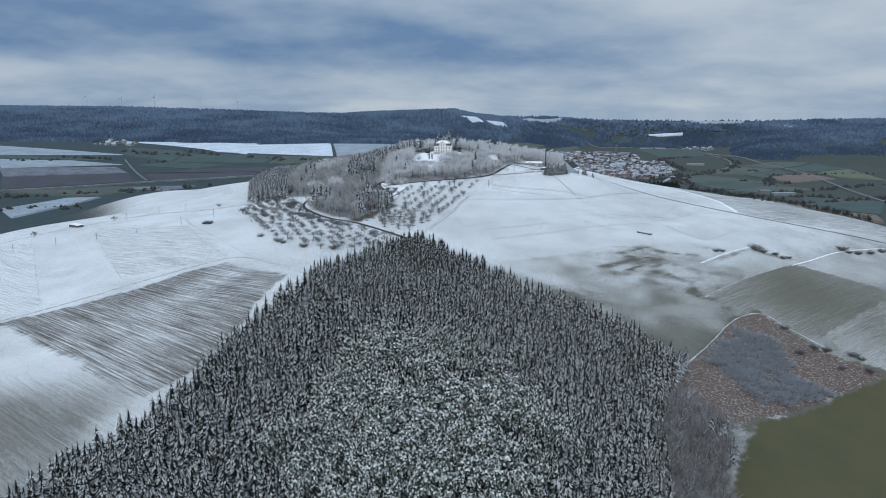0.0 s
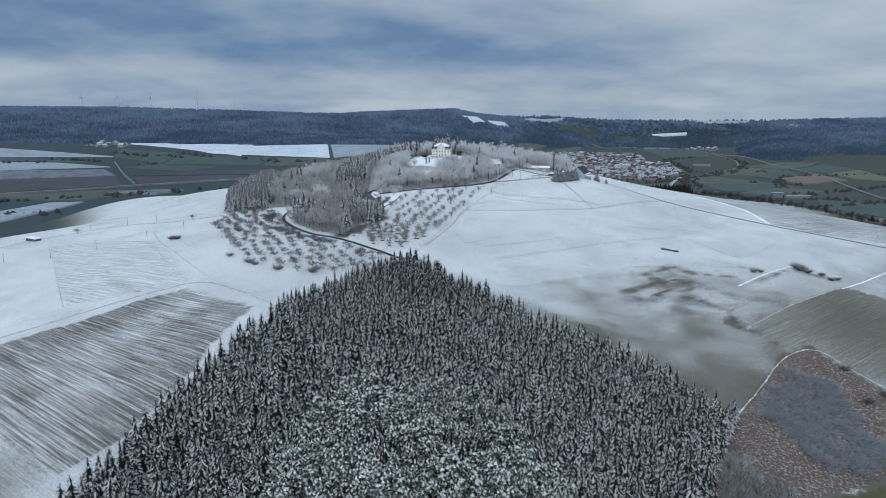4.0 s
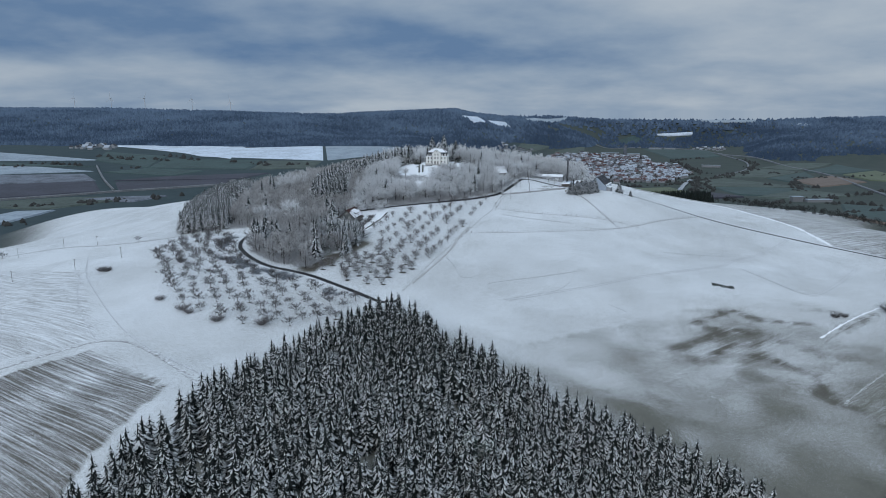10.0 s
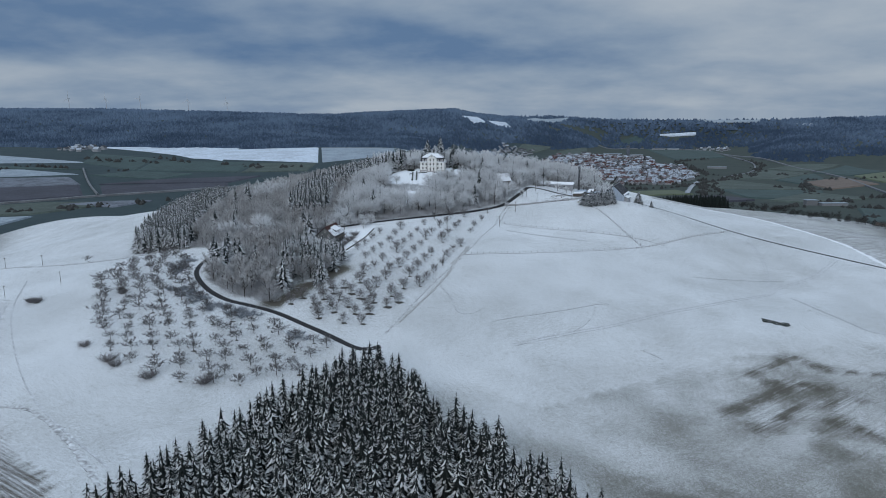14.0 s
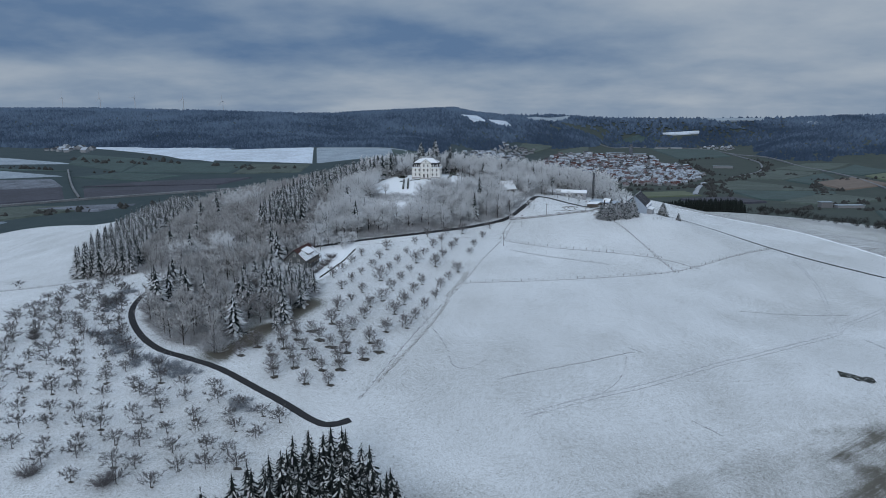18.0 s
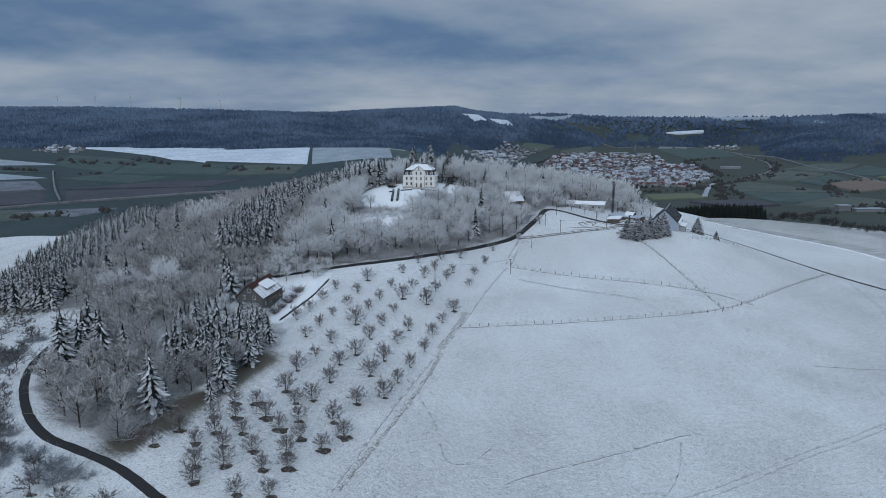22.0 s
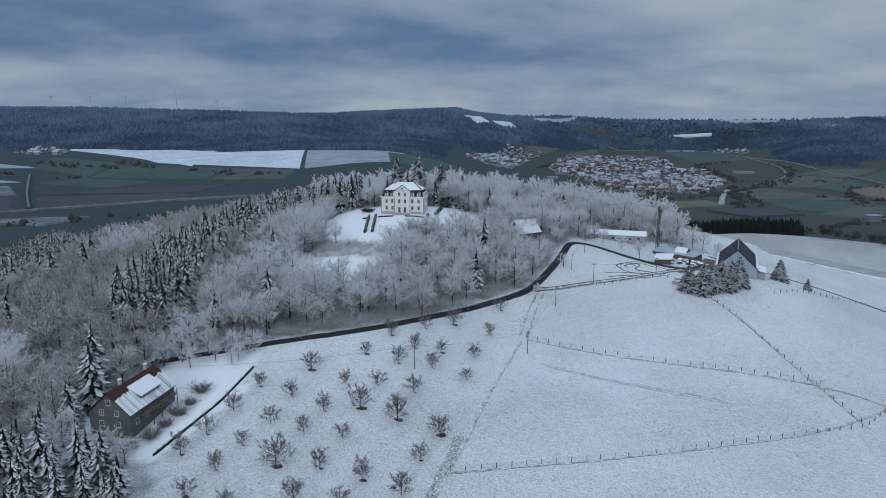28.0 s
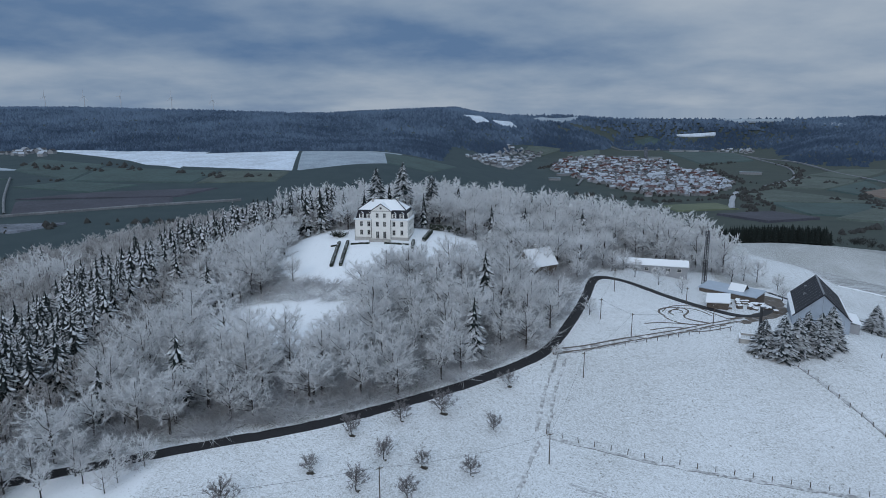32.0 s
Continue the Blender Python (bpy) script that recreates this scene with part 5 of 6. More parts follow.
for x in (-7.55, -4.75, 4.75, 7.7):
    window(castle, x, -0.05, 1.3, 0.95, 1.65)
    window(castle, x, -0.05, 4.5, 0.95, 1.65)
    dormer = box("dormer", x - 0.8, x + 0.8, 0.05, 1.6, EAVE + 0.6, EAVE + 2.1, M_PLASTER, castle, "white gabled dormer")
    window_meshes.setdefault("dormer", mesh("dormer_roof", [(-0.95, 0, 0), (0.95, 0, 0), (0, 0, 0.75), (-0.95, 1.9, 0), (0.95, 1.9, 0), (0, 1.9, 0.75)], [(0, 1, 2), (3, 5, 4), (0, 2, 5, 3), (1, 4, 5, 2), (0, 3, 4, 1)], M_SNOWROOF))
    part("dormer_roof", window_meshes["dormer"], dormer, m=pose(x, -0.05, EAVE + 2.1))
    window(castle, x, 0.0, EAVE + 0.75, 0.75, 1.2)
for x in (-1.35, 1.35):
    window(castle, x, -0.6, 0.1, 1.0, 2.4, name="french_door", bars=2)
    window(castle, x, -0.6, 4.5, 0.95, 1.65)
    window(castle, x, -0.6, 7.8, 0.9, 1.5)
part("oculus", mesh("oculus", [(0.4 * math.cos(a), 0, 0.4 * math.sin(a)) for a in np.linspace(0, 2 * math.pi, 17)[:-1]] + [(0.4 * math.cos(a), 0.1, 0.4 * math.sin(a)) for a in np.linspace(0, 2 * math.pi, 17)[:-1]], [tuple(range(16))] + [(k, 16 + k, 16 + (k + 1) % 16, (k + 1) % 16) for k in range(16)], M_GLASS), castle, "round window in the pediment", m=pose(0, -0.62, 11.2))
for y in (2.0, 4.5, 7.0, 9.5):
    for z in (1.3, 4.5):
        window(castle, W + 0.05, y, z, 0.85, 1.6, 90)
for y in (2.6, 5.8, 9.0):
    box("dormer", W - 1.6, W - 0.05, y - 0.7, y + 0.7, EAVE + 0.6, EAVE + 2.2, M_PLASTER, castle, "white gabled dormer")
    window(castle, W - 0.0, y, EAVE + 0.8, 0.7, 1.1, 90)
for x, y in ((-4.2, 5.0), (-3.2, 6.6), (5.0, 6.2), (0.6, 7.2)):
    chimney(castle, x, y, 12.2, 14.3)
steps = placed("terrace_steps", -34.8, 781.6, -4.5, "stone steps before the castle doors", "steps", 52.6)
for k in range(3):
    box("step", -3.2 - 0.4 * k, 3.2 + 0.4 * k, -1.0 - 0.4 * k, -0.5, -0.6, 0.45 - 0.15 * k, M_STONE, steps)


def hedge(name, x0, y0, x1, y1, w, h, label):
    """A clipped hedge with an uneven, snow-covered top."""
    n, rng = max(3, int(math.hypot(x1 - x0, y1 - y0) / 0.9)), np.random.default_rng(int(abs(x0 * 7 + y0)))
    dx, dy = (x1 - x0), (y1 - y0)
    length = math.hypot(dx, dy)
    ux, uy = -dy / length, dx / length
    verts, faces = [], []
    for k in range(n + 1):
        f = k / n
        x, y = x0 + dx * f, y0 + dy * f
        g = ground_z(x, y)
        for s, z in ((-1, -0.2), (-1, h * 0.8), (-0.55, h), (0.55, h), (1, h * 0.8), (1, -0.2)):
            j = rng.uniform(-0.1, 0.1)
            verts.append((x + ux * (s * w / 2 + j), y + uy * (s * w / 2 + j), g + z + j))
    for k in range(n):
        faces += [(k * 6 + j, k * 6 + j + 1, k * 6 + 7 + j, k * 6 + 6 + j) for j in range(5)]
    faces += [tuple(range(5, -1, -1)), tuple(range(n * 6, n * 6 + 6))]
    return tagged(new(name, mesh(name, verts, faces, M_HEDGE)), label, "hedge")


hedge("hedge", -50.2, 781, -48.8, 760, 1.1, 1.1, "clipped dark hedge beside the snowy garden stair")
hedge("hedge", -47.0, 781, -45.6, 760, 1.1, 1.1, "clipped dark hedge beside the snowy garden stair")
hedge("hedge", -22.5, 781, -22.0, 757, 1.1, 1.1, "clipped dark hedge running down the lawn")
hedge("hedge", -19.0, 783, -17.0, 796, 1.4, 1.3, "snowy hedge along the terrace edge")
hedge("hedge", -53, 779.3, -50.5, 779.2, 0.7, 0.5, "low border hedge on the terrace")
hedge("hedge", -45.5, 779, -38.5, 778.5, 0.7, 0.5, "low border hedge on the terrace")
hedge("hedge", -33, 778.2, -24, 777.6, 0.7, 0.5, "low border hedge on the terrace")
hedge("hedge", -18, 801, -6, 803, 2.0, 2.2, "tall dark hedge behind the castle")
for k, (x, y, r) in enumerate([(-5.5, 797, 2.0), (-51.5, 790, 2.2), (-54, 793, 2.0)]):
    bush(x, y, r, 300 + k, "round clipped evergreen shrub by the castle", M_HEDGE)


def gable_house(ob, w, length, eave, ridge, wall_mat, roof_mat, over=0.5, thick=0.22, base=-3.0):
    """Walls with gables at both ends and two sloping roof sheets; the near gable lies at y 0."""
    h = w / 2
    v = [(-h, 0, base), (h, 0, base), (h, length, base), (-h, length, base), (-h, 0, eave), (h, 0, eave), (h, length, eave), (-h, length, eave), (0, 0, ridge), (0, length, ridge)]
    part("wall", mesh("wall", v, [(0, 1, 5, 8, 4), (3, 7, 9, 6, 2), (0, 4, 7, 3), (1, 2, 6, 5), (4, 8, 9, 7), (5, 6, 9, 8), (3, 2, 1, 0)], wall_mat), ob)
    slope = (ridge - eave) / h
    for s in (-1, 1):
        slab("roof", (s * (h + over), -over, eave - over * slope + thick), (0, -over, ridge + thick), (0, length + over, ridge + thick), (s * (h + over), length + over, eave - over * slope + thick), thick, roof_mat, ob)


# the house below the wood
house = placed("house", -86.6, 616.2, -8, "two-storey house with red-brown tiles half under snow", "house", 25.0)
gable_house(house, 11.0, 18.0, 4.2, 9.2, M_HOUSEWALL, M_TILE)
slope = (9.2 - 4.2) / 5.5


def roof_z(x):
    return 9.2 - abs(x) * slope + 0.24


rng = np.random.default_rng(140)
for s in (1, -1):
    verts, faces = [], []
    n = 40
    for k in range(n + 1):
        y = -0.45 + 18.9 * k / n
        top_x = (1.9 + 1.2 * (s < 0) + rng.uniform(-0.25, 0.5)) if s > 0 else 0.6 + rng.uniform(0, 0.3)
        for x in (top_x, 5.9):
            verts.append((s * x, y, roof_z(x) + 0.09))
        for x in (top_x, 5.9):
            verts.append((s * x, y, roof_z(x) - 0.02))
    for k in range(n):
        b = k * 4
        faces += [(b, b + 1, b + 5, b + 4), (b + 2, b + 6, b + 7, b + 3), (b, b + 4, b + 6, b + 2), (b + 1, b + 3, b + 7, b + 5)]
    part("roof_snow", mesh("roof_snow", verts, faces, M_SNOW), house, "snow left on the lower tiles")
for k in range(26):
    y = rng.uniform(0, 17.5)
    tv, tf = box_shape(1.3, 5.95, y, y + 0.08, 0, 0.06)
    part("tile_rib", mesh("tile_rib", [(px, py, roof_z(px) + 0.05 + pz) for px, py, pz in tv], tf, M_TILE), house)
part("dormer_walls", mesh("dormer_walls", [(1.3, 6, 7.9), (4.4, 6, 5.2), (4.4, 6, 6.5), (1.3, 14, 7.9), (4.4, 14, 5.2), (4.4, 14, 6.5)], [(0, 1, 2), (3, 5, 4), (1, 4, 5, 2), (0, 2, 5, 3)], M_WOOD), house, "dark boarded shed dormer")
slab("dormer_roof", (4.9, 5.6, 6.55), (4.9, 14.4, 6.55), (0.9, 14.4, 8.55), (0.9, 5.6, 8.55), 0.2, M_SNOW, house, "snow-covered dormer roof")
for y in (7.2, 9.2, 11.2, 13.0):
    window(house, 4.45, y, 5.45, 1.1, 0.85, 90)
for x, z in ((-2.2, 0.8), (2.2, 0.8), (-2.0, 3.6), (2.0, 3.6), (0, 6.2)):
    window(house, x, -0.05, z, 1.0, 1.25)
for y in (2.5, 6.5, 12.0, 15.5):
    window(house, 5.55, y, 0.9, 1.0, 1.3, 90)
chimney(house, -0.2, 5.0, 8.6, 10.6)
chimney(house, -0.2, 15.0, 8.6, 10.8)
box("balcony", 5.5, 7.2, 3.0, 17.0, 2.5, 2.65, M_WOOD, house, "dark wooden balcony")
for y in (3.2, 6.6, 10.0, 13.4, 16.8):
    box("post", 7.0, 7.15, y - 0.07, y + 0.07, -3, 4.0, M_WOOD, house)
for z in (2.95, 3.25, 3.55):
    box("rail", 7.05, 7.12, 3.0, 17.0, z, z + 0.08, M_WOOD, house)
hedge("garden_hedge", -73, 609, -66, 632, 0.4, 0.55, "dark low hedge and fence below the house")
hedge("garden_hedge", -66, 632, -63, 650, 0.4, 0.5, "dark low hedge and fence below the house")
ribbon("garden_path", [(-78, 609), (-72, 617), (-69, 632), (-68, 646), (-74, 656)], 2.2, M_SNOW, 0.1, "snowed-over drive beside the house", "path", 0.2)

for k, (x, y, r) in enumerate([(-77, 616, 2.4), (-75.5, 621, 2.0), (-74.5, 626, 2.4), (-73.5, 631, 2.0), (-73, 637, 2.6), (-80, 611.5, 2.2), (-86, 611, 2.4), (-93, 612, 2.6)]):
    bush(x, y, r, 320 + k, "dark frosted garden shrub beside the house", M_ORCHARD, "shrubs by the house")

# the barn and the farm sheds
barn = placed("barn", 102.6, 734.2, -21, "large dark-roofed barn with pale blue-grey metal gable", "barn", 35.3)
gable_house(barn, 15.0, 26.0, 4.0, 11.0, M_SHEET, M_SLATE, 0.35, 0.3)
for k in range(5):
    x = -6.0 + 12.0 * k / 4
    box("sheet_seam", x - 0.03, x + 0.03, -0.05, 0.0, -1.5, 4.0 + (7.2 - abs(x)) * 0.93, M_STEEL, barn)
for s in (-1, 1):
    slab("snow_strip", (s * 7.9, -0.3, 3.95), (s * 7.0, -0.3, 4.8), (s * 7.0, 26.3, 4.8), (s * 7.9, 26.3, 3.95), 0.1, M_SNOW, barn, "snow along the eaves")
    for k in range(9):
        y = 1.5 + 2.9 * k
        slab("roof_panel", (s * 7.4, y, 4.43), (s * 0.15, y, 11.2), (s * 0.15, y + 0.08, 11.2), (s * 7.4, y + 0.08, 4.43), 0.02, M_STEEL, barn)
box("hatch", -4.2, -3.4, 12, 13, 7.0, 8.1, M_STEEL, barn)
box("hatch", -3.6, -2.9, 20, 21, 7.6, 8.7, M_STEEL, barn)
box("ridge_cap", -0.25, 0.25, -0.3, 26.3, 11.05, 11.35, M_STEEL, barn)
box("lean_to", 7.5, 10.5, 3, 14, -3, 2.2, M_GREYWALL, barn, "low lean-to under snow")
slab("lean_to_roof", (7.3, 2.7, 3.1), (10.9, 2.7, 2.3), (10.9, 14.3, 2.3), (7.3, 14.3, 3.1), 0.15, M_SNOW, barn)


def flat_shed(x, y, turn, w, length, h, wall_mat, roof_mat, label, fall=0.5, z=None):
    ob = placed("shed", x, y, turn, label, "shed", z)
    box("wall", -w / 2, w / 2, -length / 2, length / 2, -2, h, wall_mat, ob)
    slab("roof", (-w / 2 - 0.4, -length / 2 - 0.4, h + 0.1), (w / 2 + 0.4, -length / 2 - 0.4, h + 0.1 + fall), (w / 2 + 0.4, length / 2 + 0.4, h + 0.1 + fall), (-w / 2 - 0.4, length / 2 + 0.4, h + 0.1), 0.3, roof_mat, ob)
    return ob


flat_shed(80.8, 757.5, -20, 6.6, 11.5, 2.2, M_WOOD, M_SNOW, "dark wooden shed under a flat snowy roof")
flat_shed(91, 773.5, 46, 7.5, 20, 2.4, M_WOOD, M_SHEET, "long farm shed with blue-grey metal roof", 0.9)
cap = placed("roof_frame", 95, 771, 46, "small open gable frame on the shed", "roof")
gable_house(cap, 4.5, 5, 3.2, 5.2, M_WOOD, M_SNOWROOF, 0.3, 0.12, 1.5)
flat_shed(-388, 632, 62, 5.5, 15, 2.3, M_WOOD, M_SNOW, "low dark field hut under snow beside the lane", 0.4)
hall = placed("hall", 69.2, 798, -14, "long low hall with a snow-covered roof", "hall", 38.2)
box("wall", -13, 13, -3.2, 3.2, -3, 2.8, M_GREYWALL, hall)
slab("roof", (-13.5, -3.9, 2.8), (13.5, -3.9, 2.8), (13.5, 0, 4.6), (-13.5, 0, 4.6), 0.25, M_SNOW, hall)
slab("roof", (-13.5, 3.9, 2.8), (13.5, 3.9, 2.8), (13.5, 0, 4.6), (-13.5, 0, 4.6), 0.25, M_SNOW, hall)
for x in (-10, -6, -2, 2, 6, 10):
    window(hall, x, -3.25, 0.6, 1.4, 1.1)
hut = placed("lodge", 27, 762.5, -115, "steep-roofed lodge under snow at the wood's edge", "lodge")
hut.matrix_basis = pose(26.5, 775.5, 44.0, 0, 0, 125)
gable_house(hut, 9, 11, 2.6, 7.6, M_WOOD, M_SNOW, 0.5)
chimney(hut, 0.3, 6, 7, 9)

# the mast
mast = placed("mast", 84.6, 783.2, 20, "dark lattice radio mast with aerials by the farm", "mast")
for sx in (-1, 1):
    for sy in (-1, 1):
        tv, tf = [], []
        tube(tv, tf, (sx * 0.6, sy * 0.6, -0.5), (sx * 0.36, sy * 0.36, 21.5), 0.13, 0.11)
        part("leg", mesh("mast_leg", tv, tf, M_BLACK), mast)
for k in range(20):
    z0, z1 = k * 1.07, (k + 1) * 1.07
    r0, r1 = 0.6 - 0.24 * z0 / 21.5, 0.6 - 0.24 * z1 / 21.5
    for (ax, ay), (bx, by) in (((-1, -1), (1, -1)), ((1, -1), (1, 1)), ((1, 1), (-1, 1)), ((-1, 1), (-1, -1))):
        tv, tf = [], []
        tube(tv, tf, (ax * r0, ay * r0, z0), (bx * r1, by * r1, z1), 0.05, 0.05, 3)
        part("brace", mesh("mast_brace", tv, tf, M_BLACK), mast)
        tv, tf = [], []
        tube(tv, tf, (bx * r0, by * r0, z0), (ax * r1, ay * r1, z1), 0.05, 0.05, 3)
        part("brace", mesh("mast_brace", tv, tf, M_BLACK), mast)
for a, z in ((20, 20.2), (140, 20.2), (260, 20.2), (80, 17.5), (200, 17.5), (320, 17.5), (50, 14.5), (170, 14.5), (290, 14.5), (110, 11.8), (230, 11.8), (350, 19.0)):
    x, y = 0.75 * math.cos(radians(a)), 0.75 * math.sin(radians(a))
    part("aerial", mesh("aerial", *box_shape(-0.18, 0.18, -0.16, 0.16, -1.0, 1.0), M_STEEL), mast, m=pose(x, y, z, 0, 0, a))
box("mast_base", -1.2, 1.2, -1.2, 1.2, -1, 0.25, M_STONE, mast)
tv, tf = [], []
tube(tv, tf, (0, 0, 21.3), (0, 0, 24.2), 0.05, 0.03)
part("tip", mesh("mast_tip", tv, tf, M_STEEL), mast)

# poles and wires
pole_v, pole_f = [], []
tube(pole_v, pole_f, (0, 0, -0.6), (0, 0, 7.2), 0.14, 0.09, 7)
pole_me, arm_me = mesh("pole_shaft", pole_v, pole_f, M_WOOD), mesh("cross_arm", *box_shape(-0.7, 0.7, -0.06, 0.06, 6.7, 6.85), M_WOOD)
insulator_me = mesh("insulator", *box_shape(-0.05, 0.05, -0.05, 0.05, 6.85, 7.05), M_FRAME)
POLES = [(-17, 652.5, 1.0), (16.5, 670, 1.0), (29, 706, 1.0), (46, 728, 1.0), (72, 736, 0.9), (48, 764, 1.1), (39, 739, 0.9), (70, 756, 0.8), (-381, 529, 1.0), (-358, 551, 1.0), (-326, 559, 1.0), (-300, 578, 1.0), (-262, 586, 1.0), (-236, 597, 1.0), (-291, 664, 1.0), (-323, 672, 1.0), (-347, 652, 1.0)]
for x, y, s in POLES:
    ob = placed("power_pole", x, y, 30, "slim wooden power pole standing in the snow", "pole", None, "power poles")
    ob.scale = (1, 1, s)
    part("shaft", pole_me, ob)
    part("cross_arm", arm_me, ob)
    for dx in (-0.55, 0.55):
        part("insulator", insulator_me, ob, m=pose(dx, 0, 0))
yard_pole = placed("yard_pole", 82, 727, 0, "tall dark post in the farmyard", "pole")
box("shaft", -0.3, 0.3, -0.3, 0.3, -0.6, 8.5, M_BLACK, yard_pole)
box("lamp", -0.25, 1.2, -0.2, 0.2, 8.3, 8.6, M_STEEL, yard_pole)


def cable(a, b, za, zb, sag=1.2):
    verts, faces = [], []
    pts = [Vector((a[0] + (b[0] - a[0]) * f, a[1] + (b[1] - a[1]) * f, za + (zb - za) * f - 4 * sag * f * (1 - f))) for f in np.linspace(0, 1, 13)]
    for p, q in zip(pts, pts[1:]):
        tube(verts, faces, p, q, 0.025, 0.025, 3)
    tagged(new("power_line", mesh("power_line", verts, faces, M_BLACK)), "thin dark overhead wire between poles", "wire", "overhead wires")


for (x0, y0, s0), (x1, y1, s1) in zip(POLES[:4], POLES[1:5]):
    cable((x0, y0), (x1, y1), ground_z(x0, y0) + 7 * s0, ground_z(x1, y1) + 7 * s1)
cable((-17, 652.5), (-80, 640), ground_z(-17, 652.5) + 7, ground_z(-80, 640) + 6)
cable((46, 728), (39, 739), ground_z(46, 728) + 7, ground_z(39, 739) + 6.3, 0.4)
cable((39, 739), (48, 764), ground_z(39, 739) + 6.3, ground_z(48, 764) + 7.6)

# fences: a post every few metres, two wires
post_me = mesh("fence_post", *box_shape(-0.07, 0.07, -0.07, 0.07, -0.3, 1.25), M_WOOD)


def fence(line, gap, label, seed):
    ob = tagged(new("fence"), label, "fence")
    ob.location = (*line[0], ground_z(*line[0]))
    rng = np.random.default_rng(seed)
    p = np.array(line, float)
    s = np.concatenate([[0], np.cumsum(np.hypot(*np.diff(p, axis=0).T))])
    last, wv, wf = None, [], []
    for k in np.arange(0, s[-1], gap):
        x, y = np.interp(k, s, p[:, 0]), np.interp(k, s, p[:, 1])
        z = ground_z(x, y)
        here = Vector((x, y, z)) - ob.location
        part("post", post_me, ob, m=Matrix.Translation(here) @ pose(0, 0, 0, rng.uniform(-5, 5), rng.uniform(-5, 5), rng.uniform(0, 90)))
        if last is not None:
            for h in (0.6, 1.1):
                tube(wv, wf, last + Vector((0, 0, h)), here + Vector((0, 0, h)), 0.015, 0.015, 3)
        last = here
    part("wire", mesh("fence_wire", wv, wf, M_STEEL), ob)


fence([(-5, 608.5), (42, 620.5), (103, 640.5), (150, 682), (184, 718)], 3.6, "wooden pasture fence of thin posts and wire", 1)
fence([(17, 681), (40, 674), (62, 668), (104, 660)], 3.6, "wooden pasture fence of thin posts and wire", 2)
fence([(40, 722), (60, 728), (74, 732), (80, 722), (84, 712), (98, 665), (104, 641)], 3.4, "post and wire fence round the farm field", 3)
fence([(110, 716), (130, 728), (160, 742)], 3.4, "post fence beside the barn", 4)
pit = placed("walled_pit", 80.5, 724, -20, "low concrete pit wall capped with snow", "wall")
for x0, x1, y0, y1 in ((-5, 5, -3, -2.6), (-5, 5, 2.6, 3), (-5, -4.6, -3, 3), (4.6, 5, -3, 3)):
    box("wall_side", x0, x1, y0, y1, -1, 0.8, M_STONE, pit)
    box("snow_cap", x0 - 0.05, x1 + 0.05, y0 - 0.05, y1 + 0.05, 0.8, 0.95, M_SNOW, pit)
rng = np.random.default_rng(150)
for k in range(26):
    x, y = rng.uniform(82, 99), rng.uniform(750, 765)
    crate = placed("crate", x, y, rng.uniform(0, 90), "snow-capped stack of timber in the farmyard", "crate", None, "stacks in the yard")
    w, h = rng.uniform(0.6, 1.4), rng.uniform(0.5, 1.1)
    box("timber", -w, w, -0.6, 0.6, -0.3, h, M_WOOD, crate)
    box("snow_cap", -w - 0.04, w + 0.04, -0.64, 0.64, h, h + 0.14, M_SNOW, crate)

# wheel marks of a turning tractor before the farm
for k, line in enumerate([[(59.9, 747.2), (62.6, 751.9), (67.1, 754.9), (72.7, 754.1), (75.6, 746.5), (78.5, 740.9)], [(59.3, 742.9), (60.9, 739.2), (64.5, 736.9), (70.1, 736.1), (77.0, 739.2)], [(51.9, 737.2), (59.0, 738.5), (66.8, 736.1), (75.6, 737.6)], [(52.5, 732.6), (59.7, 734.9), (67.3, 732.6), (76.7, 736.0)], [(53.5, 730.0), (60.4, 731.4), (68.5, 731.0), (77.8, 734.4)], [(61.3, 745.7), (64.3, 750.3), (68.1, 752.3), (72.4, 749.8), (74.6, 743.5)]]):
    ribbon("wheel_mark_%d" % (k + 1), line, 0.4, M_MUD, 0.1, "muddy wheel mark curving through the snow", "track", 0.12, 1.0)


# ---- the plain, the valley and the ridges ----
def field(name, a, b, c, d, mat, lift, label):
    """A field laid on the land between four corners."""
    steps = [0.0, 0.025] + [k / 16 for k in range(1, 16)] + [0.975, 1.0]
    n = len(steps)
    verts, faces = [], []
    for j, v in enumerate(steps):
        for i, u in enumerate(steps):
            x = (a[0] * (1 - u) + b[0] * u) * (1 - v) + (d[0] * (1 - u) + c[0] * u) * v
            y = (a[1] * (1 - u) + b[1] * u) * (1 - v) + (d[1] * (1 - u) + c[1] * u) * v
            rim = i in (0, n - 1) or j in (0, n - 1)
            verts.append((x, y, ground_z(x, y) + (lift - (lift + 0.4) * rim)))
    faces = [(j * n + i, j * n + i + 1, j * n + n + i + 1, j * n + n + i) for j in range(n - 1) for i in range(n - 1)]
    return tagged(new(name, mesh(name, verts, faces, mat)), label, "field", kind="structure")


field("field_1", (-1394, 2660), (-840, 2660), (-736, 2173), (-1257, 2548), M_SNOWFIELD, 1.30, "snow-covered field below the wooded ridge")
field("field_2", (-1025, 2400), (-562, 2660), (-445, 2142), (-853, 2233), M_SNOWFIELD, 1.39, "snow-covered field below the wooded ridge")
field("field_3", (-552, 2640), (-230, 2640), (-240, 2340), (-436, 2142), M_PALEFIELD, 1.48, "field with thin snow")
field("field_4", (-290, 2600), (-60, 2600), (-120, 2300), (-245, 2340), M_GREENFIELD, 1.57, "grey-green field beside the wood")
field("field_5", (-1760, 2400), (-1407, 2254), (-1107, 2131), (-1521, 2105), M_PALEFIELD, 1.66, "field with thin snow")
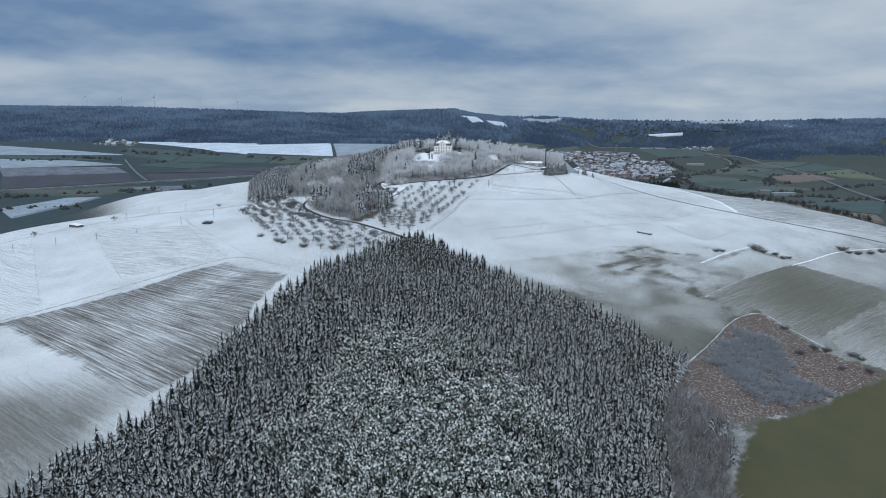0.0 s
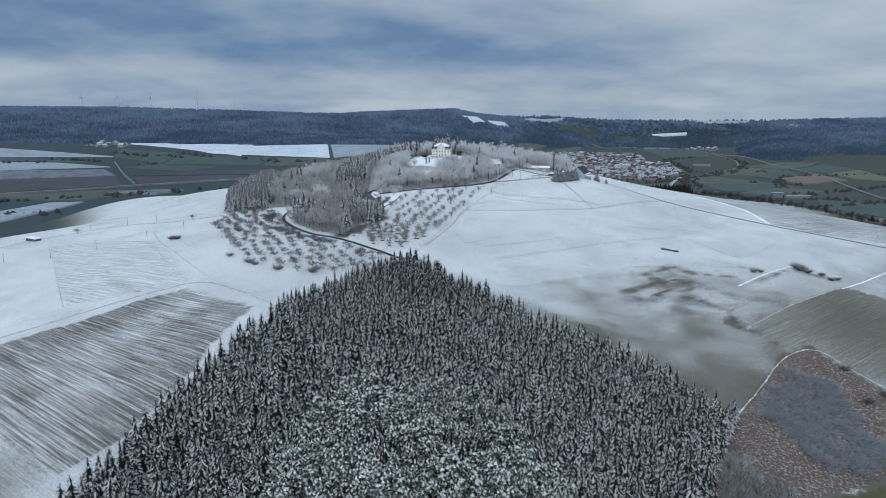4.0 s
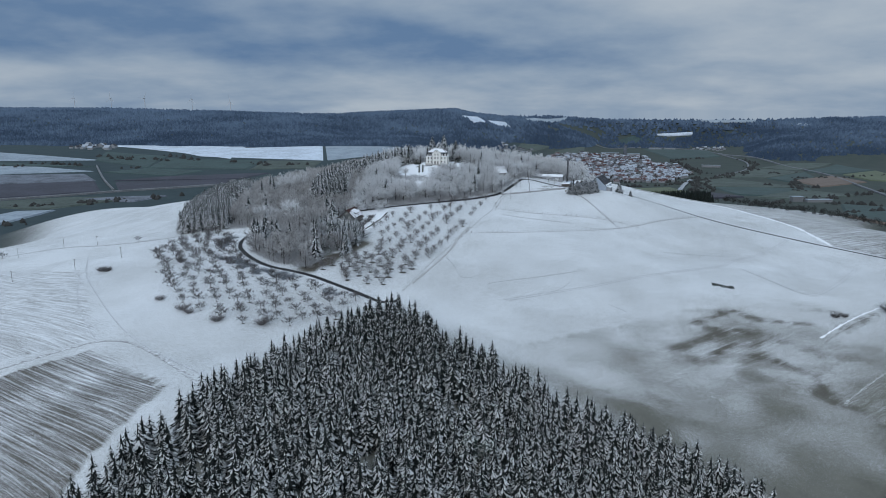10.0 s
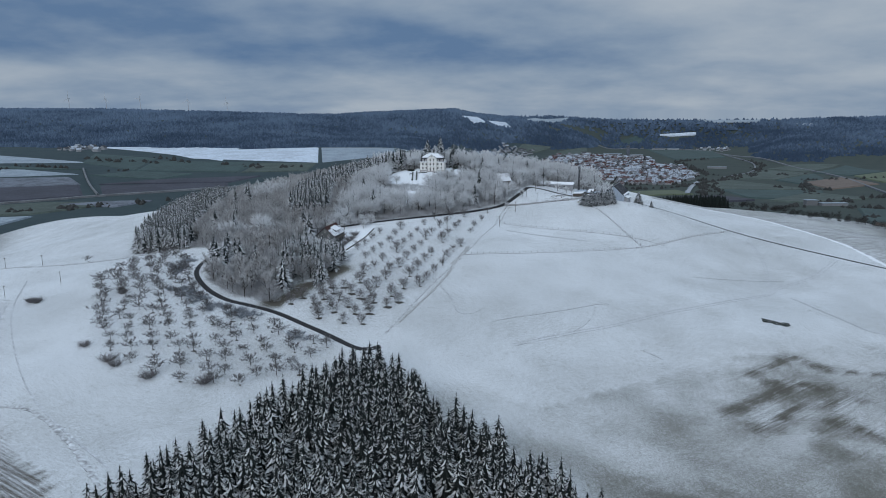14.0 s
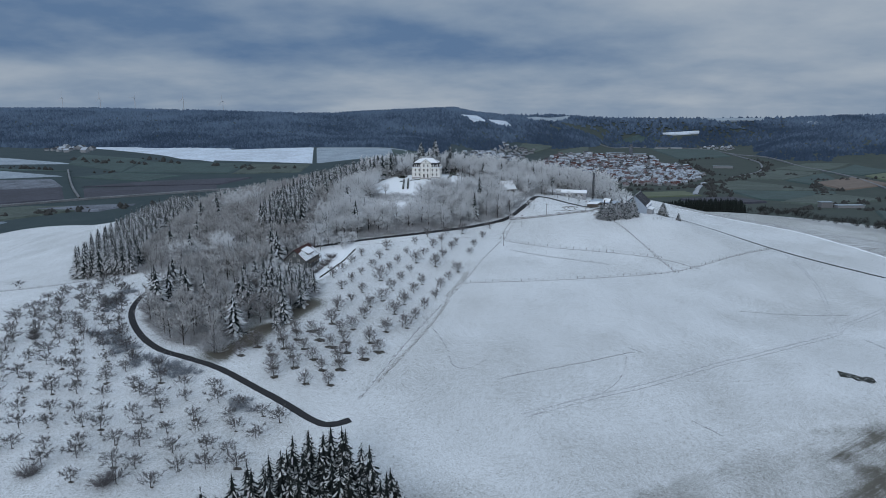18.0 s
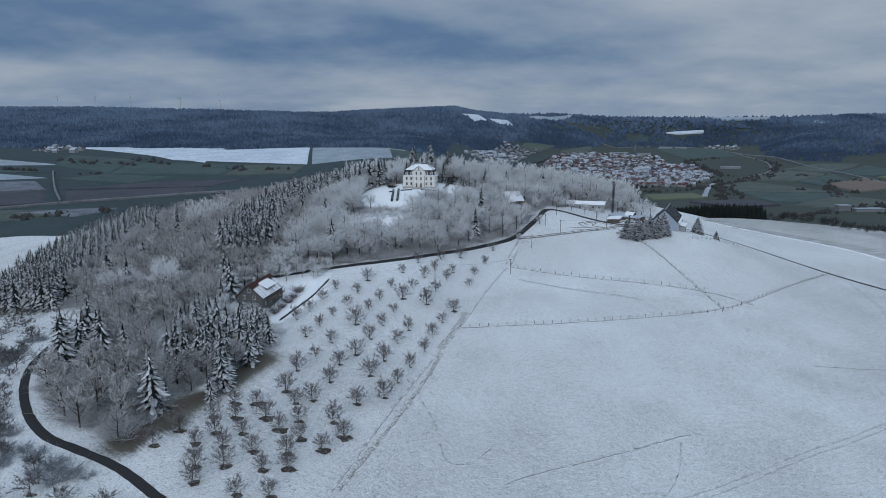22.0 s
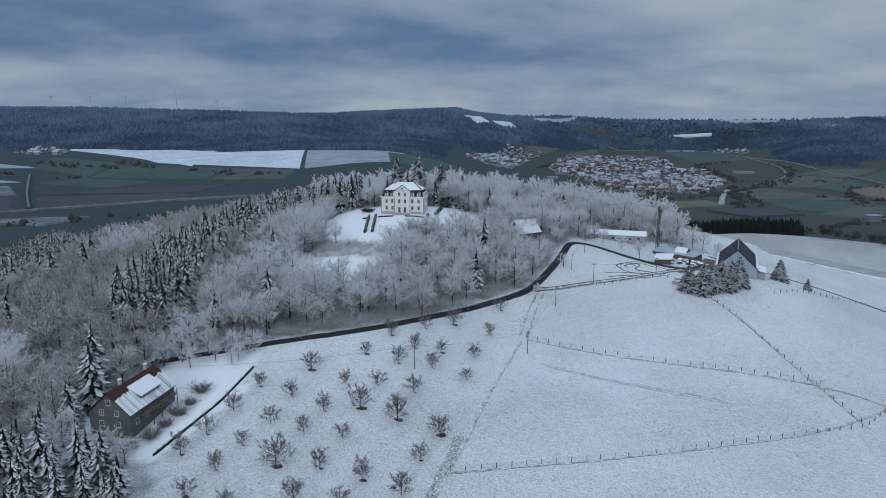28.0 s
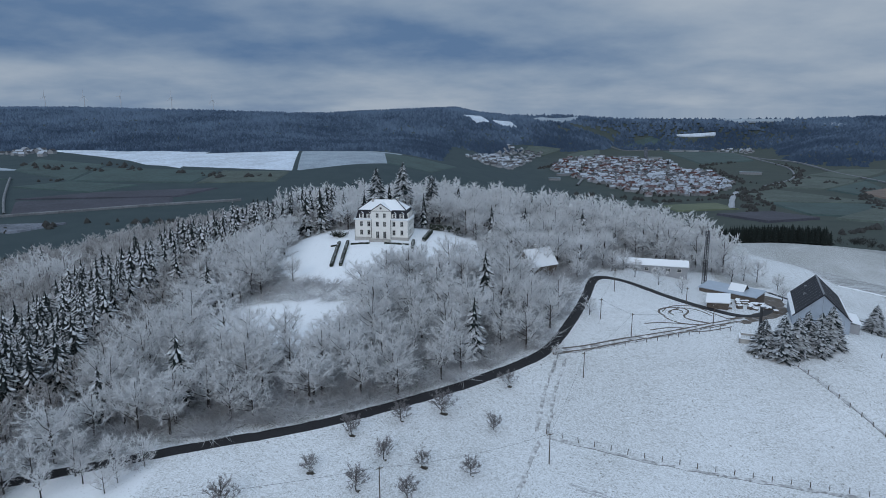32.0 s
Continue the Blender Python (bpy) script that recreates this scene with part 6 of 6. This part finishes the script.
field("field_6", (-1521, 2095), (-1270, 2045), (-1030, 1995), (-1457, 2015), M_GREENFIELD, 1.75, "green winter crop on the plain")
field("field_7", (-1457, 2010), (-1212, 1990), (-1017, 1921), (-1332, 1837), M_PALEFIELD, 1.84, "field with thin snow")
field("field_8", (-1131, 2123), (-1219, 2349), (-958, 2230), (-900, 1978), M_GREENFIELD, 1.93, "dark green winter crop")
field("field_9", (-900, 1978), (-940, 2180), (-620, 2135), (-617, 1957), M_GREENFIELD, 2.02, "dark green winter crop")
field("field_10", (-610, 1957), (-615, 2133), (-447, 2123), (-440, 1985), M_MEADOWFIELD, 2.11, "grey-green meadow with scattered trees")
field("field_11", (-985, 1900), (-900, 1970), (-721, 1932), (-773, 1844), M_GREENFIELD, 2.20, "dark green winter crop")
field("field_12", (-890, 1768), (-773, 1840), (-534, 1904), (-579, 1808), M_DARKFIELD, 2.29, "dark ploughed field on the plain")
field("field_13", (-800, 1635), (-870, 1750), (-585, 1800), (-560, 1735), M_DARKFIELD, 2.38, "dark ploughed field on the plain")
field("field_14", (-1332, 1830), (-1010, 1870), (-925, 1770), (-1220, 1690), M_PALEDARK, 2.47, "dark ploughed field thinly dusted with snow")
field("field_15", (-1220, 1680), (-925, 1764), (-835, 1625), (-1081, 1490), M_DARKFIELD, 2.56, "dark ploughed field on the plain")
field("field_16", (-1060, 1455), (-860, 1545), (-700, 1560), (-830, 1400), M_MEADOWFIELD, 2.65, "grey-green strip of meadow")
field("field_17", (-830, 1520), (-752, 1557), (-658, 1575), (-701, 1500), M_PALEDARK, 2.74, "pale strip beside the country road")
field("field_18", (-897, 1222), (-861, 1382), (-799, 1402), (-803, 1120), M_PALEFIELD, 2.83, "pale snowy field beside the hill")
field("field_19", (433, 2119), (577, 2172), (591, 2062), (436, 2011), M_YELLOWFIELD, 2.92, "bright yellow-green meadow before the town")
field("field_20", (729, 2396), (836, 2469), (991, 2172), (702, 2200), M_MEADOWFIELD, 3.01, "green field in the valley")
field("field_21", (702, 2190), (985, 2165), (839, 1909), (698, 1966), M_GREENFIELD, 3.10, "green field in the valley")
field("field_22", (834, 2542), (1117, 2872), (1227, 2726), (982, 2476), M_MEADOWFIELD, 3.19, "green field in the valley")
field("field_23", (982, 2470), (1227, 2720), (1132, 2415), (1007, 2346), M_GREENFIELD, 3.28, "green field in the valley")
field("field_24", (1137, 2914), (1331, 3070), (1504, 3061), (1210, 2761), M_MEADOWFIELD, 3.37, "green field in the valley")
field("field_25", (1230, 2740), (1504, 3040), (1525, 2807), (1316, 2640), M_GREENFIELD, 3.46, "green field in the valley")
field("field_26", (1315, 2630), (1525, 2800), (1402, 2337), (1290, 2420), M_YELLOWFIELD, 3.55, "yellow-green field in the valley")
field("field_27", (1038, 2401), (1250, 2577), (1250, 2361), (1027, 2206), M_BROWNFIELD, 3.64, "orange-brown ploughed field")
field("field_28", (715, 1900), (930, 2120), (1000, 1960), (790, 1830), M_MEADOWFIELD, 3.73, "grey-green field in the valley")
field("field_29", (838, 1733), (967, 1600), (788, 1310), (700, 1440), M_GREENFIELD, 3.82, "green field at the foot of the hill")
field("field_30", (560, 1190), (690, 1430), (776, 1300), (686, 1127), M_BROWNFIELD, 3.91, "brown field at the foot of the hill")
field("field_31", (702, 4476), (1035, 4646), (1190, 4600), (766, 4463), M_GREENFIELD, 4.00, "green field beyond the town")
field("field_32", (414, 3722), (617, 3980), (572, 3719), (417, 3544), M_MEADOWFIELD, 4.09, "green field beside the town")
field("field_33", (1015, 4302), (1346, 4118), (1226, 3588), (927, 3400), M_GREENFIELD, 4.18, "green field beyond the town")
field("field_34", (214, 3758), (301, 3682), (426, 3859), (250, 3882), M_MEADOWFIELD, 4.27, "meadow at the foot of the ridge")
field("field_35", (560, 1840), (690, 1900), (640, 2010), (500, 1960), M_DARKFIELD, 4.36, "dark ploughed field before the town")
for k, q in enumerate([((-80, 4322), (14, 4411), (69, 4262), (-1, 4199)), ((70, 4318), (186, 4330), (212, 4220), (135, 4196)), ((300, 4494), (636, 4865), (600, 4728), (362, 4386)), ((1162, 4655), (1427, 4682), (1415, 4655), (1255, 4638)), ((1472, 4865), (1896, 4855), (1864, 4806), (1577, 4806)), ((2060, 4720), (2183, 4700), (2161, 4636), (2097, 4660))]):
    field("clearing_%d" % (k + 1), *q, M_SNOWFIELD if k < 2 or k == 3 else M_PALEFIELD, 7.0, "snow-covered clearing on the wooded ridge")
ribbon("country_road", [(-1070, 1465), (-876, 1570), (-805, 1620), (-707, 1664), (-588, 1725), (-430, 1780)], 4, M_GRAVEL, 4.6, "pale road across the plain", "road", 0, 25)
ribbon("field_lane", [(-1060, 2010), (-1006, 1924), (-900, 1760), (-800, 1622)], 4, M_GRAVEL, 4.6, "pale lane between the fields", "road", 0, 25)
ribbon("valley_road", [(1303, 3837), (1285, 3400), (1270, 3132), (1271, 2650), (1158, 2220), (1050, 1880), (967, 1600)], 7, M_GRAVEL, 5.0, "pale main road along the valley", "road", 0, 25)
ribbon("railway", [(518, 4097), (1102, 4508), (1346, 4118), (1210, 3316), (1175, 3110), (1026, 2752), (834, 2542)], 6, M_GRAVEL, 4.6, "railway line curving through the valley", "railway", 0, 25)
ribbon("town_road", [(300, 2560), (349, 2771), (470, 3283), (726, 3834)], 7, M_GRAVEL, 4.6, "straight road into the town", "road", 0, 25)
ribbon("river", [(575, 2060), (583, 2094), (648, 2268), (706, 2395)], 13, M_WATER, 4.6, "pale reach of the river before the town", "river", 1.0, 20)

# woods on the ridges: one crown for each tree or clump
cone_v = [(0.5, 0, 0), (0.16, 0.48, 0), (-0.4, 0.3, 0), (-0.4, -0.3, 0), (0.16, -0.48, 0), (0.02, 0.02, 1.0)]
cone_f = [(k, (k + 1) % 5, 5) for k in range(5)]
CONE = [(np.array(cone_v), cone_f), (np.array(cone_v) * (1.25, 1.25, 0.8), cone_f)]
dome_v = [(0.5, 0, 0), (0.16, 0.48, 0), (-0.4, 0.3, 0), (-0.4, -0.3, 0), (0.16, -0.48, 0), (0.36, 0.1, 0.5), (-0.05, 0.36, 0.6), (-0.36, -0.05, 0.5), (0.08, -0.34, 0.55), (0.02, 0.02, 0.95)]
dome_f = [(0, 1, 5), (1, 6, 5), (1, 2, 6), (2, 7, 6), (2, 3, 7), (3, 8, 7), (3, 4, 8), (4, 5, 8), (4, 0, 5), (5, 6, 9), (6, 7, 9), (7, 8, 9), (8, 5, 9)]
CLUMP = [(np.array(dome_v), dome_f), (np.array(dome_v) * (1.2, 1.2, 0.85), dome_f)]
rng = np.random.default_rng(160)
n = 84000
x, y = rng.uniform(-4200, 3200, n), 2560 + 2310 * rng.uniform(0, 1, n) ** 1.25
a = x / (y - 270)
west = (y > 2600 + 190 * (value_noise(x, y, 110, 31) - 0.3)) & (a < 0.03) & (y < 4300) & (land(x, y) > np.where(a > -0.2, -58, -34))
mid = (a > -0.26) & (a < 0.19) & (y > 3560 + 700 * smooth(0.05, -0.03, a) * 0) & (y < 4650) & (land(x, y) > -95) & (value_noise(x, y, 240, 33) > 0.2)
east = (a > 0.19) & (land(x, y) > -108) & (value_noise(x, y, 260, 32) > 0.3) & (y > 2950)
far = (y > 4400) & (a > -0.12) & (value_noise(x, y, 200, 35) > 0.22)
ok = (west | mid | east | far) & (np.abs(a) < 0.86)
for q in ([(-80, 4322), (14, 4411), (69, 4262), (-1, 4199)], [(70, 4318), (186, 4330), (212, 4220), (135, 4196)], [(300, 4494), (636, 4865), (600, 4728), (362, 4386)], [(1162, 4662), (1427, 4690), (1401, 4630), (1255, 4605)], [(1472, 4865), (1896, 4855), (1864, 4796), (1577, 4796)], [(214, 3758), (301, 3682), (426, 3859), (250, 3882)]):
    ok &= ~inside(x, y, q)
x, y = x[ok], y[ok]
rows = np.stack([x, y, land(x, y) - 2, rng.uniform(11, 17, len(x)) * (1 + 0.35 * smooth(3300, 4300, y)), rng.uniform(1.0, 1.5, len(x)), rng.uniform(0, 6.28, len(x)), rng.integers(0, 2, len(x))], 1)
tagged(new("ridge_woods", joined("ridge_woods", CONE, rows, M_FARWOOD)), "frosted woods on the distant ridges, blue-grey with painted haze", "wood", kind="stuff")

# dark conifer strips behind the hill's eastern shoulder, hedges and trees on the plain
xs, ys = spread_points([(222, 1345), (320, 1322), (380, 1278), (398, 1298), (330, 1355), (240, 1385)], 5.0, seed=161)
rows = tree_places(xs, ys, 17, 23, 163, 5, (1.2, 1.6))
M_DARKWOOD = snowy("dark_conifer_needles", (0.016, 0.022, 0.020), 1.2, 1.8, 0.3)
dark = tagged(new("conifer_strip", joined("conifer_strip", [spruce_shape(171, 0.22, 8, 8)], rows, M_DARKWOOD)), "dark snowless conifer wood below the hill", "wood", kind="stuff")
M_COPSE = plain("leafless_grey_copse", (0.036, 0.037, 0.036), 0.9, 0.3, 0.1)
rng = np.random.default_rng(164)
lines = [[(-1180, 2215), (-1020, 2160), (-900, 2120)], [(-1090, 2150), (-1000, 2140)], [(-960, 2240), (-800, 2110)], [(-1400, 1990), (-1250, 1985)], [(-700, 2090), (-600, 2080)], [(-1000, 1380), (-560, 1600), (-300, 1500)], [(-900, 1210), (-600, 1330), (-380, 1250)], [(230, 3150), (420, 3500), (540, 3560)], [(640, 2000), (760, 2420), (1000, 2650)], [(900, 2050), (1060, 2450), (1500, 2600)], [(560, 1650), (900, 1900), (1300, 2200)], [(700, 1500), (1000, 1700), (1500, 1900)], [(250, 2350), (480, 2190), (700, 2330)], [(830, 2600), (900, 3300), (1100, 3500)], [(-350, 1400), (100, 1500), (420, 1650)], [(1026, 2720), (1190, 3100), (1230, 3350)], [(690, 2420), (830, 2520), (1000, 2700)], [(600, 2000), (690, 2290), (740, 2420)], [(1060, 2640), (1180, 2700)], [(800, 1790), (940, 1680)], [(880, 2240), (1010, 2190)], [(-960, 1960), (-920, 2000)], [(-640, 2040), (-470, 2050)], [(-1270, 2060), (-1100, 2010)]]
px_, py_ = [], []
for line in lines:
    p = np.array(line, float)
    s = np.concatenate([[0], np.cumsum(np.hypot(*np.diff(p, axis=0).T))])
    k = rng.uniform(0, s[-1], int(s[-1] / 11))
    px_.append(np.interp(k, s, p[:, 0]) + rng.normal(0, 9, len(k)))
    py_.append(np.interp(k, s, p[:, 1]) + rng.normal(0, 9, len(k)))
xs, ys = spread_points([(390, 1282), (412, 1222), (470, 1160), (560, 1120), (640, 1090), (660, 1120), (570, 1155), (480, 1195), (430, 1250), (402, 1296)], 11, seed=162)
rows = tree_places(xs, ys, 9, 16, 165, 5, (1.0, 1.4))
tagged(new("leafless_copse", joined("leafless_copse", [b[1] for b in SPARSE], rows, M_COPSE)), "dark leafless copse below the hill's shoulder", "wood", kind="stuff")
xs, ys = np.concatenate(px_), np.concatenate(py_)
rows = np.stack([xs, ys, land(xs, ys) - 0.5, rng.uniform(5, 13, len(xs)), rng.uniform(0.8, 1.5, len(xs)), rng.uniform(0, 6.28, len(xs)), rng.integers(0, 2, len(xs))], 1)
tagged(new("valley_hedgerows", joined("valley_hedgerows", CLUMP, rows, M_COPSE)), "leafless hedgerows and trees in the valley", "hedgerow", kind="stuff")

# the town: three hundred houses of their own, the rest joined
def cottage_shapes(w, d, h, r):
    walls = ([(-w, -d, -2), (w, -d, -2), (w, d, -2), (-w, d, -2), (-w, -d, h), (w, -d, h), (w, d, h), (-w, d, h), (0, -d, r - 0.1), (0, d, r - 0.1)], [(0, 1, 5, 8, 4), (3, 7, 9, 6, 2), (0, 4, 7, 3), (1, 2, 6, 5)])
    v, f = slab_shape((-w - 0.6, -d - 0.5, h - 0.2), (0, -d - 0.5, r + 0.1), (0, d + 0.5, r + 0.1), (-w - 0.6, d + 0.5, h - 0.2), 0.3)
    v2, f2 = slab_shape((w + 0.6, -d - 0.5, h - 0.2), (0, -d - 0.5, r + 0.1), (0, d + 0.5, r + 0.1), (w + 0.6, d + 0.5, h - 0.2), 0.3)
    return walls, (v + v2, f + [tuple(i + 8 for i in q) for q in f2])


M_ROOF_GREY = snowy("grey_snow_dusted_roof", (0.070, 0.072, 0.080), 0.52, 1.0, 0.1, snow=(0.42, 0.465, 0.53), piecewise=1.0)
models = []
for k, (w, d, h, r) in enumerate([(5, 6.5, 6, 10.5), (4.5, 5.5, 5, 9), (6, 8, 6.5, 11.5), (5, 9, 6, 10)]):
    walls, roof = cottage_shapes(w, d, h, r)
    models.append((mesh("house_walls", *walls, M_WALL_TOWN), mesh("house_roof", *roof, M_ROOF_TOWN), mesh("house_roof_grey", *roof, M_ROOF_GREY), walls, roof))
TOWN = [(374, 3605), (572, 3719), (848, 3572), (760, 3125), (830, 3008), (788, 2619), (624, 2326), (448, 2300), (385, 2521), (320, 2834), (280, 3104)]
SUBURB = [(-55, 3158), (153, 3863), (309, 3738), (240, 3535), (113, 2947), (32, 2997)]
VILLAGE = [(1304, 4327), (1491, 4500), (1590, 4480), (1390, 4039)]
FARMS = [(-1420, 2460), (-1470, 2660), (-1300, 2640), (-1240, 2400)]
count, rest, red_rest = 0, [], []
rng = np.random.default_rng(180)
for poly, gap, seed, old in ((TOWN, 24, 181, True), (SUBURB, 29, 182, False), (VILLAGE, 45, 183, False), (FARMS, 46, 184, False)):
    xs, ys = spread_points(poly, gap, 0.4, seed)
    for x, y in zip(xs, ys):
        if rng.uniform() < 0.12:
            continue
        k, turn, size = int(rng.integers(0, 4)), rng.uniform(-25, 25) + 90 * int(rng.integers(0, 2)), rng.uniform(0.9, 1.35)
        red = old and rng.uniform() < 0.34
        if count < 300 and (y < 3300 or not old):
            ob = tagged(new("town_house"), "small town house with %s roof" % ("red tiled" if red else "grey snow-dusted"), "house", "houses of the town" if poly is TOWN else "houses of the villages")
            ob.matrix_basis = pose(x, y, ground_z(x, y), 0, 0, turn) @ Matrix.Diagonal((size, size, size, 1))
            part("wall", models[k][0], ob)
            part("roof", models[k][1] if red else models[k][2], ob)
            count += 1
        else:
            (red_rest if red else rest).append((x, y, ground_z(x, y), size, 1.0, radians(turn), k))
if rest:
    holder = tagged(new("town_quarter"), "further houses of the distant town", "houses", kind="stuff")
    part("walls", joined("quarter_walls", [m[3] for m in models], rest + red_rest, M_WALL_TOWN), holder)["kind"] = "stuff"
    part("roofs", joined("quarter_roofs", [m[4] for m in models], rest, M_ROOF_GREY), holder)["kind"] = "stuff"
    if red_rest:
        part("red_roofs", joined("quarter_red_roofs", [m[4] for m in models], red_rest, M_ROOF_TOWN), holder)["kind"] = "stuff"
xs, ys = spread_points(TOWN, 24, 0.45, 185)
rows = np.stack([xs, ys, land(xs, ys), rng.uniform(6, 11, len(xs)), rng.uniform(0.8, 1.3, len(xs)), rng.uniform(0, 6, len(xs)), rng.integers(0, 2, len(xs))], 1)
tagged(new("town_trees", joined("town_trees", CLUMP, rows, M_COPSE)), "leafless garden trees between the houses", "trees", kind="stuff")
for k, (x, y, w, d, h, turn) in enumerate([(616, 3635, 60, 22, 9, -8), (708, 3740, 90, 25, 10, -8), (820, 3700, 60, 24, 9, -5), (330, 3080, 40, 14, 8, 20), (300, 2880, 50, 15, 8, 10), (250, 2720, 36, 13, 7, 5), (1060, 4200, 70, 20, 9, 0), (1160, 4250, 60, 20, 9, 0), (960, 2950, 70, 16, 8, -10), (505, 3470, 50, 16, 9, 12), (774, 1807, 26, 14, 12, 5), (822, 1800, 60, 16, 6, 5)]):
    ob = placed("works_hall", x, y, turn, "long pale works hall at the edge of town", "hall", None, "works halls")
    box("wall", -w / 2, w / 2, -d / 2, d / 2, -2, h, M_WALL_TOWN, ob)
    box("roof", -w / 2 - 1, w / 2 + 1, -d / 2 - 1, d / 2 + 1, h, h + 1, M_PALEFIELD, ob)
# silo borrows a dim field colour: fading by distance is painted in
silo = placed("silo_tower", 776, 3698, 0, "tall grey concrete silo tower beyond the town", "tower")
box("shaft", -7, 7, -7, 7, -2, 48, M_PALEDARK, silo)
box("head", -5, 5, -5, 5, 48, 55, M_PALEDARK, silo)
church = placed("church", 700, 3080, 10, "church with a slim steeple in the old town", "church")
box("nave", -7, 7, -14, 14, -2, 12, M_WALL_TOWN, church)
slab("nave_roof", (-7.6, -14.5, 12), (0, -14.5, 19), (0, 14.5, 19), (-7.6, 14.5, 12), 0.4, M_ROOF_TOWN, church)
slab("nave_roof", (7.6, -14.5, 12), (0, -14.5, 19), (0, 14.5, 19), (7.6, 14.5, 12), 0.4, M_ROOF_TOWN, church)
box("steeple", -4, 4, -22, -14, -2, 26, M_WALL_TOWN, church)
part("spire", mesh("spire", [(-4.3, -22.3, 26), (4.3, -22.3, 26), (4.3, -13.7, 26), (-4.3, -13.7, 26), (0, -18, 46)], [(0, 1, 4), (1, 2, 4), (2, 3, 4), (3, 0, 4), (3, 2, 1, 0)], M_SLATE), church)

# wind turbines on the western ridge
tv, tf = [], []
tube(tv, tf, (0, 0, -60), (0, 0, 96), 2.6, 1.6, 10)
tower_me, nacelle_me = mesh("tower", tv, tf, M_WHITE), mesh("nacelle", *box_shape(-2.2, 2.2, -5, 7, -2, 2.4), M_WHITE)
blade_me = mesh("blade", [(-1.5, 0, 1), (1.9, 0.3, 1), (2.3, 0.2, 10), (-1.2, -0.1, 10), (0.5, 0, 50), (-0.4, 0, 50), (-1.5, -0.6, 1), (1.9, -0.5, 1), (2.3, -0.5, 10), (-1.2, -0.6, 10), (0.5, -0.3, 50), (-0.4, -0.3, 50)], [(0, 1, 2, 3), (3, 2, 4, 5), (6, 9, 8, 7), (9, 11, 10, 8), (0, 3, 9, 6), (3, 5, 11, 9), (1, 7, 8, 2), (2, 8, 10, 4), (5, 4, 10, 11), (0, 6, 7, 1)], M_WHITE)
hub_me = mesh("hub", *box_shape(-1.8, 1.8, -7.5, -5, -1.8, 1.8), M_WHITE)
for k, (x, y, z, spin) in enumerate([(-2839, 4900, 193, 10), (-2573, 4900, 191, 0), (-2330, 4900, 190, 35), (-1990, 4900, 182, 5), (-1716, 4900, 165, -5)]):
    ob = tagged(new("wind_turbine"), "white three-bladed wind turbine on the wooded ridge", "wind turbine", "wind turbines")
    ob.matrix_basis = pose(x, y, z - 97, 0, 0, -25)
    part("tower", tower_me, ob)
    nac = part("nacelle", nacelle_me, ob, m=pose(0, 0, 97))
    part("hub", hub_me, nac)
    for b in range(3):
        part("blade", blade_me, nac, m=pose(0, -6.5, 0, 0, spin + 120 * b, 0))
